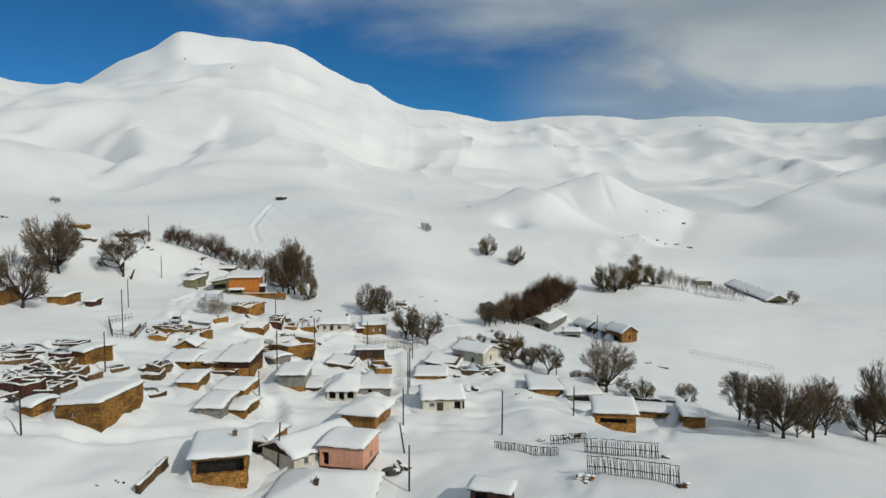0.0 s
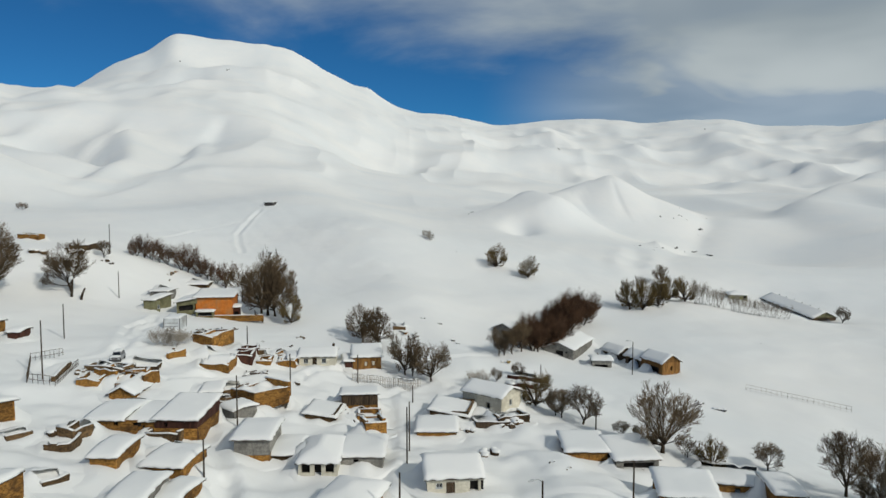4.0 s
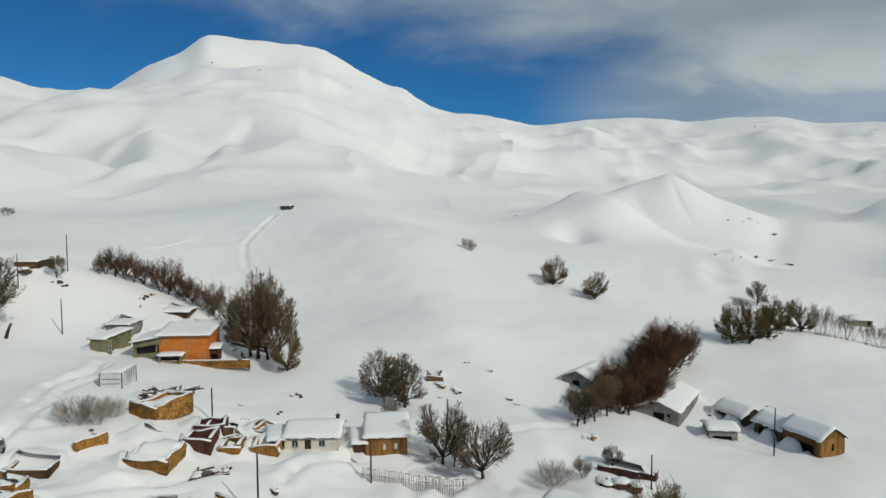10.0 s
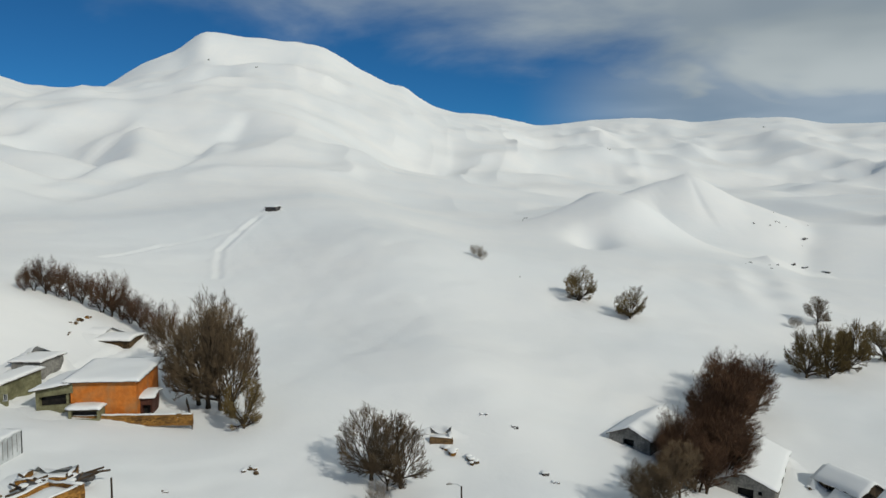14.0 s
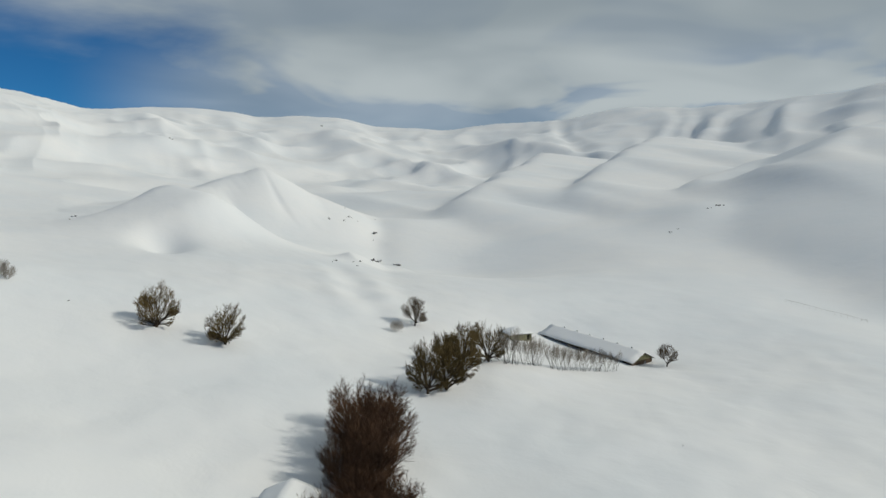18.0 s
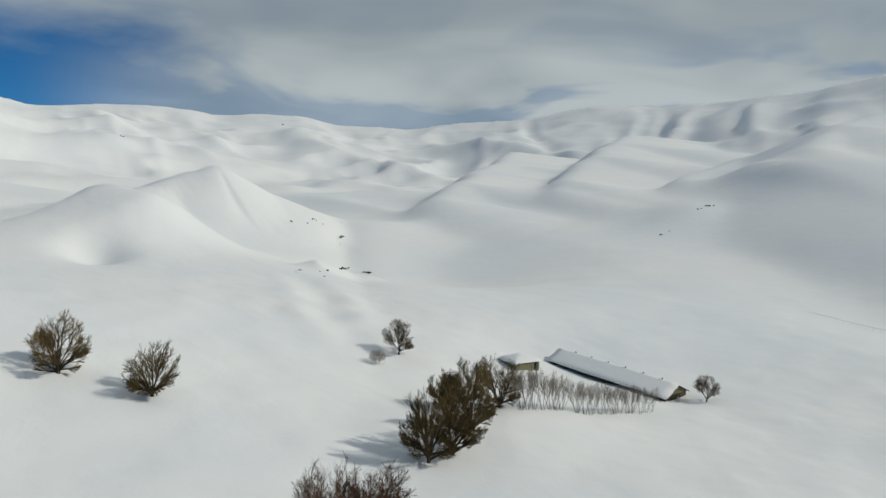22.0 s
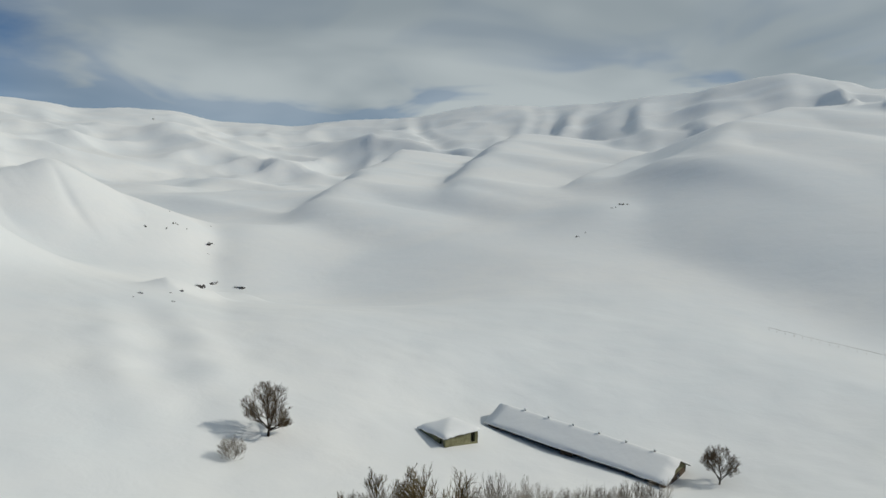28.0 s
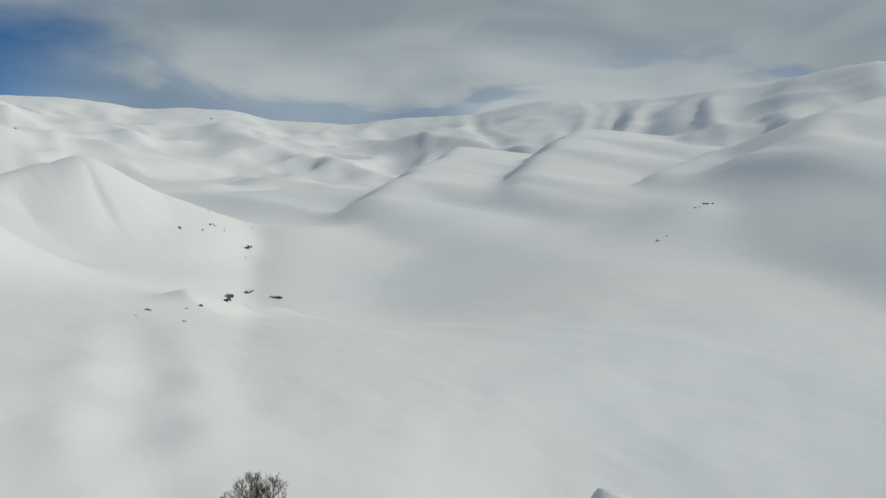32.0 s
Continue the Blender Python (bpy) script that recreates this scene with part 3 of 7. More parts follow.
def slab(x0, x1, y0, y1, top, bottom, nx=8, ny=8, ragged=0.0, rng=None):
    """A closed sheet between two height functions over a rectangle, with a ragged outline."""
    verts, faces = [], []
    wob = [[(rng.uniform(-1, 1), rng.uniform(-1, 1)) if rng else (0, 0) for _ in range(nx + 1)] for _ in range(ny + 1)]
    for layer in (0, 1):
        for j in range(ny + 1):
            for i in range(nx + 1):
                x, y = x0 + (x1 - x0) * i / nx, y0 + (y1 - y0) * j / ny
                edge = i in (0, nx) or j in (0, ny)
                if edge and ragged:
                    x, y = x + wob[j][i][0] * ragged, y + wob[j][i][1] * ragged
                verts.append((x, y, (bottom if layer == 0 else top)(x, y)))
    n, w = (nx + 1) * (ny + 1), nx + 1
    for j in range(ny):
        for i in range(nx):
            a = j * w + i
            faces.append((a, a + w, a + w + 1, a + 1))
            faces.append((n + a, n + a + 1, n + a + w + 1, n + a + w))
    rim = [i for i in range(nx)] + [j * w + nx for j in range(ny)] + [ny * w + i for i in range(nx, 0, -1)] + [j * w for j in range(ny, 0, -1)]
    for k, a in enumerate(rim):
        b = rim[(k + 1) % len(rim)]
        faces.append((a, b, n + b, n + a))
    return verts, faces


def wall_shape(length, height, thick, holes=(), rough=0.0, rng=None, height_far=None, worn=0.0):
    """An upright wall from x=0 to length, its outer face at y=0, with openings (x0, z0, x1, z1) right through it."""
    far = height if height_far is None else height_far
    base = -0.7
    xs = {0.0, length}
    zs = {base, 0.0, 1.0}
    for a, c, b, d in holes:
        xs |= {a, b}
        zs |= {c / height, d / height}
    n = max(1, int(length / 1.1))
    xs |= {length * i / n for i in range(n + 1)}
    zs |= {0.33, 0.66}

    def thin(values, gap, keep):
        out = []
        for v in sorted(values):
            if out and v - out[-1] < gap:
                if any(abs(v - k) < 1e-6 for k in keep):
                    if not any(abs(out[-1] - k) < 1e-6 for k in keep):
                        out[-1] = v
                    else:
                        out.append(v)
                continue
            out.append(v)
        return out
    xs = thin(xs, 0.25, [0.0, length] + [q for h in holes for q in (h[0], h[2])])
    zs = thin(zs, 0.08, [base, 0.0, 1.0] + [q / height for h in holes for q in (h[1], h[3])])
    drop = {x: (rng.uniform(0, worn) if worn and rng else 0.0) for x in xs}

    def at(x, z, y):
        top = height + (far - height) * x / length - drop[x]
        w = rough if rng else 0.0
        zz = z * top if z > 0 else z
        return (x + w * rng.uniform(-1, 1) * 0.5 if w else x, y + (w * rng.uniform(-1, 1) if w else 0), zz)
    nx, nz = len(xs), len(zs)
    verts = [at(x, z, y) for y in (0.0, thick) for z in zs for x in xs]

    def solid(i, k):
        if not (0 <= i < nx - 1 and 0 <= k < nz - 1):
            return False
        cx, cz = (xs[i] + xs[i + 1]) / 2, (zs[k] + zs[k + 1]) / 2 * height
        return not any(a < cx < b and c < cz < d for a, c, b, d in holes)
    faces, half = [], nx * nz
    for k in range(nz - 1):
        for i in range(nx - 1):
            if not solid(i, k):
                continue
            a, b, c, d = k * nx + i, k * nx + i + 1, (k + 1) * nx + i + 1, (k + 1) * nx + i
            faces += [(a, b, c, d), (a + half, d + half, c + half, b + half)]
            for (di, dk), (p, q) in (((-1, 0), (d, a)), ((1, 0), (b, c)), ((0, -1), (a, b)), ((0, 1), (c, d))):
                if not solid(i + di, k + dk):
                    faces.append((q, p, p + half, q + half))
    return verts, faces


def roof_height(kind, w, d, rise):
    """Height above the eaves at local x (-w/2..w/2), y (0..d)."""
    if kind == "gable_x":
        return lambda x, y: rise * (1 - abs(y - d / 2) / (d / 2))
    if kind == "gable_y":
        return lambda x, y: rise * (1 - abs(x) / (w / 2))
    if kind == "hip":
        s = min(w, d) / 2
        return lambda x, y: rise * min(1.0, max(-0.3, min(w / 2 - abs(x), d / 2 - abs(y - d / 2)) / s))
    if kind == "shed":
        return lambda x, y: rise * y / d
    if kind == "shed_x":
        return lambda x, y: rise * (x / w + 0.5)
    return lambda x, y: rise * (1 - ((y - d / 2) / d * 2) ** 2) * 0.5


def snow_top(under, x0, x1, y0, y1, deep, salt):
    def top(x, y):
        u, v = (2 * x - x0 - x1) / (x1 - x0), (2 * y - y0 - y1) / (y1 - y0)
        edge = max(0.0, 1 - min(1.0, abs(u)) ** 12) ** 0.5 * max(0.0, 1 - min(1.0, abs(v)) ** 12) ** 0.5
        wave = float(value_noise(np.float64(x / 2.3 + salt), np.float64(y / 2.3), 31)) * 0.35 + float(value_noise(np.float64(x / 0.9 + salt), np.float64(y / 0.9), 32)) * 0.12
        return under(x, y) + 0.1 + (0.72 * deep + wave * min(1.0, deep)) * (0.3 + 0.7 * edge)
    return top


def snow_cap(parent, under, x0, x1, y0, y1, deep, rng, name="snow_cover"):
    nx, ny = max(7, min(22, int((x1 - x0) / 0.55))), max(7, min(16, int((y1 - y0) / 0.6)))
    shape = slab(x0, x1, y0, y1, snow_top(under, x0, x1, y0, y1, deep, rng.uniform(0, 50)), lambda x, y: under(x, y) + 0.02, nx, ny, 0.12, rng)
    return part(name, shape, SNOW, parent, "thick rounded snow", smooth=True)


def opening_parts(kind, parent, a, c, b, d, y, side):
    """What fills an opening; side maps wall coordinates to the house."""
    t = 0.07
    if kind == "window":
        frame_shape = joined(box(a, y, c, b, y + 0.09, c + t), box(a, y, d - t, b, y + 0.09, d), box(a, y, c + t, a + t, y + 0.09, d - t),
                             box(b - t, y, c + t, b, y + 0.09, d - t), box((a + b) / 2 - 0.025, y + 0.01, c + t, (a + b) / 2 + 0.025, y + 0.08, d - t))
        w = part("window", turned(frame_shape, side), PALESHEET, parent)
        part("pane", turned(box(a + t, y + 0.04, c + t, b - t, y + 0.06, d - t), side), GLASS, w)
        part("sill", turned(box(a - 0.08, y - 0.16, c - 0.07, b + 0.08, y + 0.02, c), side), PALESHEET, w)
    elif kind == "door":
        boards = joined(*[box(a + (b - a) * i / 4 + 0.01, y, c, a + (b - a) * (i + 1) / 4 - 0.01, y + 0.06, d) for i in range(4)])
        w = part("door", turned(boards, side), WOOD, parent)
        part("handle", turned(box(b - 0.16, y - 0.05, c + 1.0, b - 0.12, y, c + 1.12), side), METAL, w)
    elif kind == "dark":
        # a near-black sheet inside the room stands in for its shade
        part("opening_shade", turned(box(a - 0.2, y + 0.8, c - 0.3, b + 0.2, y + 0.84, d + 0.1), side), DARK, parent, "near-black sheet standing in for the shade inside an opening")
    elif kind == "curtained":
        w = part("window", turned(joined(box(a, y, c, b, y + 0.06, c + t), box(a, y, d - t, b, y + 0.06, d), box(a, y, c + t, a + t, y + 0.06, d - t), box(b - t, y, c + t, b, y + 0.06, d - t)), side), WOOD, parent)
        part("pane", turned(box(a + t, y + 0.03, c + t, b - t, y + 0.05, d - t), side), CREAM, w, "pale covered pane")


def house(name, label, x, y, yaw, w, d, h, wall=None, roof="flat", rise=0.5, snow=0.55, over=0.35, front=(), right=(), left=(), low=None, low_h=0.0,
          gable=None, chimney=None, rough=0.04, sunk=0.0, category="house", deck=None, thick=0.35, group="village houses", bank=0.9, tilt=0.0, vents=0):
    """A small house: front face along local x at y=0, body behind it. Openings are (kind, centre, width, sill, top)."""
    wall = wall or MUD
    rng = random.Random(int(abs(x) * 131 + abs(y) * 17 + w * 7))
    z = float(ground_height(x, y)) - sunk
    top = thing(name, label, category, x, y, z, yaw, group)
    top.matrix_basis = pose(x, y, z, 0, 0, yaw) @ pose(0, 0, 0, tilt)
    faces = (("front", pose(-w / 2, 0, 0), w, front, h, h), ("right", pose(w / 2, 0, 0, 0, 0, 90), d, right, h, h), ("back", pose(w / 2, d, 0, 0, 0, 180), w, (), h, h),
             ("left", pose(-w / 2, d, 0, 0, 0, 270), d, left, h, h))
    rz = roof_height(roof, w, d, rise)
    for side_name, m, length, list_of, h0, h1 in faces:
        ends = {"front": (rz(-w / 2, 0), rz(w / 2, 0)), "right": (rz(w / 2, 0), rz(w / 2, d)), "back": (rz(w / 2, d), rz(-w / 2, d)), "left": (rz(-w / 2, d), rz(-w / 2, 0))}[side_name]
        ha, hb = h + max(0, ends[0]), h + max(0, ends[1])
        # walls butt end to end at the corners
        a0 = thick if side_name in ("right", "left") else 0.0
        ln = length - 2 * a0
        holes = [(c - wd / 2 - a0, s, c + wd / 2 - a0, t) for _, c, wd, s, t in list_of]
        m2 = m @ pose(a0, 0, 0)
        shape = turned(wall_shape(ln, ha, thick, holes, rough, rng, hb), m2)
        part("wall", shape, wall, top)
        for (kind, c, wd, s, t), hole in zip(list_of, holes):
            opening_parts(kind, top, hole[0], s, hole[2], t, 0.12, m2)
        if low and low_h:
            part("plinth", turned(box(a0 - 0.06 if not a0 else a0, -0.05, -0.7, length - a0 + (0.06 if not a0 else 0), 0.0, low_h, 0.02), m), low, top)
    if roof in ("gable_x", "gable_y", "flat"):
        g = gable or wall
        n = 8
        if roof == "gable_y":
            for yy in (0.0, d - thick):
                v = [(-w / 2 + w * i / n, yy + q, h + (rz(-w / 2 + w * i / n, 0) if s else 0)) for q in (0, thick) for s in (0, 1) for i in range(n + 1)]
                part("gable", gable_shape(v, n), g, top)
        else:
            for xx in (-w / 2, w / 2 - thick):
                v = [(xx + q, d * i / n, h + (rz(0, d * i / n) if s else 0)) for q in (0, thick) for s in (0, 1) for i in range(n + 1)]
                part("gable", gable_shape(v, n), g, top)
    if bank:
        snow_bank(top, w, d, h, x, y, z, yaw, rng, bank)
    x0, x1, y0, y1 = -w / 2 - over, w / 2 + over, -over, d + over
    under = lambda px, py: h + rz(px, py)
    part("roof", slab(x0, x1, y0, y1, lambda px, py: under(px, py) + 0.13, lambda px, py: under(px, py) + 0.01, 10, 8), deck or WOOD, top)
    if snow:
        snow_cap(top, lambda px, py: under(px, py) + 0.11, x0 - 0.08, x1 + 0.08, y0 - 0.08, y1 + 0.08, snow, rng)
    for i in range(vents):
        vx, vy = -0.12 * w, d * (i + 0.9) / (vents + 1)
        vz = under(vx, vy) + snow
        part("roof_vent", box(vx - 0.22, vy - 0.22, vz - 0.3, vx + 0.22, vy + 0.22, vz + 0.32, 0.03), DARK, top, "dark square roof vent")
    if chimney:
        cx, cy = chimney
        c = part("chimney", joined(box(cx - 0.25, cy - 0.25, under(cx, cy), cx + 0.25, cy + 0.25, under(cx, cy) + snow + 0.75, 0.04),
                                   box(cx - 0.31, cy - 0.31, under(cx, cy) + snow + 0.55, cx + 0.31, cy + 0.31, under(cx, cy) + snow + 0.65)), STONE, top)
        part("flue", tube([(cx, cy, under(cx, cy) + snow + 0.75), (cx, cy, under(cx, cy) + snow + 1.1)], [0.1, 0.09], 8), METAL, c)
    return top


def snow_bank(parent, w, d, h, x, y, z, yaw, rng, deep=0.9, front=0.35):
    """Snow drifted against the walls all round, in uneven heights."""
    c, s = math.cos(radians(yaw)), math.sin(radians(yaw))
    ring = []
    for ax, ay, bx, by, nx, ny, k in ((-w / 2, 0, w / 2, 0, 0, -1, front), (w / 2, 0, w / 2, d, 1, 0, 0.45), (w / 2, d, -w / 2, d, 0, 1, 3.0), (-w / 2, d, -w / 2, 0, -1, 0, 2.0)):
        n = max(3, int(math.hypot(bx - ax, by - ay) / 0.8))
        ring += [(ax + (bx - ax) * i / n, ay + (by - ay) * i / n, nx if 0 < i else nx * 0.7, ny if 0 < i else ny * 0.7, k) for i in range(n)]
    n, salt, reach = len(ring), rng.uniform(0, 90), rng.uniform(2.0, 3.4)
    steps = ((-0.08, 1.0), (0.22, 0.86), (0.5, 0.45), (0.8, 0.12), (1.0, -0.02), (1.2, -0.25))
    px = np.array([[q[0] + q[2] * r * reach for q in ring] for r, _ in steps])
    py = np.array([[q[1] + q[3] * r * reach for q in ring] for r, _ in steps])
    g = ground_height(x + c * px - s * py, y + s * px + c * py) - z
    at = np.array([[q[0] for q in ring], [q[1] for q in ring]])
    wave = value_noise(at[0] / 2.6 + salt, at[1] / 2.6, 51) + 0.5 * value_noise(at[0] / 1.1 + salt, at[1] / 1.1, 52)
    high = np.clip(deep * np.array([q[4] for q in ring]) * (0.6 + 1.9 * wave), 0.03, np.array([(0.98 if q[4] > 1 else 0.72) * h for q in ring]))
    verts = [(px[r, i], py[r, i], g[r, i] + high[i] * lift if lift > 0 else g[r, i] + lift) for r, (_, lift) in enumerate(steps) for i in range(n)]
    faces = [(r * n + i, (r + 1) * n + i, (r + 1) * n + (i + 1) % n, r * n + (i + 1) % n) for r in range(len(steps) - 1) for i in range(n)]
    return part("snow_bank", (verts, faces), SNOW, parent, "snow drifted against the walls", smooth=True)


def gable_shape(v, n):
    m = n + 1
    faces = []
    for i in range(n):
        a, b, c, d = i, i + 1, m + i + 1, m + i
        faces += [(a, b, c, d), (2 * m + a, 2 * m + d, 2 * m + c, 2 * m + b), (d, c, 2 * m + c, 2 * m + d), (b, a, 2 * m + a, 2 * m + b)]
    return v, faces


def ruin(name, label, x, y, yaw, w, d, h, sides="frl", wall=None, worn=0.9, fill=0.5, thick=0.55, holes=(), category="ruin"):
    """Roofless walls with worn tops, snow on them and a drift inside."""
    rng = random.Random(int(abs(x) * 77 + abs(y) * 13))
    z = float(ground_height(x, y))
    top = thing(name, label, category, x, y, z, yaw, "ruined walls")
    for s in sides:
        length = w if s in "fb" else d - 2 * thick
        m = {"f": pose(-w / 2, 0, 0), "r": pose(w / 2, thick, 0, 0, 0, 90), "b": pose(w / 2, d, 0, 0, 0, 180), "l": pose(-w / 2, d - thick, 0, 0, 0, 270)}[s]
        shape = wall_shape(length, h * rng.uniform(0.8, 1.1), thick, holes if s == "f" else (), 0.07, rng, h * rng.uniform(0.7, 1.1), worn * 0.55)
        part("wall", turned(shape, m), wall or MUD, top)
        # snow lying along the wall top, following its worn line
        verts, faces = shape
        crest = {}
        for vx, vy, vz in verts:
            key = round(vx / 0.6)
            crest[key] = max(crest.get(key, -9), vz)
        keys = sorted(crest)
        path = [(k * 0.6, thick / 2, crest[k] + 0.05) for k in keys]
        if len(path) > 1:
            strip, quads = tube(path, [thick * rng.uniform(0.42, 0.56) for _ in path], 8)
            flat = [(q[0], q[1], path[n // 8][2] + 0.03 + 0.36 * (q[2] - path[n // 8][2])) for n, q in enumerate(strip)]
            part("snow_cover", turned((flat, quads), m), SNOW, top, "snow lying on the wall", smooth=True)
    if len(sides) > 1:
        snow_bank(top, w, d, h, x, y, z, yaw, rng, 0.7, 0.45)
    if fill:
        salt = rng.uniform(0, 40)
        drift = lambda px, py: fill * (0.6 + 0.8 * float(value_noise(np.float64(px / 2.1 + salt), np.float64(py / 2.1), 33)) + 0.25)
        part("snow_drift", slab(-w / 2 + thick * 0.7, w / 2 - thick * 0.7, thick * 0.7, d - thick * 0.7, drift, lambda px, py: -0.6, 9, 9), SNOW, top, "snow drifted inside", smooth=True)
    return top


def rubble(name, label, x, y, size, count, mat, seed, category="rubble", snow=0.6, flat=0.6, lift=0.0):
    """A heap of separate lumps, with snow lying over it."""
    rng = random.Random(seed)
    z = float(ground_height(x, y))
    top = thing(name, label, category, x, y, z + lift, rng.uniform(0, 360), "snowed-over heaps")
    for i in range(count):
        a, r = rng.uniform(0, 6.28), size * rng.uniform(0, 1) ** 0.7
        px, py, s = r * math.cos(a), r * flat * math.sin(a), size * rng.uniform(0.16, 0.36)
        pz = float(ground_height(x + px, y + py)) - z
        part("stone", turned(lump(s, rng), pose(px, py, pz + s * 0.15, rng.uniform(0, 40), rng.uniform(0, 40), rng.uniform(0, 360))), mat, top, smooth=False)
        if rng.random() < snow:
            part("snow_cover", turned(lump(s * 1.05, rng, 0.35), pose(px - 0.1 * s, py + 0.15 * s, pz + s * 0.75)), SNOW, top, smooth=True)
    return top


def fallen_timbers(x, y, lift, count, seed):
    """Roof beams that fell in, lying crosswise with snow between them."""
    rng = random.Random(900 + seed)
    top = thing("fallen_timbers", "dark fallen roof beams poking out of snow", "timber", x, y, float(ground_height(x, y)) + lift, rng.uniform(-40, 40), "fallen timbers")
    for i in range(count):
        px, py, a = rng.uniform(-1.6, 1.6), rng.uniform(-1.3, 1.3), rng.choice((0.2, 0.3, 1.5)) + rng.uniform(-0.25, 0.25)
        half, up = rng.uniform(0.9, 1.9), rng.uniform(-0.25, 0.35)
        c, s = math.cos(a) * half, math.sin(a) * half
        part("beam", tube([(px - c, py - s, 0.12 - up), (px, py, 0.2), (px + c, py + s, 0.25 + up)], [0.13, 0.13, 0.11], 6), WOOD, top)
    part("sod", turned(lump(1.3, rng, 0.22), pose(rng.uniform(-0.4, 0.4), rng.uniform(-0.4, 0.4), 0.02)), ROCK, top, "dark sod of the fallen roof")
    for i in range(count // 2):
        part("snow_cover", turned(lump(rng.uniform(0.35, 0.7), rng, 0.4), pose(rng.uniform(-1.5, 1.5), rng.uniform(-1.2, 1.2), 0.22)), SNOW, top, smooth=True)
    return top


def lump(s, rng, squash=0.75):
    bm = bmesh.new()
    bmesh.ops.create_icosphere(bm, subdivisions=2, radius=s)
    for v in bm.verts:
        v.co *= 1 + 0.28 * noise.noise(v.co / s * 1.3 + Vector((rng.uniform(0, 9), 0, 0)) * 0 + Vector((s * 7, s * 3, 0)))
        v.co.z *= squash
    shape = [tuple(v.co) for v in bm.verts], [tuple(v.index for v in f.verts) for f in bm.faces]
    bm.free()
    return shape


def utility_pole(x, y, h=7.5, lean=(0, 0), arm=False, lamp=False, yaw=0, label="bare wooden utility pole standing in snow"):
    z = float(ground_height(x, y))
    top = thing("utility_pole", label, "pole", x, y, z, yaw, "poles")
    top.matrix_basis = pose(x, y, z, lean[0], lean[1], yaw)
    part("pole", tube([(0, 0, -0.8), (0, 0, h * 0.5), (0, 0, h)], [0.12, 0.11, 0.09], 8), BARK, top)
    if arm:
        a = part("crossarm", box(-0.6, -0.05, h - 0.55, 0.6, 0.05, h - 0.43), WOOD, top)
        for px in (-0.5, 0.5):
            part("insulator", tube([(px, 0, h - 0.43), (px, 0, h - 0.35), (px, 0, h - 0.24)], [0.03, 0.05, 0.03], 6), PALESHEET, a)
    if lamp:
        a = part("lamp_arm", tube([(0, 0, h - 0.1), (-0.5, 0, h + 0.25), (-1.1, 0, h + 0.25)], [0.04, 0.035, 0.03], 6), METAL, top)
        part("lamp_head", tube([(-1.0, 0, h + 0.25), (-1.3, 0, h + 0.27), (-1.65, 0, h + 0.22)], [0.08, 0.13, 0.06], 8), METAL, a)
    return top


def stick_fence(name, label, x0, y0, x1, y1, h, gap, mat, rails=2, thick=0.045, lean=0.0, category="fence", uneven=0.25, seed=1, snow=0.0):
    """Posts of a stick fence along a line, with rails."""
    rng = random.Random(seed)
    z0 = float(ground_height(x0, y0))
    length, yaw = math.hypot(x1 - x0, y1 - y0), math.degrees(math.atan2(y1 - y0, x1 - x0))
    top = thing(name, label, category, x0, y0, z0, yaw, "fences")
    drop = lambda s: float(ground_height(x0 + (x1 - x0) * s / length, y0 + (y1 - y0) * s / length)) - z0
    z1 = drop(length)
    line_z = lambda s: 0.75 * z1 * s / length + 0.25 * drop(s)
    n = int(length / gap)
    for i in range(n + 1):
        s = length * i / n
        hh = h * (1 - uneven * rng.random())
        b = rng.uniform(-0.15, 0.15)
        part("stake", tube([(s, 0, drop(s) - 0.4), (s + b, lean * 0.5, line_z(s) + hh * 0.55), (s + b * 0.4, lean, line_z(s) + hh)], [thick, thick * 0.9, thick * 0.7], 5), mat, top)
    m = max(2, n // 3)
    for k in range(rails):
        zz = h * (0.92 - 0.5 * k)
        part("rail", tube([(length * i / m, lean * (0.92 - 0.5 * k) - 0.06, line_z(length * i / m) + zz + rng.uniform(-0.06, 0.06)) for i in range(m + 1)], [thick * 0.9] * (m + 1), 5), mat, top)
    # lumps of snow sitting on the top rail
    at = 0.0
    while snow and at < length - 0.5:
        run = rng.uniform(0.5, 1.3)
        pts = [(at + run * q, lean * 0.9 - 0.06, line_z(min(length, at + run * q)) + h * 0.92 + snow * 0.7) for q in (0.0, 0.3, 0.7, 1.0)]
        part("snow_cover", tube(pts, [snow * 0.4, snow * rng.uniform(0.8, 1.2), snow * rng.uniform(0.8, 1.2), snow * 0.4], 6), SNOW, top, smooth=True)
        at += run + rng.uniform(0.05, 0.5)
    return top


# ---- trees ----


def tapered(points, radii, sides, verts, faces):
    n0 = len(verts)
    v, f = tube(points, radii, sides, False)
    verts += v
    faces += [tuple(i + n0 for i in q) for q in f]


CROWN = dict(mid=0.0, high=1.0, wide=1e9, low=1.0)


def outside(p, rng):
    """Whether a point lies past the lobed outline of the crown that is growing."""
    up = p.z - CROWN["mid"]
    u = (p.x * p.x + p.y * p.y) / CROWN["wide"] ** 2 + (up / (CROWN["high"] if up > 0 else CROWN["low"])) ** 2
    lobes = 1 + 0.42 * noise.noise(p * (2.6 / CROWN["high"]) + Vector((CROWN["wide"] * 7, 0, 0)))
    return u > lobes * rng.uniform(0.8, 1.12)


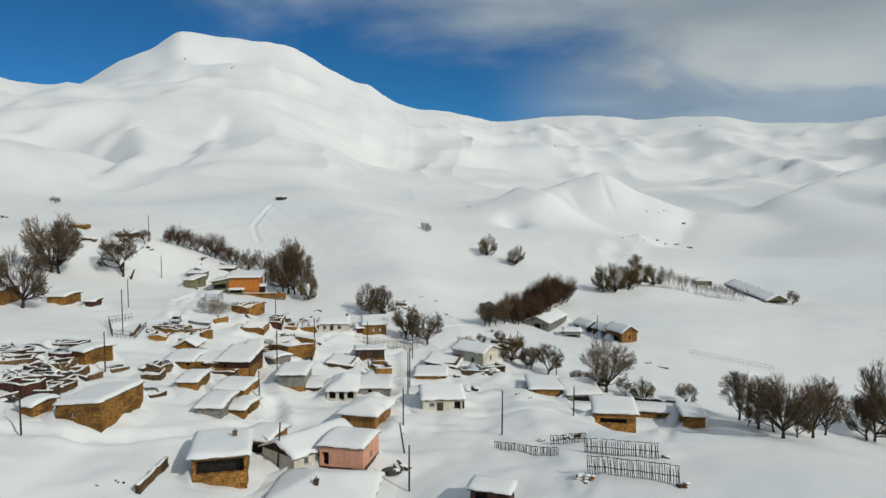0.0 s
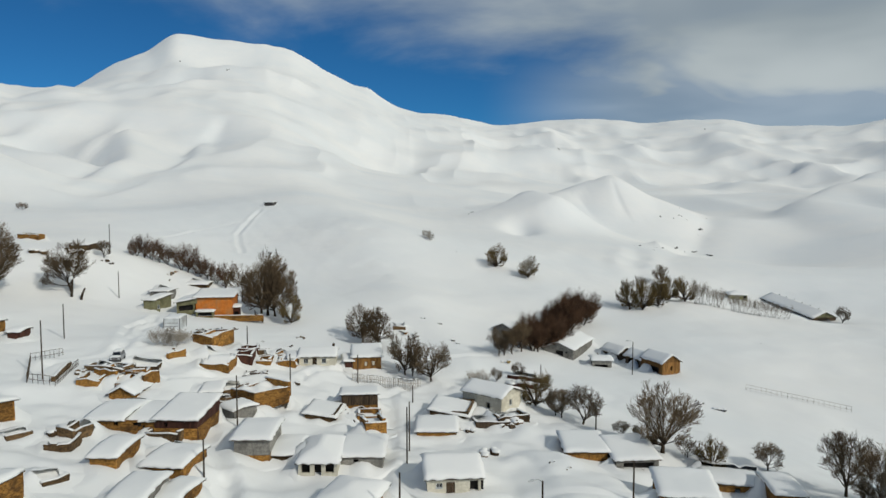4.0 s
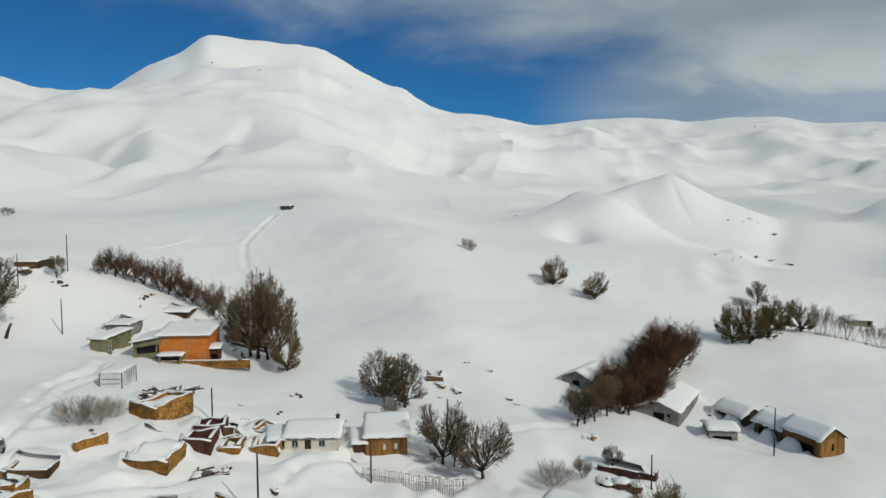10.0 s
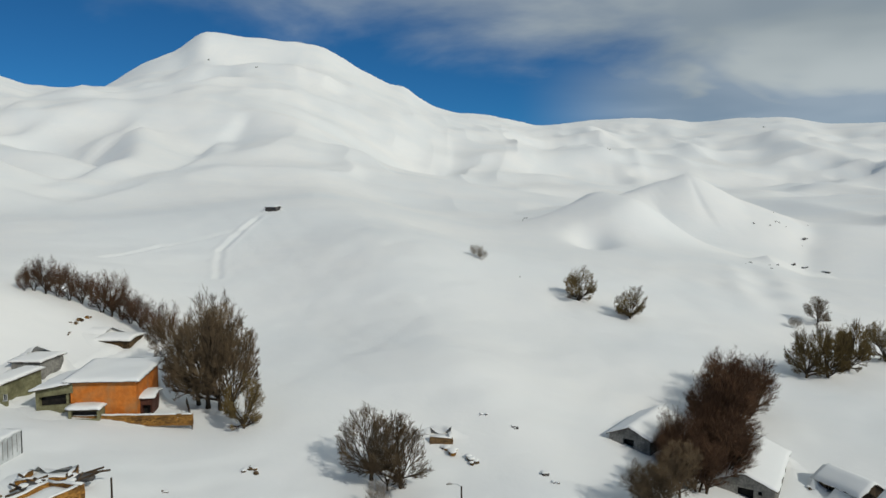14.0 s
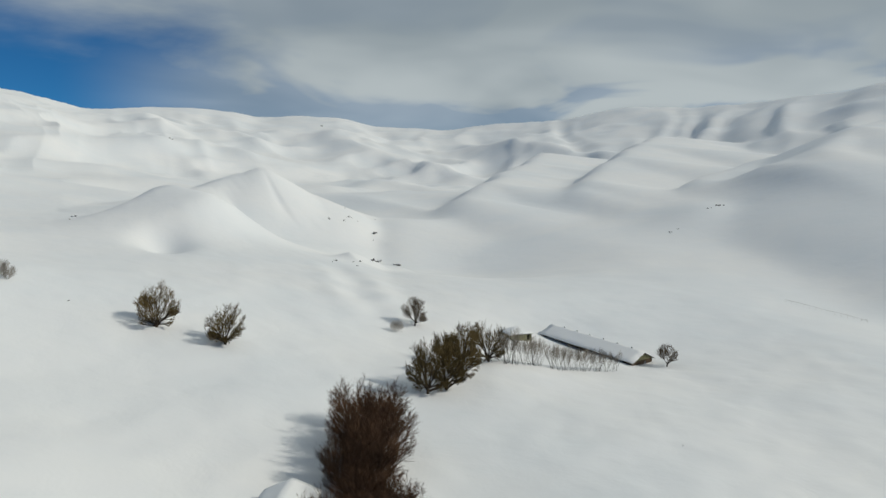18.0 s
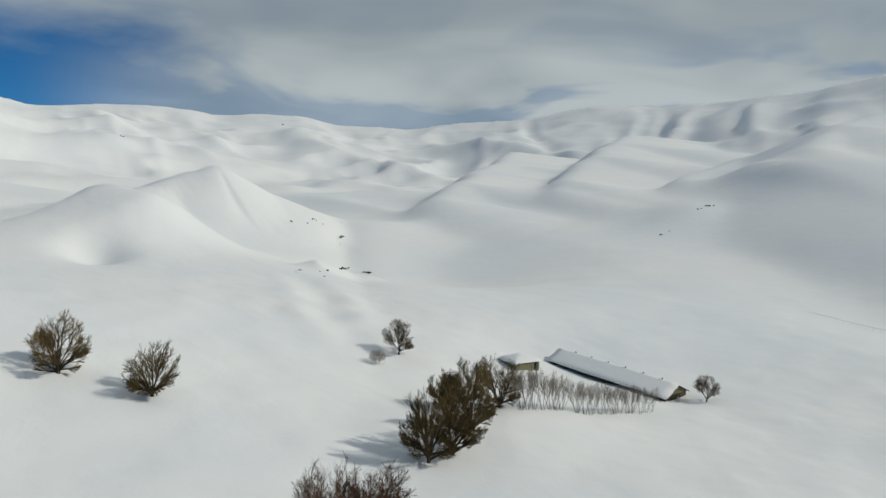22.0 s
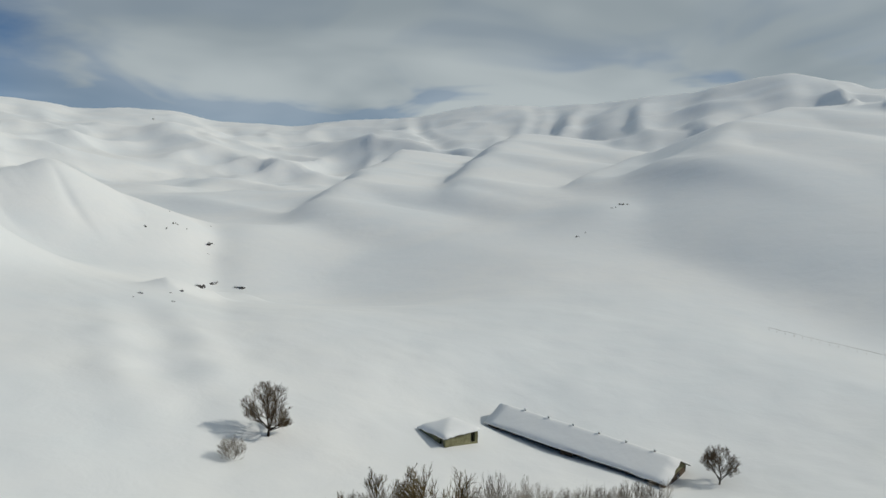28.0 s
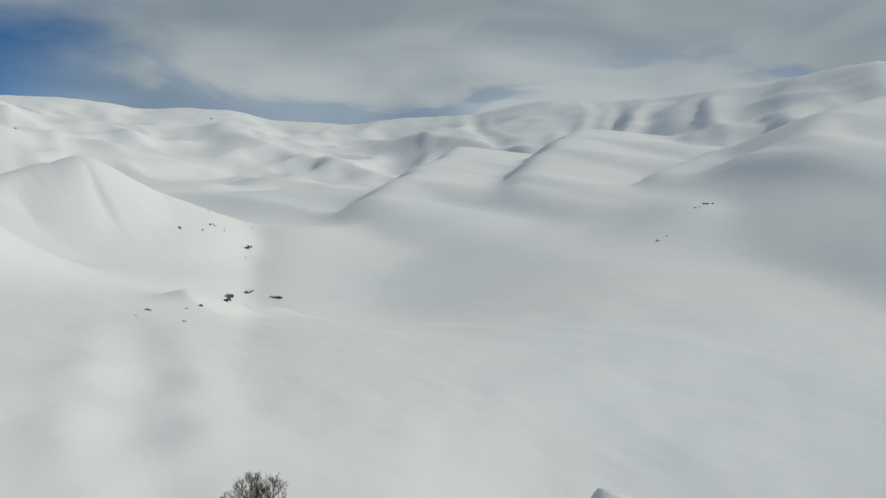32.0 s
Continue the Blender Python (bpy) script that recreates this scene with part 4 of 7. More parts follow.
def spike(rng, at, way, length, radius, shape):
    """A fine twig: a three-sided spike."""
    verts, faces = shape
    tip = at + way * length + Vector((0, 0, 0.06 * length))
    if outside(tip, rng):
        length *= 0.45
        tip = at + way * length
        if outside(tip, rng):
            return
    n = len(verts)
    side = way.orthogonal().normalized()
    other = way.cross(side)
    for k in ((1.0, 0.0), (-0.5, 0.866), (-0.5, -0.866)):
        verts.append(tuple(at + (side * k[0] + other * k[1]) * radius))
    verts.append(tuple(tip))
    faces += [(n, n + 1, n + 3), (n + 1, n + 2, n + 3), (n + 2, n, n + 3)]


def grow(rng, start, way, length, radius, level, spec, limbs, twigs):
    """One branch and its children. spec: per level (children, angle, shrink, first), lift and wander."""
    steps = 4 if level < 2 else (3 if level < len(spec["kids"]) - 1 else 2)
    pts, p, d = [start], start.copy(), way.normalized()
    for i in range(steps):
        d = (d + Vector((rng.uniform(-1, 1), rng.uniform(-1, 1), rng.uniform(-0.6, 1))) * spec["wander"] + Vector((0, 0, spec["lift"]))).normalized()
        p = p + d * (length / steps)
        pts.append(p.copy())
    for again in range(3):
        if level > 0 and outside(pts[-1], rng):
            length *= 0.62
            pts = [start + (q - start) * 0.62 for q in pts]
    least = spec["least"]
    radii = [max(radius * (1 - 0.68 * i / steps), least) for i in range(steps + 1)]
    tapered(pts, radii, 6 if level == 0 else (4 if level == 1 else 3), *(limbs if level <= spec["wood"] else twigs))
    count, angle, shrink, first = spec["kids"][level]
    last = level + 1 >= len(spec["kids"])
    spin = rng.uniform(0, 6.28)
    for k in range(count):
        t = first + (1 - first) * (k + rng.uniform(0.2, 0.9)) / count
        i = min(int(t * steps), steps - 1)
        at = pts[i].lerp(pts[i + 1], t * steps - i)
        axis = (pts[i + 1] - pts[i]).normalized()
        spin += 2.4 + rng.uniform(-0.5, 0.5)
        off = axis.orthogonal().normalized()
        off.rotate(Matrix.Rotation(spin, 3, axis))
        wide_of = spec["vary"][1] * rng.uniform(0.01, 1.0) ** 0.55 if level == 0 else rng.uniform(0.5, 1.4)
        a = radians(angle * max(wide_of, spec["vary"][0] if level == 0 else 0.0))
        heading_way = axis * math.cos(a) + off * math.sin(a)
        if level:
            heading_way = (heading_way + spec["fan"] * (at - CROWN["foot"]).normalized()).normalized()
        reach = length * shrink * rng.uniform(0.7, 1.2) * (1 - 0.25 * max(0, t - 0.6))
        if last:
            spike(rng, at, heading_way, reach, least * 0.8, twigs)
        else:
            grow(rng, at, heading_way, reach, max(radii[i] * 0.58, least), level + 1, spec, limbs, twigs)


# a pollard: a short stout trunk and a fan of limbs
WILLOW = dict(kids=[(16, 48, 3.1, 0.65), (7, 36, 0.55, 0.3), (5, 36, 0.55, 0.2), (4, 38, 0.6, 0.15), (6, 38, 0.75, 0.1)], vary=(0.1, 1.65), fan=0.3,
              wander=0.09, lift=0.02, least=0.0155, wood=2, wide=0.45, mid=0.53)
OPEN = dict(kids=[(9, 44, 1.8, 0.4), (7, 40, 0.58, 0.3), (5, 38, 0.56, 0.2), (5, 38, 0.6, 0.15), (7, 38, 0.75, 0.1)], vary=(0.2, 1.6), fan=0.2,
            wander=0.12, lift=0.03, least=0.0155, wood=2, wide=0.48, mid=0.57)
CLUMP = dict(kids=[(20, 48, 4.2, 0.4), (7, 34, 0.52, 0.3), (5, 34, 0.55, 0.2), (3, 36, 0.62, 0.15), (7, 36, 0.75, 0.1)], vary=(0.1, 1.95), fan=0.35,
             wander=0.07, lift=0.01, least=0.0155, wood=2, wide=0.5, mid=0.48)
DENSE = dict(kids=[(10, 38, 2.4, 0.45), (7, 36, 0.52, 0.25), (5, 36, 0.55, 0.2), (10, 38, 0.75, 0.1)], vary=(0.15, 1.6), fan=0.25,
             wander=0.09, lift=0.04, least=0.013, wood=1, wide=0.35, mid=0.57)
SHOOT = dict(kids=[(7, 18, 0.42, 0.4), (4, 22, 0.5, 0.25), (3, 24, 0.8, 0.1)], vary=(0.5, 1.4), fan=0.15,
             wander=0.05, lift=0.05, least=0.011, wood=0, wide=0.42, mid=0.56)
SHRUB = dict(kids=[(6, 30, 0.6, 0.2), (6, 34, 0.6, 0.2), (5, 34, 0.8, 0.1)], vary=(0.5, 1.4), fan=0.2,
             wander=0.14, lift=0.03, least=0.010, wood=0, wide=0.6, mid=0.5)


def tree_shape(seed, spec, height, trunk, lean=0.0, stems=1, spread=0.0, radius=None):
    """A bare tree, its stems and its twigs, scaled to its height."""
    rng = random.Random(seed)
    stem_list, twigs = [], ([], [])
    CROWN.update(mid=height * spec["mid"], high=height * (1.0 - spec["mid"]), wide=height * spec["wide"], low=height * (spec["mid"] + 0.04),
                 foot=Vector((0, 0, 0.12 * height)))
    for s in range(stems):
        limbs = ([], [])
        stem_list.append(limbs)
        a = 6.28 * s / max(1, stems) + rng.uniform(-0.5, 0.5)
        out = Vector((math.cos(a), math.sin(a), 0)) * (spread if stems > 1 else 0)
        way = Vector((lean, 0.3 * lean, 1)) + out * rng.uniform(0.5, 1.2)
        grow(rng, Vector((0, 0, -0.4)) + out * 0.25, way, trunk * (1 if stems == 1 else rng.uniform(0.75, 1.1)), (radius or height * 0.02) / (1 if stems == 1 else stems ** 0.45), 0, spec, limbs, twigs)
    heights = sorted(v[2] for v in twigs[0])
    k = height / heights[int(0.985 * len(heights))]
    # keep the twigs' thickness while the whole is scaled to its height
    for shape in (*stem_list, twigs):
        shape[0][:] = [(v[0] * k, v[1] * k, v[2] * k) for v in shape[0]]
    return stem_list, twigs


def tree_model(name, label, seed, spec, height, trunk, twig_mat, wood_mat=None, category="tree", group="bare trees", **more):
    """A tree model standing at the world's origin until it is put in place."""
    wood, twigs = tree_shape(seed, spec, height, trunk, **more)
    top = thing(name, label, category, 0, 0, 0, 0, group)
    for stem in wood:
        part("trunk" if len(wood) == 1 else "stem", stem, wood_mat or BARK, top, smooth=True)
    part("crown", twigs, twig_mat, top)
    return dict(top=top, height=height, used=False)


def plant(model, x, y, height, yaw, sunk=0.1, wide=1.0, label=""):
    """Puts the model, or a copy of it, in place at a height in metres."""
    k = height / model["height"]
    m = pose(x, y, float(ground_height(x, y)) - sunk, 0, 0, yaw) @ Matrix.Diagonal((k * wide, k * wide, k, 1))
    if not model["used"]:
        model["used"] = True
        model["top"].matrix_basis = m
        ob = model["top"]
    else:
        ob = copy_thing(model["top"], m)
        ob.matrix_basis = m
    return tagged(ob, label)


# ---- village houses ----
house("stone_house", "large mud-and-stone house under a smooth snow roof", -42.1, 92.3, -11.6, 6.4, 10.0, 2.67, wall=MUD, roof="shed_x", rise=0.6, snow=0.6, rough=0.09, over=0.15, front=[('window', 2.6, 0.5, 1.3, 1.8)], sunk=0.3)
house("stone_hut", "small ruined mud hut beside snowed walls", -49.5, 93.9, -20.0, 2.2, 4.0, 1.61, wall=MUD, snow=0.5, rough=0.09, sunk=0.3)
house("mud_house", "mud house with a leaning ochre front wall", -55.5, 122.6, -25.0, 3.4, 6.0, 2.68, wall=MUD, rough=0.1, snow=0.45, sunk=0.3)
house("mud_house", "half-buried mud house with a low gable", -42.6, 140.6, -3.0, 3.9, 8.0, 1.00, wall=MUD, roof="gable_y", rise=1.1, snow=0.5, rough=0.06)
house("long_house", "long mud-walled house under one snow roof", -40.3, 128.5, -5.0, 5.1, 9.0, 1.46, wall=MUD, rise=0.8, snow=0.45, rough=0.07, front=[('dark', 4.2, 0.7, 0.7, 1.3), ('dark', 6.8, 0.6, 0.7, 1.2)], sunk=0.3)
house("long_house", "middle part of the long mud house, small windows", -35.7, 129.2, -5.0, 4.1, 9.0, 2.01, wall=MUD, rise=0.8, snow=0.45, rough=0.07, front=[('dark', 2.5, 0.5, 0.9, 1.5)], sunk=0.3)
house("long_house", "tall mud house with dark red gable boards", -30.6, 128.5, -6.0, 6.0, 9.0, 2.98, wall=REDWOOD, low=MUD, low_h=1.85, roof="shed", rise=0.9, snow=0.45, rough=0.07, front=[('dark', 1.6, 0.5, 2.0, 2.6)], sunk=0.3)
house("low_house", "low mud house buried to the eaves in snow", -34.6, 114.2, -3.0, 3.1, 7.0, 1.10, wall=MUD, snow=0.45, rough=0.06)
house("low_house", "low mud house with its side wall showing", -28.1, 114.9, -10.0, 5.0, 7.0, 1.50, wall=MUD, snow=0.45, rough=0.07, sunk=0.3)
house("low_house", "grey mud house with a plank awning", -28.2, 103.3, -3.0, 3.7, 8.0, 1.55, wall=GREYWALL, snow=0.45, rough=0.06, right=[('dark', 2.0, 0.7, 0.2, 1.5)], sunk=0.3)
house("low_house", "small mud house with rounded snow roof", -25.1, 106.9, -11.9, 2.6, 6.0, 1.59, wall=MUD, snow=0.45, rough=0.07, right=[('dark', 1.6, 0.7, 0, 1.6)], sunk=0.3)
house("grey_house", "grey boarded house above a mud base", -19.3, 124.2, -2.0, 4.7, 8.0, 3.18, wall=GREYWALL, low=MUD, low_h=1.0, rise=0.4, snow=0.45, over=0.5, sunk=0.3)
house("white_house", "whitewashed house with a dark door and two windows", -10.1, 120.7, -2.0, 5.1, 9.0, 2.15, wall=CREAM, roof="hip", rise=1.1, snow=0.45, front=[('dark', 0.95, 1.1, 0.75, 1.9), ('dark', 2.55, 0.9, 0.0, 1.95), ('dark', 4.1, 1.1, 0.75, 1.9)], sunk=0.3)
house("white_house_wing", "grey wing of the whitewashed house", -4.5, 123.2, -2.0, 5.6, 8.0, 1.40, wall=GREYWALL, snow=0.45, front=[('dark', 2.0, 0.7, 0.5, 1.1)], sunk=0.3)
house("low_house", "low snow-roofed annex with dark eaves", -15.4, 125.2, -4.0, 3.6, 7.0, 1.00, wall=STONE, snow=0.45)
house("brown_house", "brown mud house with a lit side door", -6.3, 104.6, -20.0, 5.5, 7.5, 2.96, wall=OCHREWOOD, roof="hip", rise=0.8, snow=0.5, over=0.6, right=[('door', 2.2, 0.9, 0.0, 1.9), ('window', 5.0, 0.8, 0.9, 1.7)], sunk=0.3)
house("salmon_house", "salmon-plastered house on a dark brown base", -7.4, 87.2, -16.0, 5.9, 6.5, 3.84, wall=PINK, low=REDWOOD, low_h=1.25, rise=0.5, snow=0.5, over=0.25, front=[('dark', 0.75, 1.0, 1.4, 3.1)], right=[('window', 3.2, 0.8, 1.8, 2.6)], sunk=0.3)
house("white_long_house", "long white house with small windows in a row", -15.6, 88.4, -43.2, 6.5, 11.0, 2.11, wall=CREAM, roof="gable_y", rise=1.3, snow=0.5, gable=WOOD, right=[('window', 2.0, 0.7, 0.8, 1.7), ('window', 4.2, 0.7, 0.8, 1.7), ('dark', 6.2, 0.9, 0, 1.9), ('window', 8.6, 0.7, 0.8, 1.7)], sunk=0.3)
house("open_shed", "open shed with a dark front and snow roof", -18.9, 91.0, -14.6, 3.7, 6.0, 2.20, wall=MUD, rise=0.5, snow=0.5, front=[('dark', 2.4, 3.0, 0.2, 1.8)], category="shed", sunk=0.3)
house("balcony_house", "mud house with a dark recessed upper porch", -21.2, 81.6, 9.6, 6.2, 8.5, 4.00, wall=MUD, snow=0.5, rough=0.08, rise=0.3, front=[('dark', 3.1, 5.5, 2.05, 3.65)], right=[('dark', 2.0, 2.6, 2.4, 3.5)], over=0.45, chimney=(1.5, 5.0), sunk=0.3)
house("foreground_house", "house almost hidden below its snow roof", -9.5, 76.4, -7.0, 12.0, 10.0, 0.90, wall=MUD, roof="hip", rise=1.6, snow=0.45, chimney=(-0.5, 3.0))
house("foreground_hut", "small hut with dark red boards by the road", 10.0, 74.6, -20.4, 4.4, 3.0, 2.5, wall=REDWOOD, snow=0.3, rise=0.2, front=[('dark', 1.2, 1.4, 0.9, 2.2)], sunk=0.3)
house("garage_house", "cream house with a wide dark garage bay", 7.3, 114.3, 1.2, 6.7, 7.5, 2.43, wall=CREAM, roof="gable_x", rise=1.1, snow=0.5, over=0.4, front=[('window', 1.5, 0.8, 1.2, 1.8), ('door', 2.9, 1.1, 0.0, 1.9), ('dark', 6.1, 1.6, 0.0, 2.0)], sunk=0.3)
house("low_house", "buried house with a dark sagging eave", 9.0, 147.7, -14.0, 6.7, 8.0, 1.00, wall=STONE, roof="shed_x", rise=-0.9, snow=0.45)
house("low_house", "buried house with a long dark eave line", 6.4, 138.3, -4.0, 6.2, 7.0, 0.80, wall=MUD, snow=0.45)
house("cream_house", "cream gabled house with grey side wall", 15.4, 153.9, -42.0, 8.5, 6.5, 2.78, wall=CREAM, roof="gable_x", rise=1.2, snow=0.4, front=[('dark', 5.6, 0.8, 0.3, 1.5)], right=[('window', 3.0, 0.9, 0.9, 2.0)], sunk=0.3)
house("low_house", "low mud house beside bare trees", 28.3, 130.5, -4.0, 6.1, 7.0, 1.60, wall=MUD, roof="shed", rise=0.5, snow=0.5, sunk=0.3)
house("dark_shed", "dark-fronted shed with a tilted snow roof", 35.2, 128.2, 2.0, 6.4, 7.0, 1.72, wall=GREYWALL, roof="shed", rise=1.0, snow=0.5, front=[('dark', 3.4, 4.6, 0.2, 1.35)], category="shed", sunk=0.3)
house("ochre_shed", "ochre mud shed with a long dark window slot", 36.0, 111.8, -12.0, 6.8, 7.0, 3.51, wall=MUD, roof="shed", rise=0.5, snow=0.5, rough=0.06, front=[('dark', 3.1, 4.4, 1.9, 2.7)], category="shed", sunk=0.3)
house("long_shed", "long low brown shed beside the field", 47.8, 124.5, -17.0, 8.0, 5.0, 1.59, wall=MUD, snow=0.45, front=[('dark', 4.6, 0.7, 0.2, 1.1)], category="shed", sunk=0.3)
house("field_shed", "brown shed with a flat snow-covered roof", 52.1, 117.4, -10.0, 3.7, 7.0, 2.52, wall=MUD, snow=0.4, rise=0.3, category="shed", sunk=0.3)
house("board_shed", "weathered dark board shed on an ochre mud base", -6.3, 149.9, 2.0, 6.2, 5.0, 3.10, wall=WOOD, low=MUD, low_h=1.3, roof="shed", rise=-0.3, snow=0.35, category="shed", sunk=0.3)
house("low_house", "low house with broken dark eaves", -12.4, 143.5, -8.0, 5.0, 7.0, 1.20, wall=STONE, roof="shed_x", rise=-0.6, snow=0.45)
house("grey_white_house", "pale house with two dark windows", -16.4, 174.5, 1.0, 7.4, 7.0, 2.05, wall=CREAM, roof="gable_x", rise=0.9, snow=0.45, chimney=(3.0, 5.5), front=[('window', 1.4, 0.9, 0.7, 1.7), ('door', 3.2, 0.9, 0, 1.8), ('window', 5.1, 0.9, 0.7, 1.7)], sunk=0.3)
house("brown_board_house", "brown house with two pale covered windows", -6.2, 176.1, 4.0, 5.9, 7.0, 3.1, wall=OCHREWOOD, roof="shed", rise=1.0, snow=0.5, front=[('curtained', 2.7, 0.6, 1.2, 2.2), ('curtained', 4.3, 0.6, 1.3, 2.3)], sunk=0.3)
ruin("roofless_house", "roofless ochre mud house filled with snow", -39.7, 174.9, -23.9, 4.8, 7.2, 2.3, sides="frbl", worn=0.45, fill=1.5)
ruin("ruined_wall", "ochre mud wall with a worn top", -34.0, 161.8, -4.0, 5.4, 6.0, 1.65, sides="frl", worn=0.6, fill=1.75)
ruin("ruined_wall", "dark red mud walls of a roofless hut", -30.2, 168.8, 0.0, 3.6, 4.0, 2.08, sides="frlb", worn=0.5, fill=0.6, wall=REDWOOD)
ruin("ruined_wall", "low ochre ruin beside the pale house", -22.3, 171.6, 0.0, 3.9, 4.0, 1.57, sides="frl", worn=0.5, fill=0.6)
ruin("ruined_wall", "small broken mud walls under snow", -26.4, 169.6, 0.0, 2.8, 4.0, 1.38, sides="frlb", worn=0.6, fill=0.4)
ruin("ruined_wall", "slanting mud wall beside a drift", -41.4, 164.5, 65.0, 4.6, 5.0, 1.38, sides="f", worn=0.5, fill=0)
ruin("ruined_wall", "curved ochre remnant of a mud wall", -43.5, 149.0, 5.0, 3.2, 4.0, 1.59, sides="fr", worn=0.5, fill=0.5)
ruin("ruined_wall", "tall thin end wall of a fallen house", -40.0, 146.7, 62.0, 3.3, 4.0, 2.54, sides="f", worn=1.0, fill=0)
ruin("ruined_wall", "ochre stone ruin half under snow", -49.4, 144.1, 2.0, 3.3, 5.0, 1.47, sides="frl", worn=0.7, fill=0.5)
ruin("roofless_house", "roofless ochre mud house heaped with snow and fallen beams", -25.2, 145.4, -38, 5.8, 8.0, 2.7, sides="frlb", worn=0.4, fill=2.2, holes=[(1.0, 0.9, 1.6, 1.5)])
house("grey_shed", "small dark grey shed beside the ruin", -26.0, 138.9, -45.2, 3.8, 4.0, 1.81, wall=GREYWALL, snow=0.45, category="shed", sunk=0.3)
ruin("ruined_wall", "ochre stub of a mud wall", -3.0, 137.4, 19.5, 3.4, 4.0, 2.05, sides="frl", worn=0.6, fill=1.2)
house("low_house", "buried house with a dark doorway", -30.6, 146.9, 6.6, 3.0, 6.0, 1.24, wall=WOOD, snow=0.45, front=[('dark', 1.8, 1.2, 0.0, 1.1)])
house("olive_house", "olive plastered house with one window", -62.4, 209.7, -12.0, 2.9, 8.0, 2.75, wall=GREENWALL, roof="shed", rise=0.5, snow=0.45, front=[('window', 4.0, 0.6, 0.8, 1.7)], sunk=0.3)
house("block_house", "grey block house with a dark doorway", -63.5, 220.5, -4.0, 4.6, 6.0, 2.73, wall=GREYWALL, snow=0.35, rise=0.2, front=[('dark', 0.8, 1.1, 0.0, 1.75), ('window', 3.2, 1.5, 0.7, 1.5)], sunk=0.3)
house("orange_house", "orange plastered house with a wide snow roof", -46.1, 208.8, 3.0, 8.8, 9.0, 5.33, wall=ORANGE, rise=0.7, snow=0.5, over=0.7, roof="shed", front=[('window', 1.6, 1.0, 0.5, 1.3)], sunk=0.3)
house("orange_house_porch", "low dark porch wing of the orange house", -53.0, 208.4, 2.0, 4.3, 9.0, 3.49, wall=GREENWALL, rise=0.8, roof="shed_x", snow=0.5, over=0.6, front=[('dark', 2.7, 4.6, 1.3, 2.5)], sunk=0.3)
house("side_shed", "dark open lean-to with snow roof", -41.0, 210.5, 8.0, 1.7, 4.0, 3.23, wall=REDWOOD, snow=0.35, front=[('dark', 0.9, 1.1, 0.2, 2.2)], category="shed", sunk=0.3)
house("low_house", "buried shed with a dark eave line", -59.3, 240.2, -2.0, 6.2, 6.0, 0.70, wall=STONE, snow=0.5, category="shed")
house("small_field_shed", "small grey shed with snow roof and firewood", 50.2, 197.0, -8.0, 4.7, 4.5, 2.05, wall=GREYWALL, snow=0.5, front=[('dark', 2.2, 3.2, 0.1, 1.1)], category="shed", sunk=0.3)
house("stone_barn", "grey stone gabled barn with roof vents beside the hedge", 41.0, 204.3, -32, 7.8, 17.0, 1.9, wall=GREYWALL, roof="gable_y", rise=1.6, snow=0.3, vents=5, sunk=0.2, bank=0.3, front=[("dark", 4.2, 2.0, 0.1, 1.5), ("dark", 6.0, 0.5, 0.9, 1.4)], category="barn", group="barns")
house("stone_barn", "grey gabled barn behind the dark hedge", 28.1, 213.2, -38, 6.2, 13.0, 1.6, wall=GREYWALL, roof="gable_y", rise=1.3, snow=0.35, bank=0.3, front=[("dark", 3.0, 1.6, 0.0, 1.2)], category="barn", group="barns")
house("pale_house_annex", "low dark annex of the pale house", -21.2, 174.1, 13.3, 1.9, 6.0, 1.78, wall=REDWOOD, snow=0.5, rise=0.3, front=[('dark', 0.9, 0.9, 0.1, 1.4)], sunk=0.3)
house("board_house_annex", "dark annex of the brown board house", -10.0, 175.8, 9.8, 1.5, 6.0, 1.97, wall=REDWOOD, snow=0.5, rise=0.3, sunk=0.3)
house("board_barn", "ochre board barn with a snow-covered gable roof", 64.3, 188.6, 20, 5.2, 7.5, 2.9, wall=OCHREWOOD, roof="gable_y", rise=1.7, snow=0.3, front=[("dark", 2.6, 0.6, 0.9, 2.0)], left=[("dark", 3.6, 5.0, 0.2, 1.6)], category="barn", group="barns")
house("board_barn_wing", "low snow-roofed wing of the board barn", 61.6, 196.2, 20, 4.6, 6.0, 2.1, wall=WOOD, roof="gable_y", rise=1.5, snow=0.35, left=[("dark", 3.0, 4.0, 0.2, 1.4)], category="barn", group="barns")
house("board_barn_wing", "far snow-roofed wing of the board barn", 58.6, 204.4, 20, 4.6, 7.0, 1.7, wall=WOOD, roof="gable_y", rise=1.4, snow=0.4, left=[("dark", 3.4, 3.4, 0.1, 1.2)], category="barn", group="barns")
house("slope_hut", "tiny dark hut alone on the white slope", -65.4, 389.9, -17.5, 4.5, 4.0, 2.13, wall=ROCK, snow=0.5, rise=0.4, category="hut", sunk=0.3)
house("knoll_hut", "low stone hut on the snowy knoll", -91.9, 238.6, -5.0, 5.4, 6.0, 1.80, wall=STONE, snow=0.4, category="hut", sunk=0.3)
ruin("knoll_ruin", "ochre ruin on top of the knoll", -112.0, 250.0, -8, 6.5, 4.0, 1.7, sides="frl", worn=0.5, fill=0.4)
house("left_house", "mud house below the big bare trees", -78.4, 163.4, -5.0, 4.0, 7.0, 2.08, wall=MUD, snow=0.5, sunk=0.3)
house("left_house", "small dark shed below the bare trees", -71.5, 164.9, 0.0, 2.2, 4.0, 1.83, wall=REDWOOD, snow=0.4, category="shed", sunk=0.3)
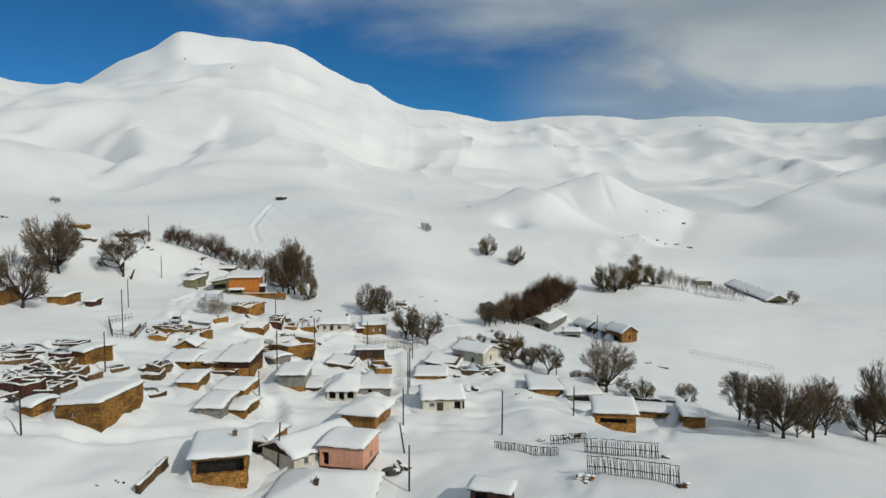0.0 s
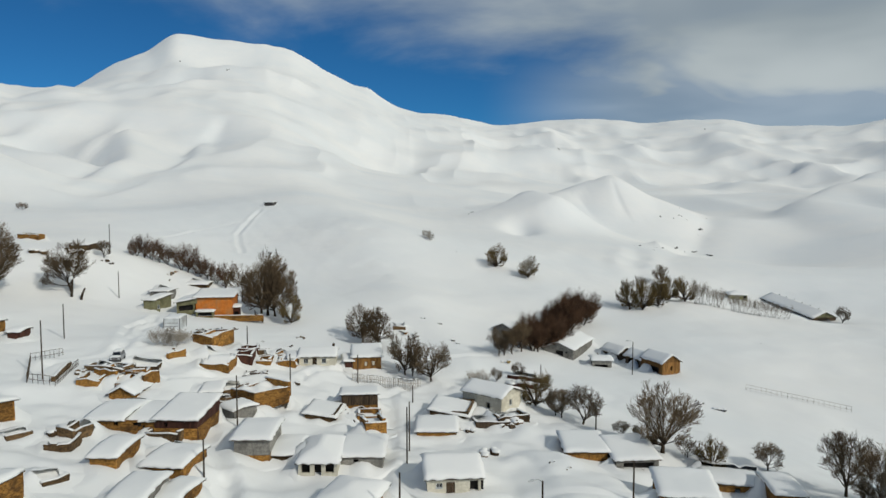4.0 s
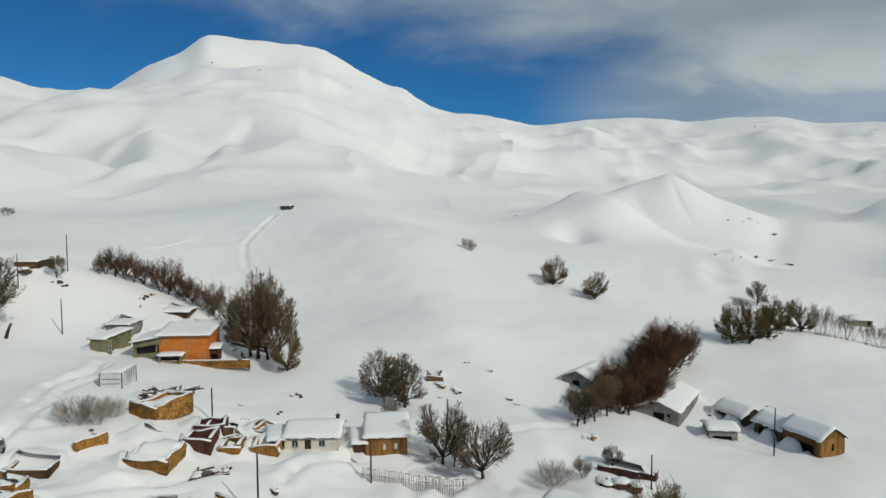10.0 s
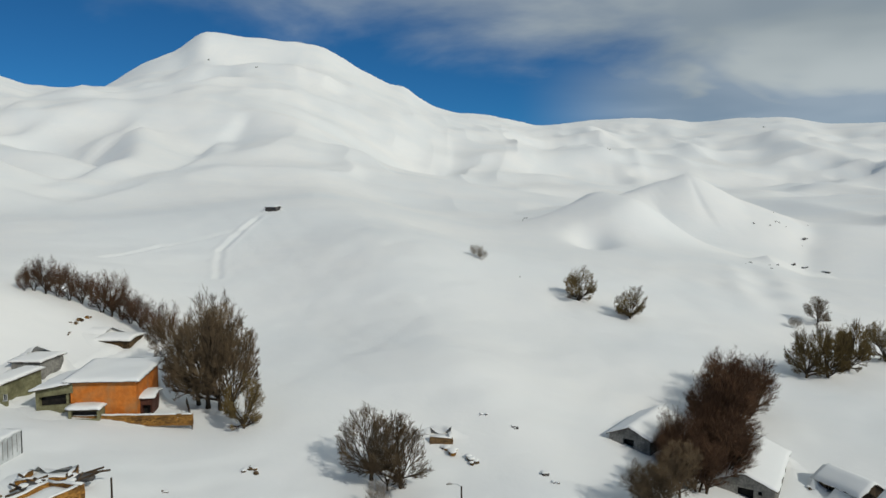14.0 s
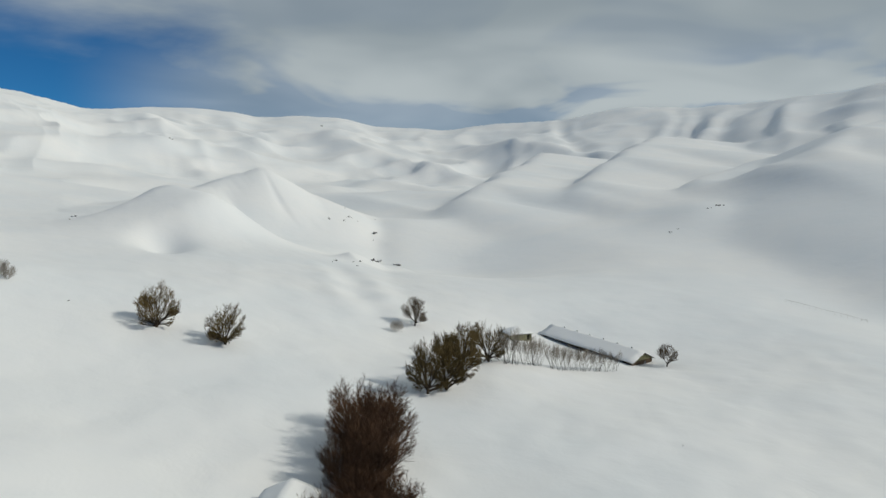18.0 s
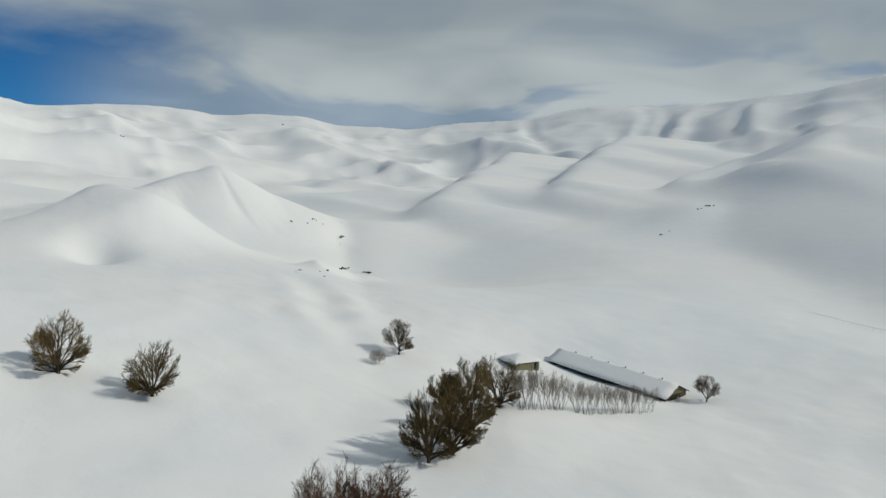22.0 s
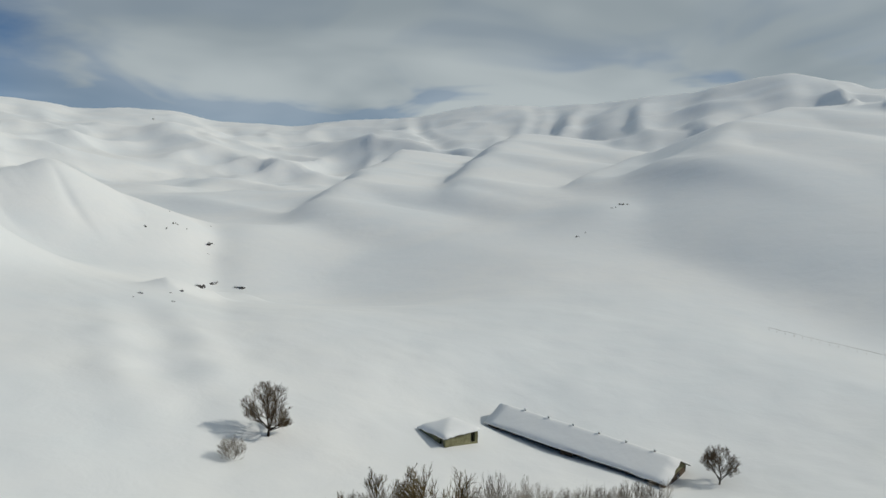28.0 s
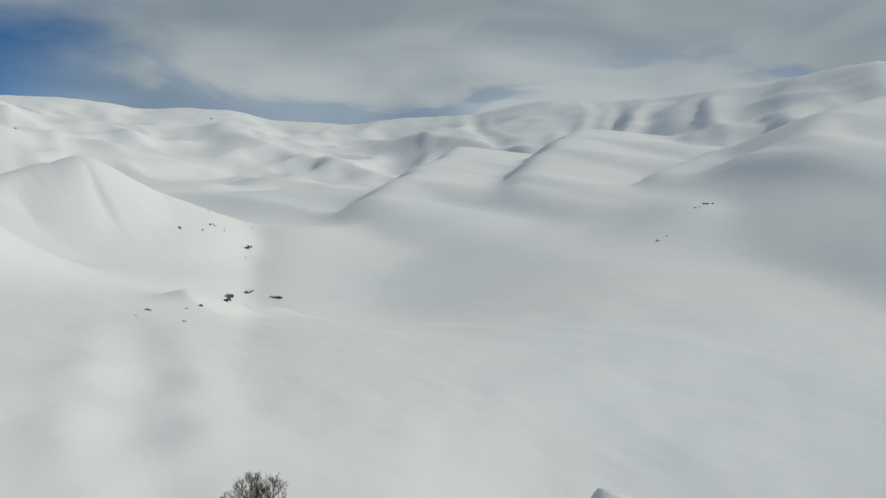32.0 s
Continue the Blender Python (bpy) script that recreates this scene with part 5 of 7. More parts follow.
house("left_house", "mud house at the edge of the village", -86.5, 153.9, 0.0, 3.2, 7.0, 3.47, wall=OCHREWOOD, snow=0.5, sunk=0.3)


# ---- trees in place ----
willow = [tree_model("willow", "bare winter willow with a broad twiggy crown", 11 + i, WILLOW, 10.0, 2.1, TWIG, radius=0.34) for i in range(4)]
spreading = [tree_model("tree", "dark bare tree with bent limbs standing in snow", 31 + i, OPEN, 10.0, 3.0, TWIG, lean=0.12, radius=0.3) for i in range(3)]
clump = [tree_model("willow_clump", "low pollard willow with a fan of golden twigs", 51 + i, CLUMP, 8.0, 1.5, TWIG_GOLD, radius=0.34) for i in range(3)]
hedge = [tree_model("hedge_tree", "dense reddish-brown bare tree in a dark row", 71 + i, DENSE, 10.4, 2.3, TWIG_RED, stems=2, spread=0.3, radius=0.3, group="dark row of trees") for i in range(3)]
pale = [tree_model("frosted_shrub", "pale frosted leafless shrub in snow", 91 + i, SHRUB, 5.0, 3.4, TWIG_PALE, TWIG_PALE, "shrub", "frosted shrubs", stems=14, spread=0.75, radius=0.06) for i in range(2)]
coppice = [tree_model("coppiced_willow", "thin upright bare stems of a coppiced willow", 111 + i, SHOOT, 7.0, 6.0, TWIG_PALE, BARK, "shrub", "row of coppiced willows", stems=7, spread=0.42, radius=0.07) for i in range(3)]

plant(willow[0], 41.3, 134.4, 9.9, 67, wide=1.10)
plant(clump[0], 47.8, 131.2, 4.7, 134)
plant(spreading[0], 56.1, 130.5, 4.1, 201, wide=1.30)
plant(spreading[1], 44.9, 133.6, 3.1, 268, wide=1.20)
plant(spreading[0], 62.1, 121.1, 8.9, 335)
plant(spreading[1], 61.7, 113.4, 9.0, 42, wide=0.90)
plant(spreading[2], 63.7, 112.2, 7.9, 109, wide=0.80)
plant(willow[1], 62.1, 106.4, 9.5, 176, wide=0.90)
plant(spreading[0], 66.7, 110.4, 5.7, 243, wide=0.90)
plant(willow[2], 70.5, 112.0, 9.9, 310, wide=0.90)
plant(spreading[2], 79.2, 122.1, 9.8, 17, wide=0.80)
plant(spreading[1], 89.5, 125.0, 9.4, 84, wide=0.90)
plant(willow[3], 91.0, 124.9, 11.3, 151, wide=0.90)
plant(willow[1], 98.6, 130.5, 14.3, 218, wide=0.90)
plant(spreading[2], 61.1, 115.9, 3.8, 285, wide=0.90)
plant(spreading[2], 32.7, 149.4, 6.7, 352, wide=1.15)
plant(spreading[0], 29.7, 152.4, 5.3, 59, wide=0.90)
plant(willow[2], 28.8, 153.4, 4.9, 126, wide=0.80)
plant(clump[1], 25.9, 157.4, 6.1, 193)
plant(pale[0], 16.6, 171.8, 3.6, 260, wide=1.20)
plant(spreading[1], 20.6, 172.8, 3.0, 327)
plant(spreading[2], 26.0, 177.4, 3.3, 34)
plant(clump[2], 40.1, 138.0, 4.1, 101)
plant(spreading[0], 37.5, 142.6, 2.8, 168, wide=1.30)
plant(willow[1], 7.1, 171.7, 7.4, 235)
plant(willow[0], 1.7, 175.7, 8.3, 302, wide=0.95)
plant(spreading[1], 3.3, 175.3, 5.5, 9, wide=0.80)
plant(willow[2], -8.1, 197.4, 8.4, 76, wide=1.05)
plant(willow[3], -4.4, 196.0, 8.8, 143)
plant(spreading[0], -6.0, 195.5, 5.4, 210, wide=1.20)
plant(pale[1], -6.6, 189.2, 4.2, 277, wide=0.60)
plant(willow[0], -95.6, 197.5, 15.1, 344, wide=1.05)
plant(willow[3], -93.8, 197.8, 14.1, 51)
plant(willow[1], -81.5, 155.2, 12.0, 118, wide=0.95)
plant(spreading[2], -82.0, 212.0, 12.4, 185, wide=1.20)
plant(spreading[0], -84.8, 238.2, 5.0, 252)
plant(willow[1], -35.8, 217.0, 12.7, 319, wide=0.80)
plant(willow[2], -34.0, 215.7, 16.0, 26, wide=0.75)
plant(willow[3], -32.0, 215.2, 15.4, 93, wide=0.70)
plant(willow[0], -29.8, 214.2, 12.3, 160, wide=0.70)
plant(clump[0], -27.0, 209.3, 7.3, 227, wide=0.80)
plant(spreading[1], -44.0, 230.9, 10.0, 294)
plant(pale[0], -45.7, 169.1, 3.6, 1, wide=1.20)
plant(pale[1], -44.0, 171.0, 3.3, 68, wide=1.30)
plant(pale[0], -43.2, 173.8, 2.8, 135, wide=1.10)
plant(willow[3], 105.7, 304.4, 7.7, 202, wide=1.05)
plant(pale[1], 97.4, 300.1, 3.1, 269)
plant(spreading[2], 151.1, 257.1, 5.6, 336)
plant(clump[1], 99.2, 264.7, 7.9, 43, wide=0.95)
plant(clump[2], 95.4, 269.0, 7.3, 110, wide=0.95)
plant(clump[0], 92.9, 272.8, 5.9, 177, wide=0.85)
plant(clump[1], 93.7, 271.8, 5.6, 244, wide=0.70)
plant(clump[0], 37.6, 295.6, 8.3, 311, wide=1.05)
plant(clump[2], 48.1, 284.9, 7.5, 18, wide=1.05)
plant(spreading[0], 36.4, 299.4, 5.2, 85, wide=0.70)
plant(pale[0], 12.0, 322.7, 3.4, 152)
plant(pale[1], 13.6, 320.2, 3.0, 219)
plant(spreading[1], -178.5, 375.6, 3.5, 286, wide=1.60)
plant(hedge[1], -81.7, 251.7, 3.9, 353, wide=1.05)
plant(hedge[1], -81.3, 254.3, 6.1, 60, wide=1.05)
plant(hedge[0], -79.4, 255.1, 6.8, 127, wide=1.05)
plant(hedge[2], -77.4, 255.9, 6.3, 194, wide=1.05)
plant(hedge[1], -74.9, 255.7, 7.0, 261, wide=1.05)
plant(hedge[0], -72.6, 256.0, 6.0, 328, wide=1.05)
plant(hedge[1], -68.0, 254.9, 7.7, 35, wide=1.05)
plant(hedge[2], -65.9, 254.4, 8.4, 102, wide=1.05)
plant(hedge[0], -63.8, 254.0, 5.8, 169, wide=1.05)
plant(hedge[1], -61.4, 252.8, 6.5, 236, wide=1.05)
plant(hedge[2], -59.1, 251.9, 5.9, 303, wide=1.05)
plant(hedge[1], -55.5, 248.5, 6.0, 10, wide=1.05)
plant(hedge[0], -52.2, 245.8, 7.3, 77, wide=1.05)
plant(clump[1], 76.1, 254.1, 9.5, 144, wide=0.80)
plant(clump[2], 80.7, 254.7, 10.3, 211, wide=0.80)
plant(clump[0], 87.5, 258.8, 10.0, 278, wide=0.80)
plant(spreading[1], 23.9, 191.7, 6.4, 345)
plant(spreading[1], 25.5, 193.4, 6.3, 52)
plant(spreading[1], 27.7, 195.5, 6.2, 119)
plant(spreading[0], 30.6, 199.0, 7.0, 186)
plant(hedge[0], 34.0, 202.0, 6.8, 195, wide=1.31)
plant(hedge[1], 30.5, 202.0, 4.9, 203, wide=1.35)
plant(hedge[1], 35.2, 202.2, 6.6, 75, wide=1.21)
plant(hedge[2], 32.6, 204.7, 5.8, 256, wide=1.24)
plant(hedge[2], 38.8, 206.8, 8.8, 87, wide=1.25)
plant(hedge[0], 33.1, 207.9, 6.4, 73, wide=1.22)
plant(hedge[0], 40.1, 208.6, 8.3, 335, wide=1.19)
plant(hedge[1], 34.2, 210.3, 7.1, 103, wide=1.34)
plant(hedge[1], 41.7, 213.6, 8.4, 136, wide=1.30)
plant(hedge[2], 35.6, 211.9, 7.3, 251, wide=1.18)
plant(hedge[2], 43.0, 212.9, 7.7, 123, wide=1.31)
plant(hedge[0], 37.9, 212.8, 7.2, 269, wide=1.33)
plant(hedge[0], 42.4, 218.1, 6.5, 259, wide=1.28)
plant(hedge[1], 41.6, 216.3, 8.3, 244, wide=1.14)
plant(hedge[1], 45.3, 220.9, 8.4, 358, wide=1.14)
plant(hedge[2], 43.5, 218.7, 6.0, 156, wide=1.30)
plant(hedge[2], 45.9, 222.7, 7.5, 260, wide=1.16)
plant(hedge[0], 43.2, 222.7, 6.4, 240, wide=1.30)
plant(hedge[0], 49.1, 225.3, 8.5, 174, wide=1.33)
plant(hedge[1], 44.1, 226.2, 6.5, 308, wide=1.16)
plant(hedge[1], 50.5, 229.3, 8.5, 331, wide=1.26)
plant(hedge[2], 45.6, 227.1, 8.0, 120, wide=1.34)
plant(hedge[2], 50.8, 230.5, 7.1, 84, wide=1.31)
plant(hedge[0], 48.9, 232.2, 8.2, 31, wide=1.24)
plant(hedge[0], 55.2, 233.9, 8.8, 129, wide=1.35)
plant(hedge[1], 51.8, 233.5, 6.6, 255, wide=1.15)
plant(hedge[1], 54.5, 236.0, 8.2, 211, wide=1.12)
plant(hedge[2], 51.9, 237.0, 8.0, 293, wide=1.20)
plant(hedge[2], 57.6, 238.8, 6.1, 259, wide=1.20)
plant(hedge[0], 55.1, 237.8, 6.0, 352, wide=1.22)
plant(hedge[0], 58.9, 240.8, 7.8, 309, wide=1.28)
plant(hedge[1], 54.7, 242.9, 8.2, 314, wide=1.26)
plant(coppice[0], 102.2, 262.6, 7.6, 287, wide=0.90)
plant(coppice[1], 102.9, 262.8, 6.2, 222, wide=0.90)
plant(coppice[2], 104.0, 262.6, 8.0, 217, wide=0.90)
plant(coppice[0], 105.2, 262.3, 7.1, 275, wide=0.90)
plant(coppice[1], 107.1, 262.0, 6.2, 168, wide=0.90)
plant(coppice[2], 108.4, 261.7, 6.2, 118, wide=0.90)
plant(coppice[0], 109.6, 261.2, 5.9, 158, wide=0.90)
plant(coppice[1], 109.9, 262.0, 6.9, 282, wide=0.90)
plant(coppice[2], 111.5, 261.6, 6.3, 136, wide=0.90)
plant(coppice[1], 114.1, 260.4, 5.4, 177, wide=0.90)
plant(coppice[2], 115.0, 260.9, 5.7, 256, wide=0.90)
plant(coppice[0], 116.0, 260.1, 5.8, 131, wide=0.90)
plant(coppice[1], 117.2, 259.7, 6.2, 52, wide=0.90)
plant(coppice[2], 118.8, 260.4, 5.2, 18, wide=0.90)
plant(coppice[0], 120.0, 259.7, 6.1, 214, wide=0.90)
plant(coppice[1], 121.5, 259.7, 5.0, 127, wide=0.90)
plant(coppice[2], 122.3, 258.8, 5.6, 157, wide=0.90)
plant(coppice[0], 123.1, 258.8, 5.6, 237, wide=0.90)
plant(coppice[1], 124.9, 259.0, 4.8, 19, wide=0.90)
plant(coppice[2], 126.0, 258.3, 4.5, 338, wide=0.90)
plant(coppice[0], 127.4, 258.5, 5.8, 220, wide=0.90)
plant(coppice[1], 128.2, 258.6, 4.9, 284, wide=0.90)
plant(coppice[2], 129.1, 257.5, 4.8, 327, wide=0.90)
plant(coppice[0], 130.9, 257.6, 4.4, 193, wide=0.90)
plant(coppice[1], 132.2, 257.4, 5.2, 11, wide=0.90)


def stump(x, y, h, lean):
    top = thing("dead_stump", "dark leaning stump of a dead tree", "stump", x, y, float(ground_height(x, y)), 0, "stumps")
    part("trunk", tube([(0, 0, -0.4), (lean * 0.4, 0.1, h * 0.5), (lean, 0, h)], [0.34, 0.26, 0.2], 8), BARK, top, smooth=True)
    part("snow_cover", tube([(lean, 0, h - 0.05), (lean, 0, h + 0.2), (lean, 0, h + 0.32)], [0.24, 0.22, 0.08], 8), SNOW, top, smooth=True)


stump(-80.8, 208.8, 4.4, 0.4)
stump(-78.3, 208.0, 2.9, 1.2)


# ---- poles ----
utility_pole(-50.1, 120.5, 7.5, yaw=26)
utility_pole(-46.8, 87.5, 5.4, yaw=10)
utility_pole(1.2, 83.3, 5.8, yaw=19)
utility_pole(0.6, 103.6, 5.8, yaw=-5)
utility_pole(0.7, 93.0, 4.3, lean=(0, -9), yaw=16)
utility_pole(1.6, 124.5, 7.9, yaw=-2)
utility_pole(15.0, 98.8, 6.6, lamp=True, arm=False, yaw=20)
utility_pole(28.9, 111.7, 5.0, yaw=9)
utility_pole(-23.4, 116.2, 4.8, yaw=10)
utility_pole(-15.6, 88.2, 5.9, lean=(0, 4), yaw=1)
utility_pole(-64.9, 170.4, 6.8, yaw=-29)
utility_pole(-72.1, 215.9, 6.9, yaw=20)
utility_pole(-85.4, 244.1, 8.7, yaw=10)
utility_pole(-31.7, 180.0, 5.1, yaw=-26)
utility_pole(-18.9, 155.3, 7.6, yaw=-13)
utility_pole(3.0, 156.4, 3.2, arm=False, yaw=-10)
utility_pole(2.0, 129.7, 7.3, yaw=1)
utility_pole(29.7, 171.2, 4.9, yaw=28)
utility_pole(32.7, 141.2, 5.0, yaw=-11)
utility_pole(-7.7, 168.8, 5.7, arm=False, yaw=-30)
utility_pole(55.2, 189.3, 7.8, lamp=True, arm=False, yaw=-9)
utility_pole(2.6, 187.2, 5.0, lamp=True, arm=False, yaw=0)
utility_pole(-56.4, 144.7, 9.5, yaw=-30)
utility_pole(-23.7, 135.3, 7.8, yaw=8)
utility_pole(-87.4, 227.9, 7.3, yaw=26)


# ---- fences and pens ----
stick_fence("stick_fence", "leaning fence of dark sticks rising from snow", 24.2, 87.3, 32.2, 82.5, 2.30, 0.24, WOOD, lean=-0.5, seed=3, thick=0.055, snow=0.07)
stick_fence("stick_fence", "leaning fence of dark sticks along a drift", 22.6, 79.7, 31.2, 73.5, 2.70, 0.24, WOOD, lean=-0.6, seed=4, thick=0.055, snow=0.07)
stick_fence("stick_fence", "low stick fence half under snow", 13.2, 93.7, 20.5, 87.1, 1.00, 0.24, WOOD, rails=1, seed=5, thick=0.055, snow=0.09)
stick_fence("stick_fence", "pale stick fence round a yard, snow along its top", -8.9, 169.4, 4.7, 167.8, 1.60, 0.28, TWIG_PALE, seed=6, snow=0.14)
stick_fence("stick_fence", "far pale fence crossing the open field", 77.1, 178.1, 94.4, 167.6, 1.30, 1.00, TWIG_PALE, seed=7, thick=0.035)
stick_fence("pen_fence", "dark pole pen around a snowy yard", -57.3, 141.7, -52.9, 141.5, 1.60, 0.80, WOOD, seed=8)
stick_fence("pen_fence", "dark pole pen with a stone kerb", -52.9, 141.5, -54.9, 153.8, 1.20, 0.80, WOOD, seed=9)
stick_fence("pen_fence", "dark pole pen side with snow on its rail", -57.3, 141.7, -62.8, 153.7, 1.60, 0.80, WOOD, seed=10)
stick_fence("pen_fence", "far side of the dark pole pen", -62.8, 153.7, -59.9, 159.2, 1.40, 0.80, WOOD, seed=11)
stick_fence("stick_fence", "thin wire fence far across the white field", 256.2, 283.7, 255.0, 254.8, 0.90, 2.20, TWIG_PALE, seed=12, thick=0.03, rails=1)
stick_fence("yard_wall_rail", "low rail above the orange house yard", -40.1, 208.3, -34.6, 210.2, 0.90, 0.90, WOOD, seed=13)


# ---- low walls, heaps and rocks ----
ruin("yard_wall", "low mud yard wall below the orange house", -44.2, 207.7, 1.4, 21.1, 1.5, 0.8, sides="f", worn=0.15, fill=0, category="wall")
ruin("stone_wall", "broken stone wall running down to the pen", -55.0, 148.7, 101.8, 10.9, 2.4, 1.0, sides="f", wall=STONE, worn=0.55, fill=0, category="wall")
ruin("stone_wall", "worn stone wall topped with snow", -51.2, 111.0, 95.7, 16.0, 2.4, 0.9, sides="f", wall=STONE, worn=0.55, fill=0, category="wall")
ruin("stone_wall", "tumbled stone wall in the snow", -28.3, 80.5, 85.4, 7.7, 2.4, 1.1, sides="f", wall=STONE, worn=0.55, fill=0, category="wall")
ruin("stone_wall", "stub of a stone wall by the road", -37.2, 108.5, 56.7, 3.1, 2.4, 1.0, sides="fl", wall=STONE, worn=0.55, fill=0, category="wall")
ruin("stone_wall", "low snow-topped stone wall", -47.9, 121.6, 49.7, 3.2, 2.4, 0.8, sides="fl", wall=STONE, worn=0.55, fill=0, category="wall")
ruin("stone_wall", "timbered ruin wall under snow", -27.7, 152.5, 62.1, 6.4, 2.4, 1.6, sides="fl", wall=STONE, worn=0.55, fill=0, category="wall")
ruin("stone_wall", "dark stone wall of a fallen house", -53.4, 101.0, 61.4, 7.0, 2.4, 1.2, sides="f", wall=STONE, worn=0.55, fill=0, category="wall")
ruin("stone_wall", "long broken wall under snow", -63.9, 121.0, 26.8, 6.6, 2.4, 0.7, sides="fl", wall=STONE, worn=0.55, fill=0, category="wall")
ruin("stone_wall", "dark broken wall under snow", -55.9, 108.2, 18.5, 5.6, 2.4, 1.0, sides="fl", wall=STONE, worn=0.55, fill=0, category="wall")
ruin("stone_wall", "frame of a fallen hut in snow", -61.0, 130.8, 56.2, 5.4, 2.4, 0.9, sides="fl", wall=STONE, worn=0.55, fill=0, category="wall")
rubble("rock_group", "dark rocks breaking through the snow", 195.1, 539.0, 1.51, 3, ROCK, 201, category="rocks", snow=0.1, flat=0.6)
rubble("rock_group", "dark rocks breaking through the snow", 204.4, 539.0, 1.22, 3, ROCK, 202, category="rocks", snow=0.1, flat=0.6)
rubble("rock_group", "dark rocks breaking through the snow", 212.2, 544.8, 1.87, 5, ROCK, 203, category="rocks", snow=0.1, flat=0.6)
rubble("rock_group", "dark rocks breaking through the snow", 215.2, 540.5, 0.93, 2, ROCK, 204, category="rocks", snow=0.1, flat=0.6)
rubble("rock_group", "dark rocks breaking through the snow", 220.0, 528.5, 2.73, 7, ROCK, 205, category="rocks", snow=0.1, flat=0.6)
rubble("rock_group", "dark rocks breaking through the snow", 214.8, 518.5, 1.18, 2, ROCK, 206, category="rocks", snow=0.1, flat=0.6)
rubble("rock_group", "dark rocks breaking through the snow", 219.9, 566.3, 0.99, 2, ROCK, 207, category="rocks", snow=0.1, flat=0.6)
rubble("rock_group", "dark rocks breaking through the snow", 240.7, 563.0, 1.01, 2, ROCK, 208, category="rocks", snow=0.1, flat=0.6)
rubble("rock_group", "dark rocks breaking through the snow", 148.6, 414.5, 1.37, 4, ROCK, 209, category="rocks", snow=0.1, flat=0.6)
rubble("rock_group", "dark rocks breaking through the snow", 160.9, 424.8, 1.45, 4, ROCK, 210, category="rocks", snow=0.1, flat=0.6)
rubble("rock_group", "dark rocks breaking through the snow", 196.6, 481.1, 1.31, 3, ROCK, 211, category="rocks", snow=0.1, flat=0.6)
rubble("rock_group", "dark rocks breaking through the snow", 126.9, 396.9, 0.87, 2, ROCK, 212, category="rocks", snow=0.1, flat=0.6)
rubble("rock_group", "dark rocks breaking through the snow", 135.6, 392.4, 0.87, 2, ROCK, 213, category="rocks", snow=0.1, flat=0.6)
rubble("rock_group", "dark rocks breaking through the snow", 341.0, 398.5, 1.47, 3, ROCK, 214, category="rocks", snow=0.1, flat=0.6)
rubble("rock_group", "dark rocks breaking through the snow", 347.9, 398.8, 1.19, 2, ROCK, 215, category="rocks", snow=0.1, flat=0.6)
rubble("rock_group", "dark rocks breaking through the snow", 388.6, 406.0, 1.65, 3, ROCK, 216, category="rocks", snow=0.1, flat=0.6)
rubble("rock_group", "dark rocks breaking through the snow", 399.1, 407.2, 2.02, 4, ROCK, 217, category="rocks", snow=0.1, flat=0.6)
rubble("rock_group", "dark rocks breaking through the snow", 402.2, 404.2, 1.35, 2, ROCK, 218, category="rocks", snow=0.1, flat=0.6)
rubble("rock_group", "dark rock outcrop high on the mountain", 852.1, 358.2, 4.06, 3, ROCK, 219, category="rocks", snow=0.1, flat=0.6)
rubble("rock_group", "lone dark boulder on the snow slope", -398.3, 1024.4, 6.28, 4, ROCK, 220, category="rocks", snow=0.3, flat=0.6)
rubble("rock_group", "lone dark boulder on the snow slope", -419.4, 1424.6, 4.89, 2, ROCK, 221, category="rocks", snow=0.3, flat=0.6)
rubble("rock_group", "lone dark boulder on the snow slope", -295.7, 1287.7, 5.43, 2, ROCK, 222, category="rocks", snow=0.3, flat=0.6)
rubble("rock_group", "lone dark boulder on the snow slope", 291.8, 1305.7, 3.26, 2, ROCK, 223, category="rocks", snow=0.3, flat=0.6)
rubble("rock_group", "lone dark boulder on the snow slope", 762.3, 1744.4, 5.73, 3, ROCK, 224, category="rocks", snow=0.3, flat=0.6)
rubble("rock_group", "lone dark boulder on the snow slope", 277.8, 1236.7, 2.72, 2, ROCK, 225, category="rocks", snow=0.3, flat=0.6)
rubble("rock_group", "lone dark boulder on the snow slope", 6.7, 319.6, 1.21, 3, ROCK, 226, category="rocks", snow=0.3, flat=0.6)
rubble("rock_group", "lone dark boulder on the snow slope", 23.7, 309.2, 0.97, 2, ROCK, 227, category="rocks", snow=0.3, flat=0.6)
rubble("rock_group", "lone dark boulder on the snow slope", 50.2, 509.8, 1.65, 3, ROCK, 228, category="rocks", snow=0.3, flat=0.6)
rubble("rock_group", "lone dark boulder on the snow slope", 45.3, 479.4, 1.06, 2, ROCK, 229, category="rocks", snow=0.3, flat=0.6)
rubble("rock_group", "lone dark boulder on the snow slope", 100.3, 215.7, 0.29, 2, ROCK, 230, category="rocks", snow=0.3, flat=0.6)
rubble("rubble_heap", "snow-covered heap of tumbled stones", -22.5, 197.4, 1.07, 5, STONE, 231, category="rubble", snow=0.7, flat=0.6)
rubble("rubble_heap", "snow-covered heap of tumbled stones", -30.1, 189.1, 0.51, 3, STONE, 232, category="rubble", snow=0.7, flat=0.6)
rubble("rubble_heap", "snow-covered heap of tumbled stones", -25.3, 182.7, 1.54, 7, STONE, 233, category="rubble", snow=0.7, flat=0.6)
rubble("rubble_heap", "snow-covered heap of tumbled stones", -27.7, 183.4, 0.58, 3, STONE, 234, category="rubble", snow=0.7, flat=0.6)
rubble("rubble_heap", "snow-covered heap of tumbled stones", -25.0, 165.0, 1.16, 6, STONE, 235, category="rubble", snow=0.7, flat=0.6)
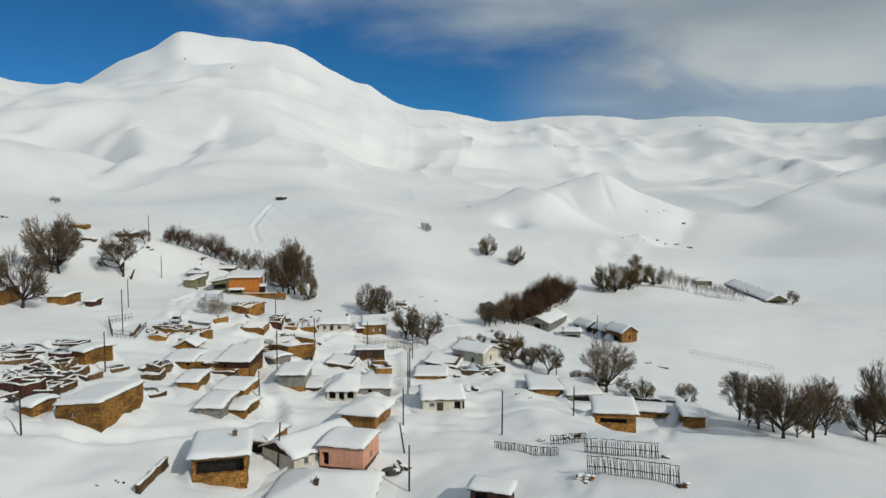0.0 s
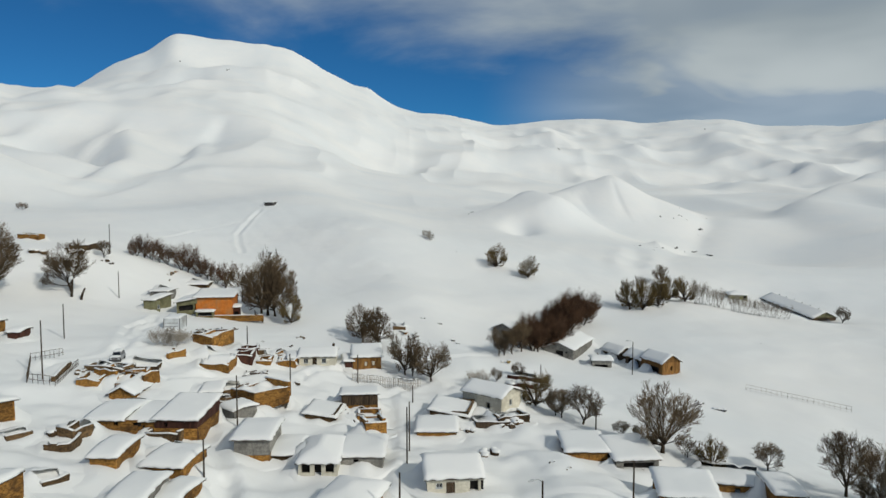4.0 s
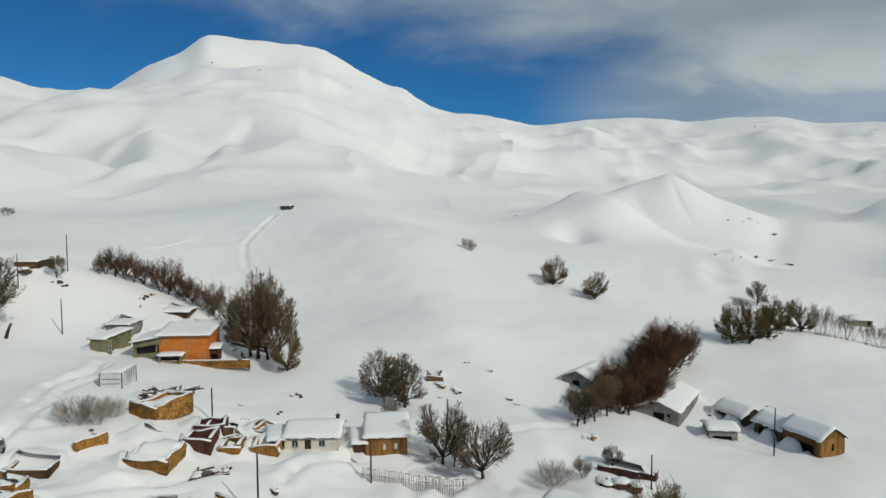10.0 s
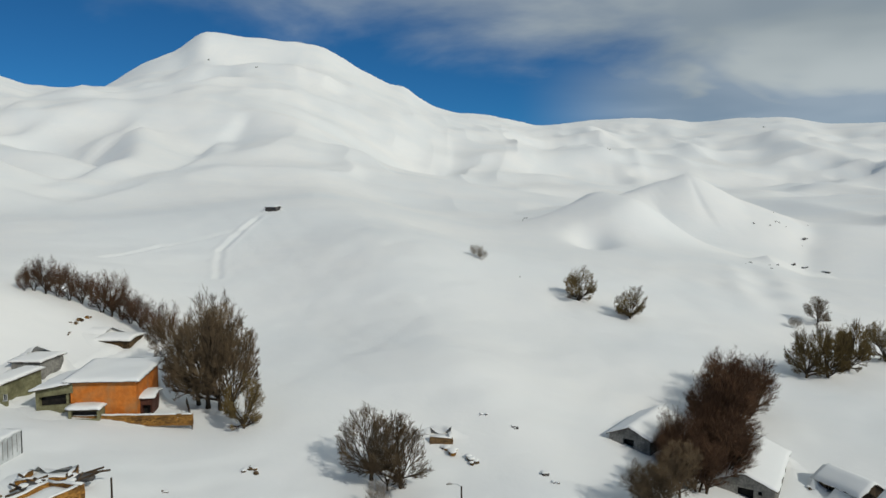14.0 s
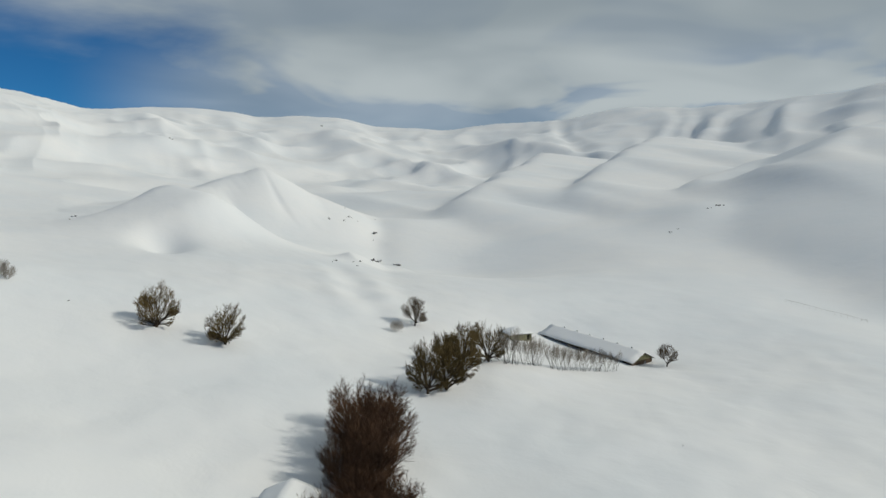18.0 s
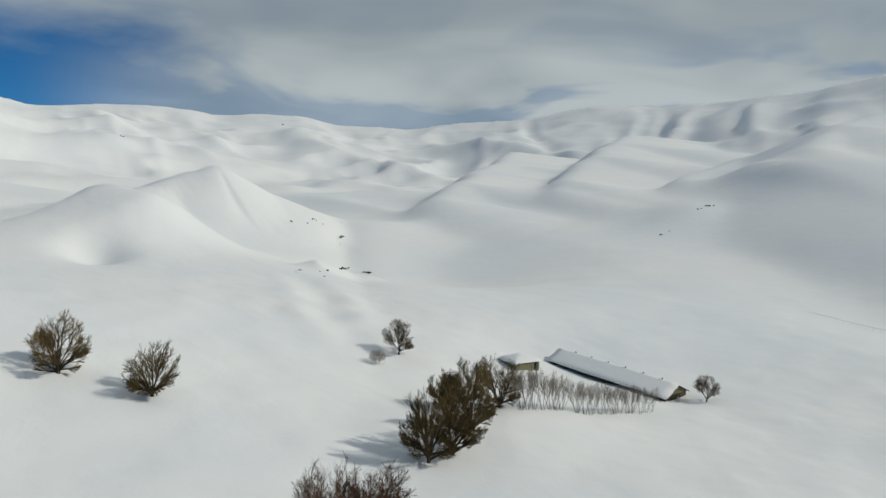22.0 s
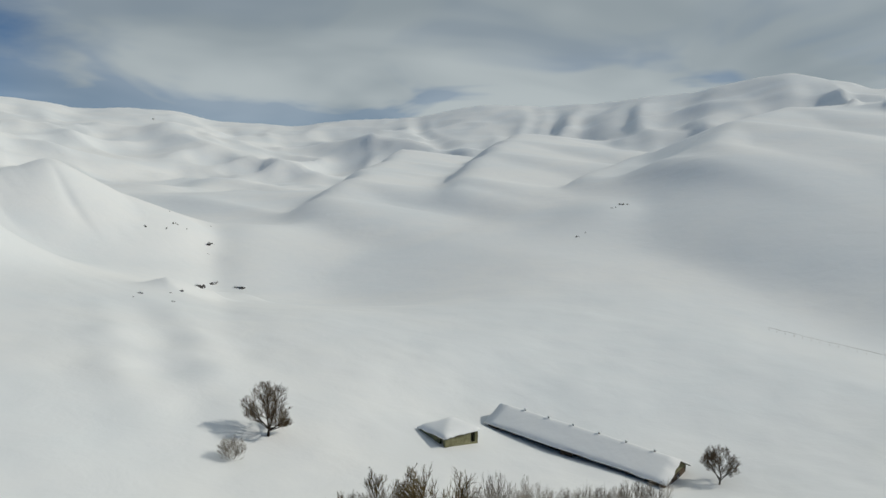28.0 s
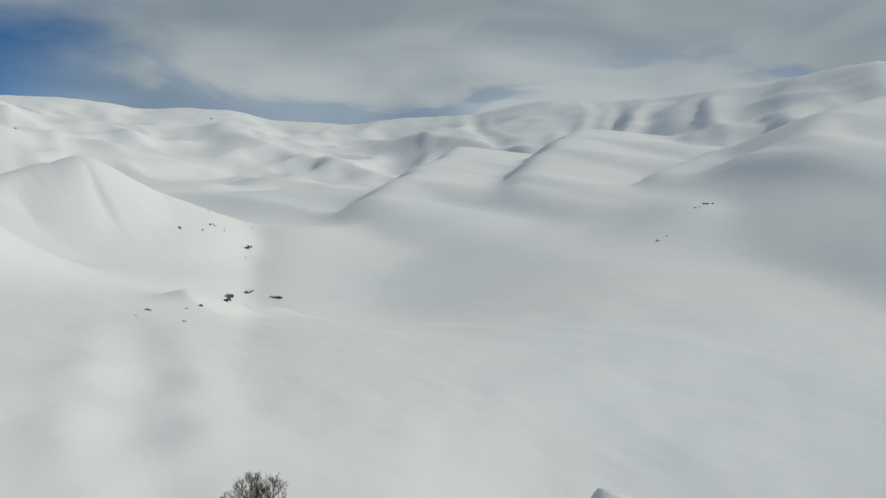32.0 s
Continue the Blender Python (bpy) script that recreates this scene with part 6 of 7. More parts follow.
rubble("rubble_heap", "snowed-over heap of dark timber", -18.9, 161.4, 1.11, 6, WOOD, 236, category="rubble", snow=0.7, flat=0.6)
rubble("rubble_heap", "snowed-over heap of dark timber", -24.0, 187.5, 0.99, 5, WOOD, 237, category="rubble", snow=0.7, flat=0.6)
rubble("rubble_heap", "snow-covered heap of tumbled stones", -30.5, 189.1, 0.39, 3, STONE, 238, category="rubble", snow=0.7, flat=0.6)
rubble("rubble_heap", "snow-covered heap of tumbled stones", -28.1, 183.4, 0.43, 3, STONE, 239, category="rubble", snow=0.7, flat=0.6)
rubble("rubble_heap", "snow-covered heap of tumbled stones", -18.2, 187.1, 0.59, 4, STONE, 240, category="rubble", snow=0.7, flat=0.6)
rubble("rubble_heap", "snow-covered heap of tumbled stones", -23.4, 197.3, 0.98, 5, STONE, 241, category="rubble", snow=0.7, flat=0.6)
rubble("rubble_heap", "ochre mud rubble under snow", 1.3, 205.9, 1.72, 8, MUD, 242, category="rubble", snow=0.7, flat=0.6)
rubble("rock_group", "dark lumps poking out of the snow", 6.7, 215.8, 0.47, 3, ROCK, 243, category="rubble", snow=0.7, flat=0.6)
rubble("rock_group", "dark lumps poking out of the snow", 11.2, 212.6, 0.73, 3, ROCK, 244, category="rubble", snow=0.7, flat=0.6)
rubble("rock_group", "dark lumps poking out of the snow", 14.8, 198.3, 0.65, 4, ROCK, 245, category="rubble", snow=0.7, flat=0.6)
rubble("rubble_heap", "snow-covered heap of tumbled stones", 1.9, 210.3, 0.45, 2, STONE, 246, category="rubble", snow=0.7, flat=0.6)
rubble("rubble_heap", "flat patch of bare hay in snow", 24.4, 186.8, 1.79, 6, HAY, 247, category="rubble", snow=0.7, flat=0.6)
rubble("rubble_heap", "snow-covered heap of tumbled stones", 19.9, 146.6, 2.63, 14, STONE, 248, category="rubble", snow=0.7, flat=0.6)
rubble("rubble_heap", "snowed-over heap of dark timber", 18.2, 144.2, 2.06, 10, WOOD, 249, category="rubble", snow=0.7, flat=0.6)
rubble("rubble_heap", "reddish stack of cut brushwood under snow", 25.1, 171.2, 3.01, 14, REDWOOD, 250, category="rubble", snow=0.7, flat=0.6)
rubble("rubble_heap", "snow-covered heap of tumbled stones", 30.4, 175.2, 1.30, 6, STONE, 251, category="rubble", snow=0.7, flat=0.6)
rubble("rubble_heap", "snow-covered heap of tumbled stones", 21.4, 78.3, 1.14, 7, STONE, 252, category="rubble", snow=0.7, flat=0.6)
rubble("rubble_heap", "snow-covered heap of tumbled stones", 19.6, 86.1, 0.46, 2, STONE, 253, category="rubble", snow=0.7, flat=0.6)
rubble("rubble_heap", "snowed-over heap of dark timber", 20.3, 95.4, 1.01, 5, WOOD, 254, category="rubble", snow=0.7, flat=0.6)
rubble("rubble_heap", "snowed-over heap of dark timber", 24.3, 95.8, 1.53, 8, WOOD, 255, category="rubble", snow=0.7, flat=0.6)
rubble("rock_group", "dark lumps poking out of the snow", 1.0, 101.4, 0.61, 3, ROCK, 256, category="rubble", snow=0.7, flat=0.6)
rubble("rubble_heap", "snow-covered heap of tumbled stones", -3.5, 86.9, 0.76, 5, STONE, 257, category="rubble", snow=0.7, flat=0.6)
rubble("rubble_heap", "snow-covered heap of tumbled stones", 34.0, 121.1, 1.08, 5, STONE, 258, category="rubble", snow=0.7, flat=0.6)
rubble("rock_group", "dark lumps poking out of the snow", 21.6, 124.3, 0.53, 3, ROCK, 259, category="rubble", snow=0.7, flat=0.6)
rubble("rubble_heap", "snow-covered heap of tumbled stones", 23.6, 122.6, 0.62, 3, STONE, 260, category="rubble", snow=0.7, flat=0.6)
rubble("rock_group", "dark lumps poking out of the snow", 61.9, 167.3, 1.5, 6, ROCK, 261, category="rubble", snow=0.95, flat=0.5)
rubble("rock_group", "dark lumps poking out of the snow", 65.0, 164.8, 1.6, 7, ROCK, 262, category="rubble", snow=0.95, flat=0.6)
rubble("rubble_heap", "snow-covered heap of tumbled stones", -60.4, 117.5, 2.41, 8, STONE, 263, category="rubble", snow=0.7, flat=0.6)
rubble("rubble_heap", "snow-covered heap of tumbled stones", -57.0, 119.8, 2.20, 8, STONE, 264, category="rubble", snow=0.7, flat=0.6)
rubble("rubble_heap", "snow-covered heap of tumbled stones", -61.1, 112.1, 2.12, 7, STONE, 265, category="rubble", snow=0.7, flat=0.6)
rubble("rubble_heap", "snow-covered heap of tumbled stones", -53.2, 113.5, 1.25, 5, STONE, 266, category="rubble", snow=0.7, flat=0.6)
rubble("rubble_heap", "snow-covered heap of tumbled stones", -44.4, 125.0, 1.77, 7, STONE, 267, category="rubble", snow=0.7, flat=0.6)
rubble("rock_group", "dark lumps poking out of the snow", -41.7, 121.4, 1.07, 5, ROCK, 268, category="rubble", snow=0.7, flat=0.6)
rubble("rock_group", "dark lumps poking out of the snow", -31.5, 78.7, 0.59, 4, ROCK, 269, category="rubble", snow=0.7, flat=0.6)
rubble("rock_group", "dark lumps poking out of the snow", -33.5, 77.4, 0.59, 3, ROCK, 270, category="rubble", snow=0.7, flat=0.6)
rubble("rubble_heap", "snow-covered heap of tumbled stones", -29.0, 81.3, 0.75, 5, STONE, 271, category="rubble", snow=0.7, flat=0.6)
rubble("rubble_heap", "snowed-over heap of dark timber", -37.0, 138.1, 1.17, 5, WOOD, 272, category="rubble", snow=0.7, flat=0.6)
rubble("rubble_heap", "snow-covered heap of tumbled stones", -29.9, 138.3, 0.99, 5, STONE, 273, category="rubble", snow=0.7, flat=0.6)
rubble("rubble_heap", "snowed-over heap of dark timber", -23.2, 139.3, 0.66, 3, WOOD, 274, category="rubble", snow=0.7, flat=0.6)
rubble("rubble_heap", "snow-covered heap of tumbled stones", -52.9, 150.0, 1.36, 6, STONE, 275, category="rubble", snow=0.7, flat=0.6)
rubble("rubble_heap", "snow-covered heap of tumbled stones", -48.3, 151.2, 0.58, 3, STONE, 276, category="rubble", snow=0.7, flat=0.6)
rubble("rubble_heap", "snow-covered heap of tumbled stones", -42.8, 167.9, 1.07, 4, STONE, 277, category="rubble", snow=0.7, flat=0.6)
rubble("rubble_heap", "snow-covered heap of tumbled stones", -43.4, 181.5, 0.59, 3, STONE, 278, category="rubble", snow=0.7, flat=0.6)
rubble("rubble_heap", "snow-covered heap of tumbled stones", -91.7, 235.5, 2.73, 6, STONE, 279, category="rubble", snow=0.7, flat=0.6)
rubble("rubble_heap", "snow-covered heap of tumbled stones", -99.9, 232.0, 3.08, 8, STONE, 280, category="rubble", snow=0.7, flat=0.6)
rubble("rubble_heap", "snowed-over heap of dark timber", -82.9, 235.5, 2.01, 5, WOOD, 281, category="rubble", snow=0.7, flat=0.6)
rubble("rubble_heap", "snow-covered heap of tumbled stones", -68.3, 245.0, 1.71, 5, STONE, 282, category="rubble", snow=0.7, flat=0.6)
rubble("rubble_heap", "snow-covered heap of tumbled stones", -66.9, 239.5, 0.83, 3, STONE, 283, category="rubble", snow=0.7, flat=0.6)
rubble("rubble_heap", "snow-covered heap of tumbled stones", -68.0, 246.8, 1.38, 4, STONE, 284, category="rubble", snow=0.7, flat=0.6)
rubble("rubble_heap", "ochre mud rubble under snow", -68.0, 248.6, 1.30, 5, MUD, 285, category="rubble", snow=0.7, flat=0.6)
rubble("rubble_heap", "snowed-over heap of dark timber", 11.4, 140.7, 1.41, 6, WOOD, 286, category="rubble", snow=0.7, flat=0.6)
rubble("rubble_heap", "snow-covered heap of tumbled stones", 13.0, 129.6, 1.84, 8, STONE, 287, category="rubble", snow=0.7, flat=0.6)
rubble("rock_group", "dark lumps poking out of the snow", -42.7, 160.6, 0.42, 2, ROCK, 288, category="rubble", snow=0.7, flat=0.6)
rubble("rubble_heap", "snow-covered heap of tumbled stones", -33.9, 169.7, 0.70, 4, STONE, 289, category="rubble", snow=0.7, flat=0.6)
rubble("rubble_heap", "snow-covered heap of tumbled stones", -39.3, 188.2, 0.82, 4, STONE, 290, category="rubble", snow=0.7, flat=0.6)
rubble("rubble_heap", "snowed-over heap of dark timber", -40.8, 183.2, 0.99, 4, WOOD, 291, category="rubble", snow=0.7, flat=0.6)
rubble("rubble_heap", "snow-covered heap of tumbled stones", -171.6, 314.5, 2.90, 5, STONE, 292, category="rubble", snow=0.7, flat=0.6)
rubble("rubble_heap", "snowed-over heap of dark timber", 49.7, 211.5, 1.24, 3, WOOD, 293, category="rubble", snow=0.7, flat=0.6)
rubble("rubble_heap", "snowed-over heap of dark timber", 52.9, 209.4, 1.00, 4, WOOD, 294, category="rubble", snow=0.7, flat=0.6)
rubble("rubble_heap", "snowed-over heap of dark timber", 55.8, 205.1, 0.99, 4, WOOD, 295, category="rubble", snow=0.7, flat=0.6)
rubble("rubble_heap", "snowed-over heap of dark timber", 50.3, 199.2, 1.62, 6, WOOD, 296, category="rubble", snow=0.7, flat=0.6)
ruin("ruined_hut", "dark tumbled stone hut under snow", -66.9, 122.9, -12, 5.0, 3.2, 0.8, sides="frl", wall=STONE, worn=0.3, fill=0.2, thick=0.45)
ruin("ruined_hut", "collapsed dark timber hut under snow", -63.5, 123.2, 8, 4.0, 3.8, 0.8, sides="fr", wall=WOOD, worn=0.3, fill=0.2, thick=0.45)
ruin("ruined_hut", "dark tumbled stone hut under snow", -62.6, 116.5, 20, 5.0, 4.4, 1.1, sides="frbl", wall=STONE, worn=0.4, fill=0.3, thick=0.45)
ruin("ruined_hut", "dark red-brown fallen shed under snow", -57.9, 112.9, -25, 5.0, 3.2, 1.2, sides="fl", wall=REDWOOD, worn=0.5, fill=0.4, thick=0.45)
ruin("ruined_hut", "collapsed dark timber hut under snow", -54.6, 108.8, 3, 6.0, 3.8, 1.3, sides="frl", wall=WOOD, worn=0.5, fill=0.4, thick=0.45)
ruin("ruined_hut", "dark red-brown fallen shed under snow", -58.6, 122.4, -12, 4.0, 4.4, 1.2, sides="fr", wall=REDWOOD, worn=0.5, fill=0.4, thick=0.45)
ruin("ruined_hut", "dark tumbled stone hut under snow", -56.9, 117.6, 8, 4.0, 3.2, 1.2, sides="frbl", wall=STONE, worn=0.5, fill=0.4, thick=0.45)
ruin("ruined_hut", "dark tumbled stone hut under snow", -54.5, 118.8, 20, 4.0, 3.8, 1.2, sides="fl", wall=STONE, worn=0.5, fill=0.4, thick=0.45)
ruin("ruined_hut", "dark red-brown fallen shed under snow", -55.6, 101.3, -25, 5.0, 4.4, 1.4, sides="frl", wall=REDWOOD, worn=0.6, fill=0.4, thick=0.45)
ruin("ruined_hut", "collapsed dark timber hut under snow", -52.9, 101.7, 3, 6.0, 3.2, 1.5, sides="fr", wall=WOOD, worn=0.6, fill=0.4, thick=0.45)
ruin("ruined_hut", "dark tumbled stone hut under snow", -52.1, 105.4, -12, 4.0, 3.8, 1.1, sides="frbl", wall=STONE, worn=0.4, fill=0.3, thick=0.45)
ruin("ruined_hut", "dark tumbled stone hut under snow", -56.7, 105.2, 8, 5.0, 4.4, 1.0, sides="fl", wall=STONE, worn=0.4, fill=0.3, thick=0.45)
ruin("ruined_hut", "dark tumbled stone hut under snow", -51.8, 108.5, 20, 4.0, 3.2, 0.8, sides="frl", wall=STONE, worn=0.3, fill=0.2, thick=0.45)
ruin("ruined_hut", "dark tumbled stone hut under snow", -50.6, 111.9, -25, 3.0, 3.8, 0.8, sides="fr", wall=STONE, worn=0.3, fill=0.2, thick=0.45)
ruin("ruined_hut", "collapsed dark timber hut under snow", -60.3, 129.2, 3, 5.0, 4.4, 0.9, sides="frbl", wall=WOOD, worn=0.4, fill=0.3, thick=0.45)
ruin("ruined_hut", "dark tumbled stone hut under snow", -50.1, 150.1, -12, 5.0, 3.2, 1.1, sides="fl", wall=STONE, worn=0.4, fill=0.3, thick=0.45)
ruin("ruined_hut", "ochre mud hut without its roof", -41.0, 184.3, 8, 5.0, 3.8, 1.2, sides="frl", wall=MUD, worn=0.5, fill=0.4, thick=0.45)
ruin("ruined_hut", "ochre mud hut without its roof", -34.1, 167.7, 20, 5.0, 4.4, 1.0, sides="fr", wall=MUD, worn=0.4, fill=0.3, thick=0.45)
ruin("ruined_hut", "dark tumbled stone hut under snow", -48.1, 151.1, -25, 4.0, 3.2, 1.0, sides="frbl", wall=STONE, worn=0.4, fill=0.3, thick=0.45)
ruin("ruined_hut", "dark tumbled stone hut under snow", -29.2, 174.4, 3, 4.0, 3.8, 1.3, sides="fl", wall=STONE, worn=0.5, fill=0.4, thick=0.45)
ruin("ruined_hut", "ochre mud hut without its roof", -23.4, 178.3, -12, 5.0, 4.4, 1.0, sides="frl", wall=MUD, worn=0.4, fill=0.3, thick=0.45)
ruin("ruined_hut", "ochre mud hut without its roof", -43.0, 145.7, 8, 5.0, 3.2, 1.4, sides="fr", wall=MUD, worn=0.6, fill=0.4, thick=0.45)
ruin("ruined_hut", "dark tumbled stone hut under snow", -26.5, 143.7, 20, 4.0, 3.8, 1.6, sides="frbl", wall=STONE, worn=0.6, fill=0.5, thick=0.45)
ruin("ruined_hut", "ochre mud hut without its roof", -48.2, 148.3, -25, 5.0, 4.4, 1.4, sides="fl", wall=MUD, worn=0.6, fill=0.4, thick=0.45)
ruin("ruined_hut", "dark tumbled stone hut under snow", -45.0, 156.5, 3, 5.0, 3.2, 1.2, sides="frl", wall=STONE, worn=0.5, fill=0.4, thick=0.45)
ruin("ruined_hut", "ochre mud hut without its roof", -43.2, 144.6, -12, 4.5, 3.8, 1.5, sides="fr", wall=MUD, worn=0.6, fill=0.4, thick=0.45)
ruin("ruined_hut", "dark red-brown fallen shed under snow", -30.2, 173.6, 8, 4.0, 4.4, 1.7, sides="frbl", wall=REDWOOD, worn=0.7, fill=0.5, thick=0.45)
ruin("ruined_hut", "dark tumbled stone hut under snow", -27.1, 173.1, 20, 4.0, 3.2, 1.2, sides="fl", wall=STONE, worn=0.5, fill=0.4, thick=0.45)
ruin("ruined_hut", "dark tumbled stone hut under snow", -43.2, 123.2, -25, 3.0, 3.8, 1.6, sides="frl", wall=STONE, worn=0.6, fill=0.5, thick=0.45)
ruin("ruined_hut", "dark tumbled stone hut under snow", -41.9, 118.4, 3, 3.0, 4.4, 1.3, sides="fr", wall=STONE, worn=0.5, fill=0.4, thick=0.45)
ruin("ruined_hut", "dark tumbled stone hut under snow", -32.2, 127.2, -12, 5.0, 3.2, 1.0, sides="frbl", wall=STONE, worn=0.4, fill=0.3, thick=0.45)
ruin("ruined_hut", "collapsed dark timber hut under snow", 16.2, 144.0, 8, 6.0, 3.8, 1.1, sides="fl", wall=WOOD, worn=0.4, fill=0.3, thick=0.45)
ruin("ruined_hut", "dark tumbled stone hut under snow", 20.1, 146.3, 20, 6.0, 4.4, 1.4, sides="frl", wall=STONE, worn=0.6, fill=0.4, thick=0.45)
ruin("ruined_hut", "dark red-brown fallen shed under snow", 27.1, 174.3, -25, 8.0, 3.2, 1.3, sides="fr", wall=REDWOOD, worn=0.5, fill=0.4, thick=0.45)
ruin("ruined_hut", "ochre mud hut without its roof", -4.4, 145.6, 3, 4.0, 3.8, 1.4, sides="frbl", wall=MUD, worn=0.6, fill=0.4, thick=0.45)
fallen_timbers(-64.3, 121.5, 0.2, 5, 0)
fallen_timbers(-59.6, 120.5, 0.2, 6, 1)
fallen_timbers(-55.1, 106.9, 0.2, 8, 2)
fallen_timbers(-54.0, 98.7, 0.2, 7, 3)
fallen_timbers(-53.3, 111.9, 0.2, 5, 4)
fallen_timbers(-58.4, 110.1, 0.2, 6, 5)
fallen_timbers(-41.3, 183.0, 1.0, 9, 6)
fallen_timbers(-37.8, 185.8, 1.0, 7, 7)
fallen_timbers(-27.2, 163.3, 0.2, 6, 8)
fallen_timbers(-25.4, 149.5, 0.2, 6, 9)
fallen_timbers(-34.7, 137.4, 0.2, 3, 10)
fallen_timbers(-23.5, 152.8, 0.2, 6, 11)
fallen_timbers(-39.1, 183.3, 0.2, 5, 12)
fallen_timbers(18.9, 144.7, 0.2, 6, 13)
fallen_timbers(18.2, 146.9, 0.2, 5, 14)
fallen_timbers(-10.6, 148.6, 0.2, 3, 15)
fallen_timbers(-0.7, 87.4, 0.2, 4, 16)
fallen_timbers(-6.4, 146.6, 0.2, 3, 17)
stick_fence("yard_fence", "grey rail fence on the yard wall", -33.8, 208.4, -37.9, 217.6, 1.00, 0.70, WOOD, seed=14, thick=0.06)
house("porch_canopy", "small snow-laden canopy before the orange house", -47.9, 206.8, 3, 4.1, 2.0, 1.35, wall=GREENWALL, rise=0.15, snow=0.4, over=0.25, front=[("dark", 2.1, 3.4, 0.1, 1.2)], thick=0.2, bank=0, category="porch")
rubble("rock_group", "dark rocks under the undercut bank of the beck", 132.4, 404.9, 1.46, 5, ROCK, 297, category="rocks", snow=0.4, flat=0.6)
rubble("rock_group", "dark rocks under the undercut bank of the beck", 143.9, 411.6, 1.08, 3, ROCK, 298, category="rocks", snow=0.4, flat=0.6)
rubble("rock_group", "dark rocks under the undercut bank of the beck", 183.5, 471.3, 3.18, 8, ROCK, 299, category="rocks", snow=0.4, flat=0.6)
rubble("rock_group", "dark rocks under the undercut bank of the beck", 195.3, 479.9, 2.67, 6, ROCK, 300, category="rocks", snow=0.4, flat=0.6)
rubble("rock_group", "dark rocks under the undercut bank of the beck", 200.7, 469.9, 3.05, 6, ROCK, 301, category="rocks", snow=0.4, flat=0.6)


ruin("ruined_wall", "brown stone wall end standing out of a snow mound", 0.6, 207.2, 4, 3.2, 3.0, 1.1, sides="fr", wall=STONE, worn=0.5, fill=0.8)
rubble("rock_group", "snowed-over lumps round a buried ruin", 6.8, 216.0, 0.7, 3, ROCK, 401, category="rubble", snow=0.8)
rubble("rock_group", "snowed-over lumps round a buried ruin", 11.2, 212.8, 0.8, 3, ROCK, 402, category="rubble", snow=0.8)
rubble("rock_group", "dark stones on a snow mound", 14.0, 200.4, 1.0, 4, ROCK, 403, category="rubble", snow=0.8)
rubble("rubble_heap", "snow-covered heap of tumbled stones", 5.2, 203.2, 1.6, 6, STONE, 404, category="rubble", snow=0.95)
stick_fence("hurdle", "dark lattice hurdle leaning in deep snow", 21.0, 92.8, 23.0, 91.9, 1.5, 0.2, WOOD, rails=3, lean=-0.5, seed=31, thick=0.05, snow=0.08)
stick_fence("hurdle", "dark lattice hurdle leaning in deep snow", 23.3, 91.8, 25.4, 90.9, 1.6, 0.2, WOOD, rails=3, lean=-0.5, seed=32, thick=0.05, snow=0.08)
rubble("rubble_heap", "ochre stub of a mud wall under snow", 22.0, 78.3, 1.0, 5, MUD, 405, category="rubble", snow=0.7)
rubble("rubble_heap", "dark brushwood at the end of the fence", 33.0, 82.6, 0.9, 5, WOOD, 406, category="brushwood", snow=0.4)
rubble("rubble_heap", "dark brushwood at the end of the fence", 31.6, 73.6, 1.0, 6, WOOD, 407, category="brushwood", snow=0.4)


# ---- far barns ----

# the two long dark slots on the left wall imitate the eave's shadow
long_barn = house("long_barn", "long low barn with a deep smooth snow roof", 148.3, 262.6, 4, 8.6, 31, 1.7, wall=WOOD, gable=GREENWALL, roof="gable_y", rise=1.9, snow=0.4, over=0.5, tilt=4.8, bank=0, sunk=0.5,
                  left=(("dark", 8, 12, 0.3, 1.2), ("dark", 22, 12, 0.3, 1.2)), front=(("window", 5.6, 1.2, 0.5, 1.2),), category="barn", group="barns")
for i in range(6):
    v = part("ridge_vent", tube([(0, 3.5 + 4.6 * i, 3.7), (0, 3.5 + 4.6 * i, 4.1), (0, 3.5 + 4.6 * i, 4.22)], [0.16, 0.16, 0.22], 8), METAL, long_barn)
    part("cap_snow", turned(lump(0.24, random.Random(i), 0.5), pose(0, 3.5 + 4.6 * i, 4.3)), SNOW, v, smooth=True)
house("hip_barn", "small grey barn with a hipped snow roof", 130.6, 289.2, -9, 6.6, 6.4, 1.8, wall=GREENWALL, roof="hip", rise=1.2, snow=0.4, over=0.3, front=(("dark", 5.6, 0.9, 0, 1.6),), left=(("dark", 5.4, 0.9, 0, 1.6),),
      bank=0, category="barn", group="barns")


# ---- vehicles and boxes ----


def metal_box(x, y, yaw, w, d, h):
    top = thing("metal_container", "white sheet-metal container with dark edges, snow on top", "container", x, y, float(ground_height(x, y)), yaw)
    part("body", box(-w / 2, 0, -0.4, w / 2, d, h, 0.03), PALESHEET, top)
    for px in (-w / 2, w / 2):
        for py in (0, d):
            part("corner_post", box(px - 0.07, py - 0.07, -0.4, px + 0.07, py + 0.07, h + 0.03), ROCK, top)
    for n in range(5):
        part("rib", box(w / 2 + 0.004, d * (n + 1) / 6 - 0.04, 0.1, w / 2 + 0.05, d * (n + 1) / 6 + 0.04, h - 0.1), METAL, top)
    for zz in (0.55, 1.3):
        part("bar", box(-w / 2 + 0.3, -0.05, zz, w / 2 - 0.3, -0.004, zz + 0.08), ROCK, top)
    snow_cap(top, lambda px, py: h, -w / 2 - 0.05, w / 2 + 0.05, -0.05, d + 0.05, 0.35, random.Random(8))


metal_box(-49.8, 187.7, 2, 3.4, 5.6, 2.3)


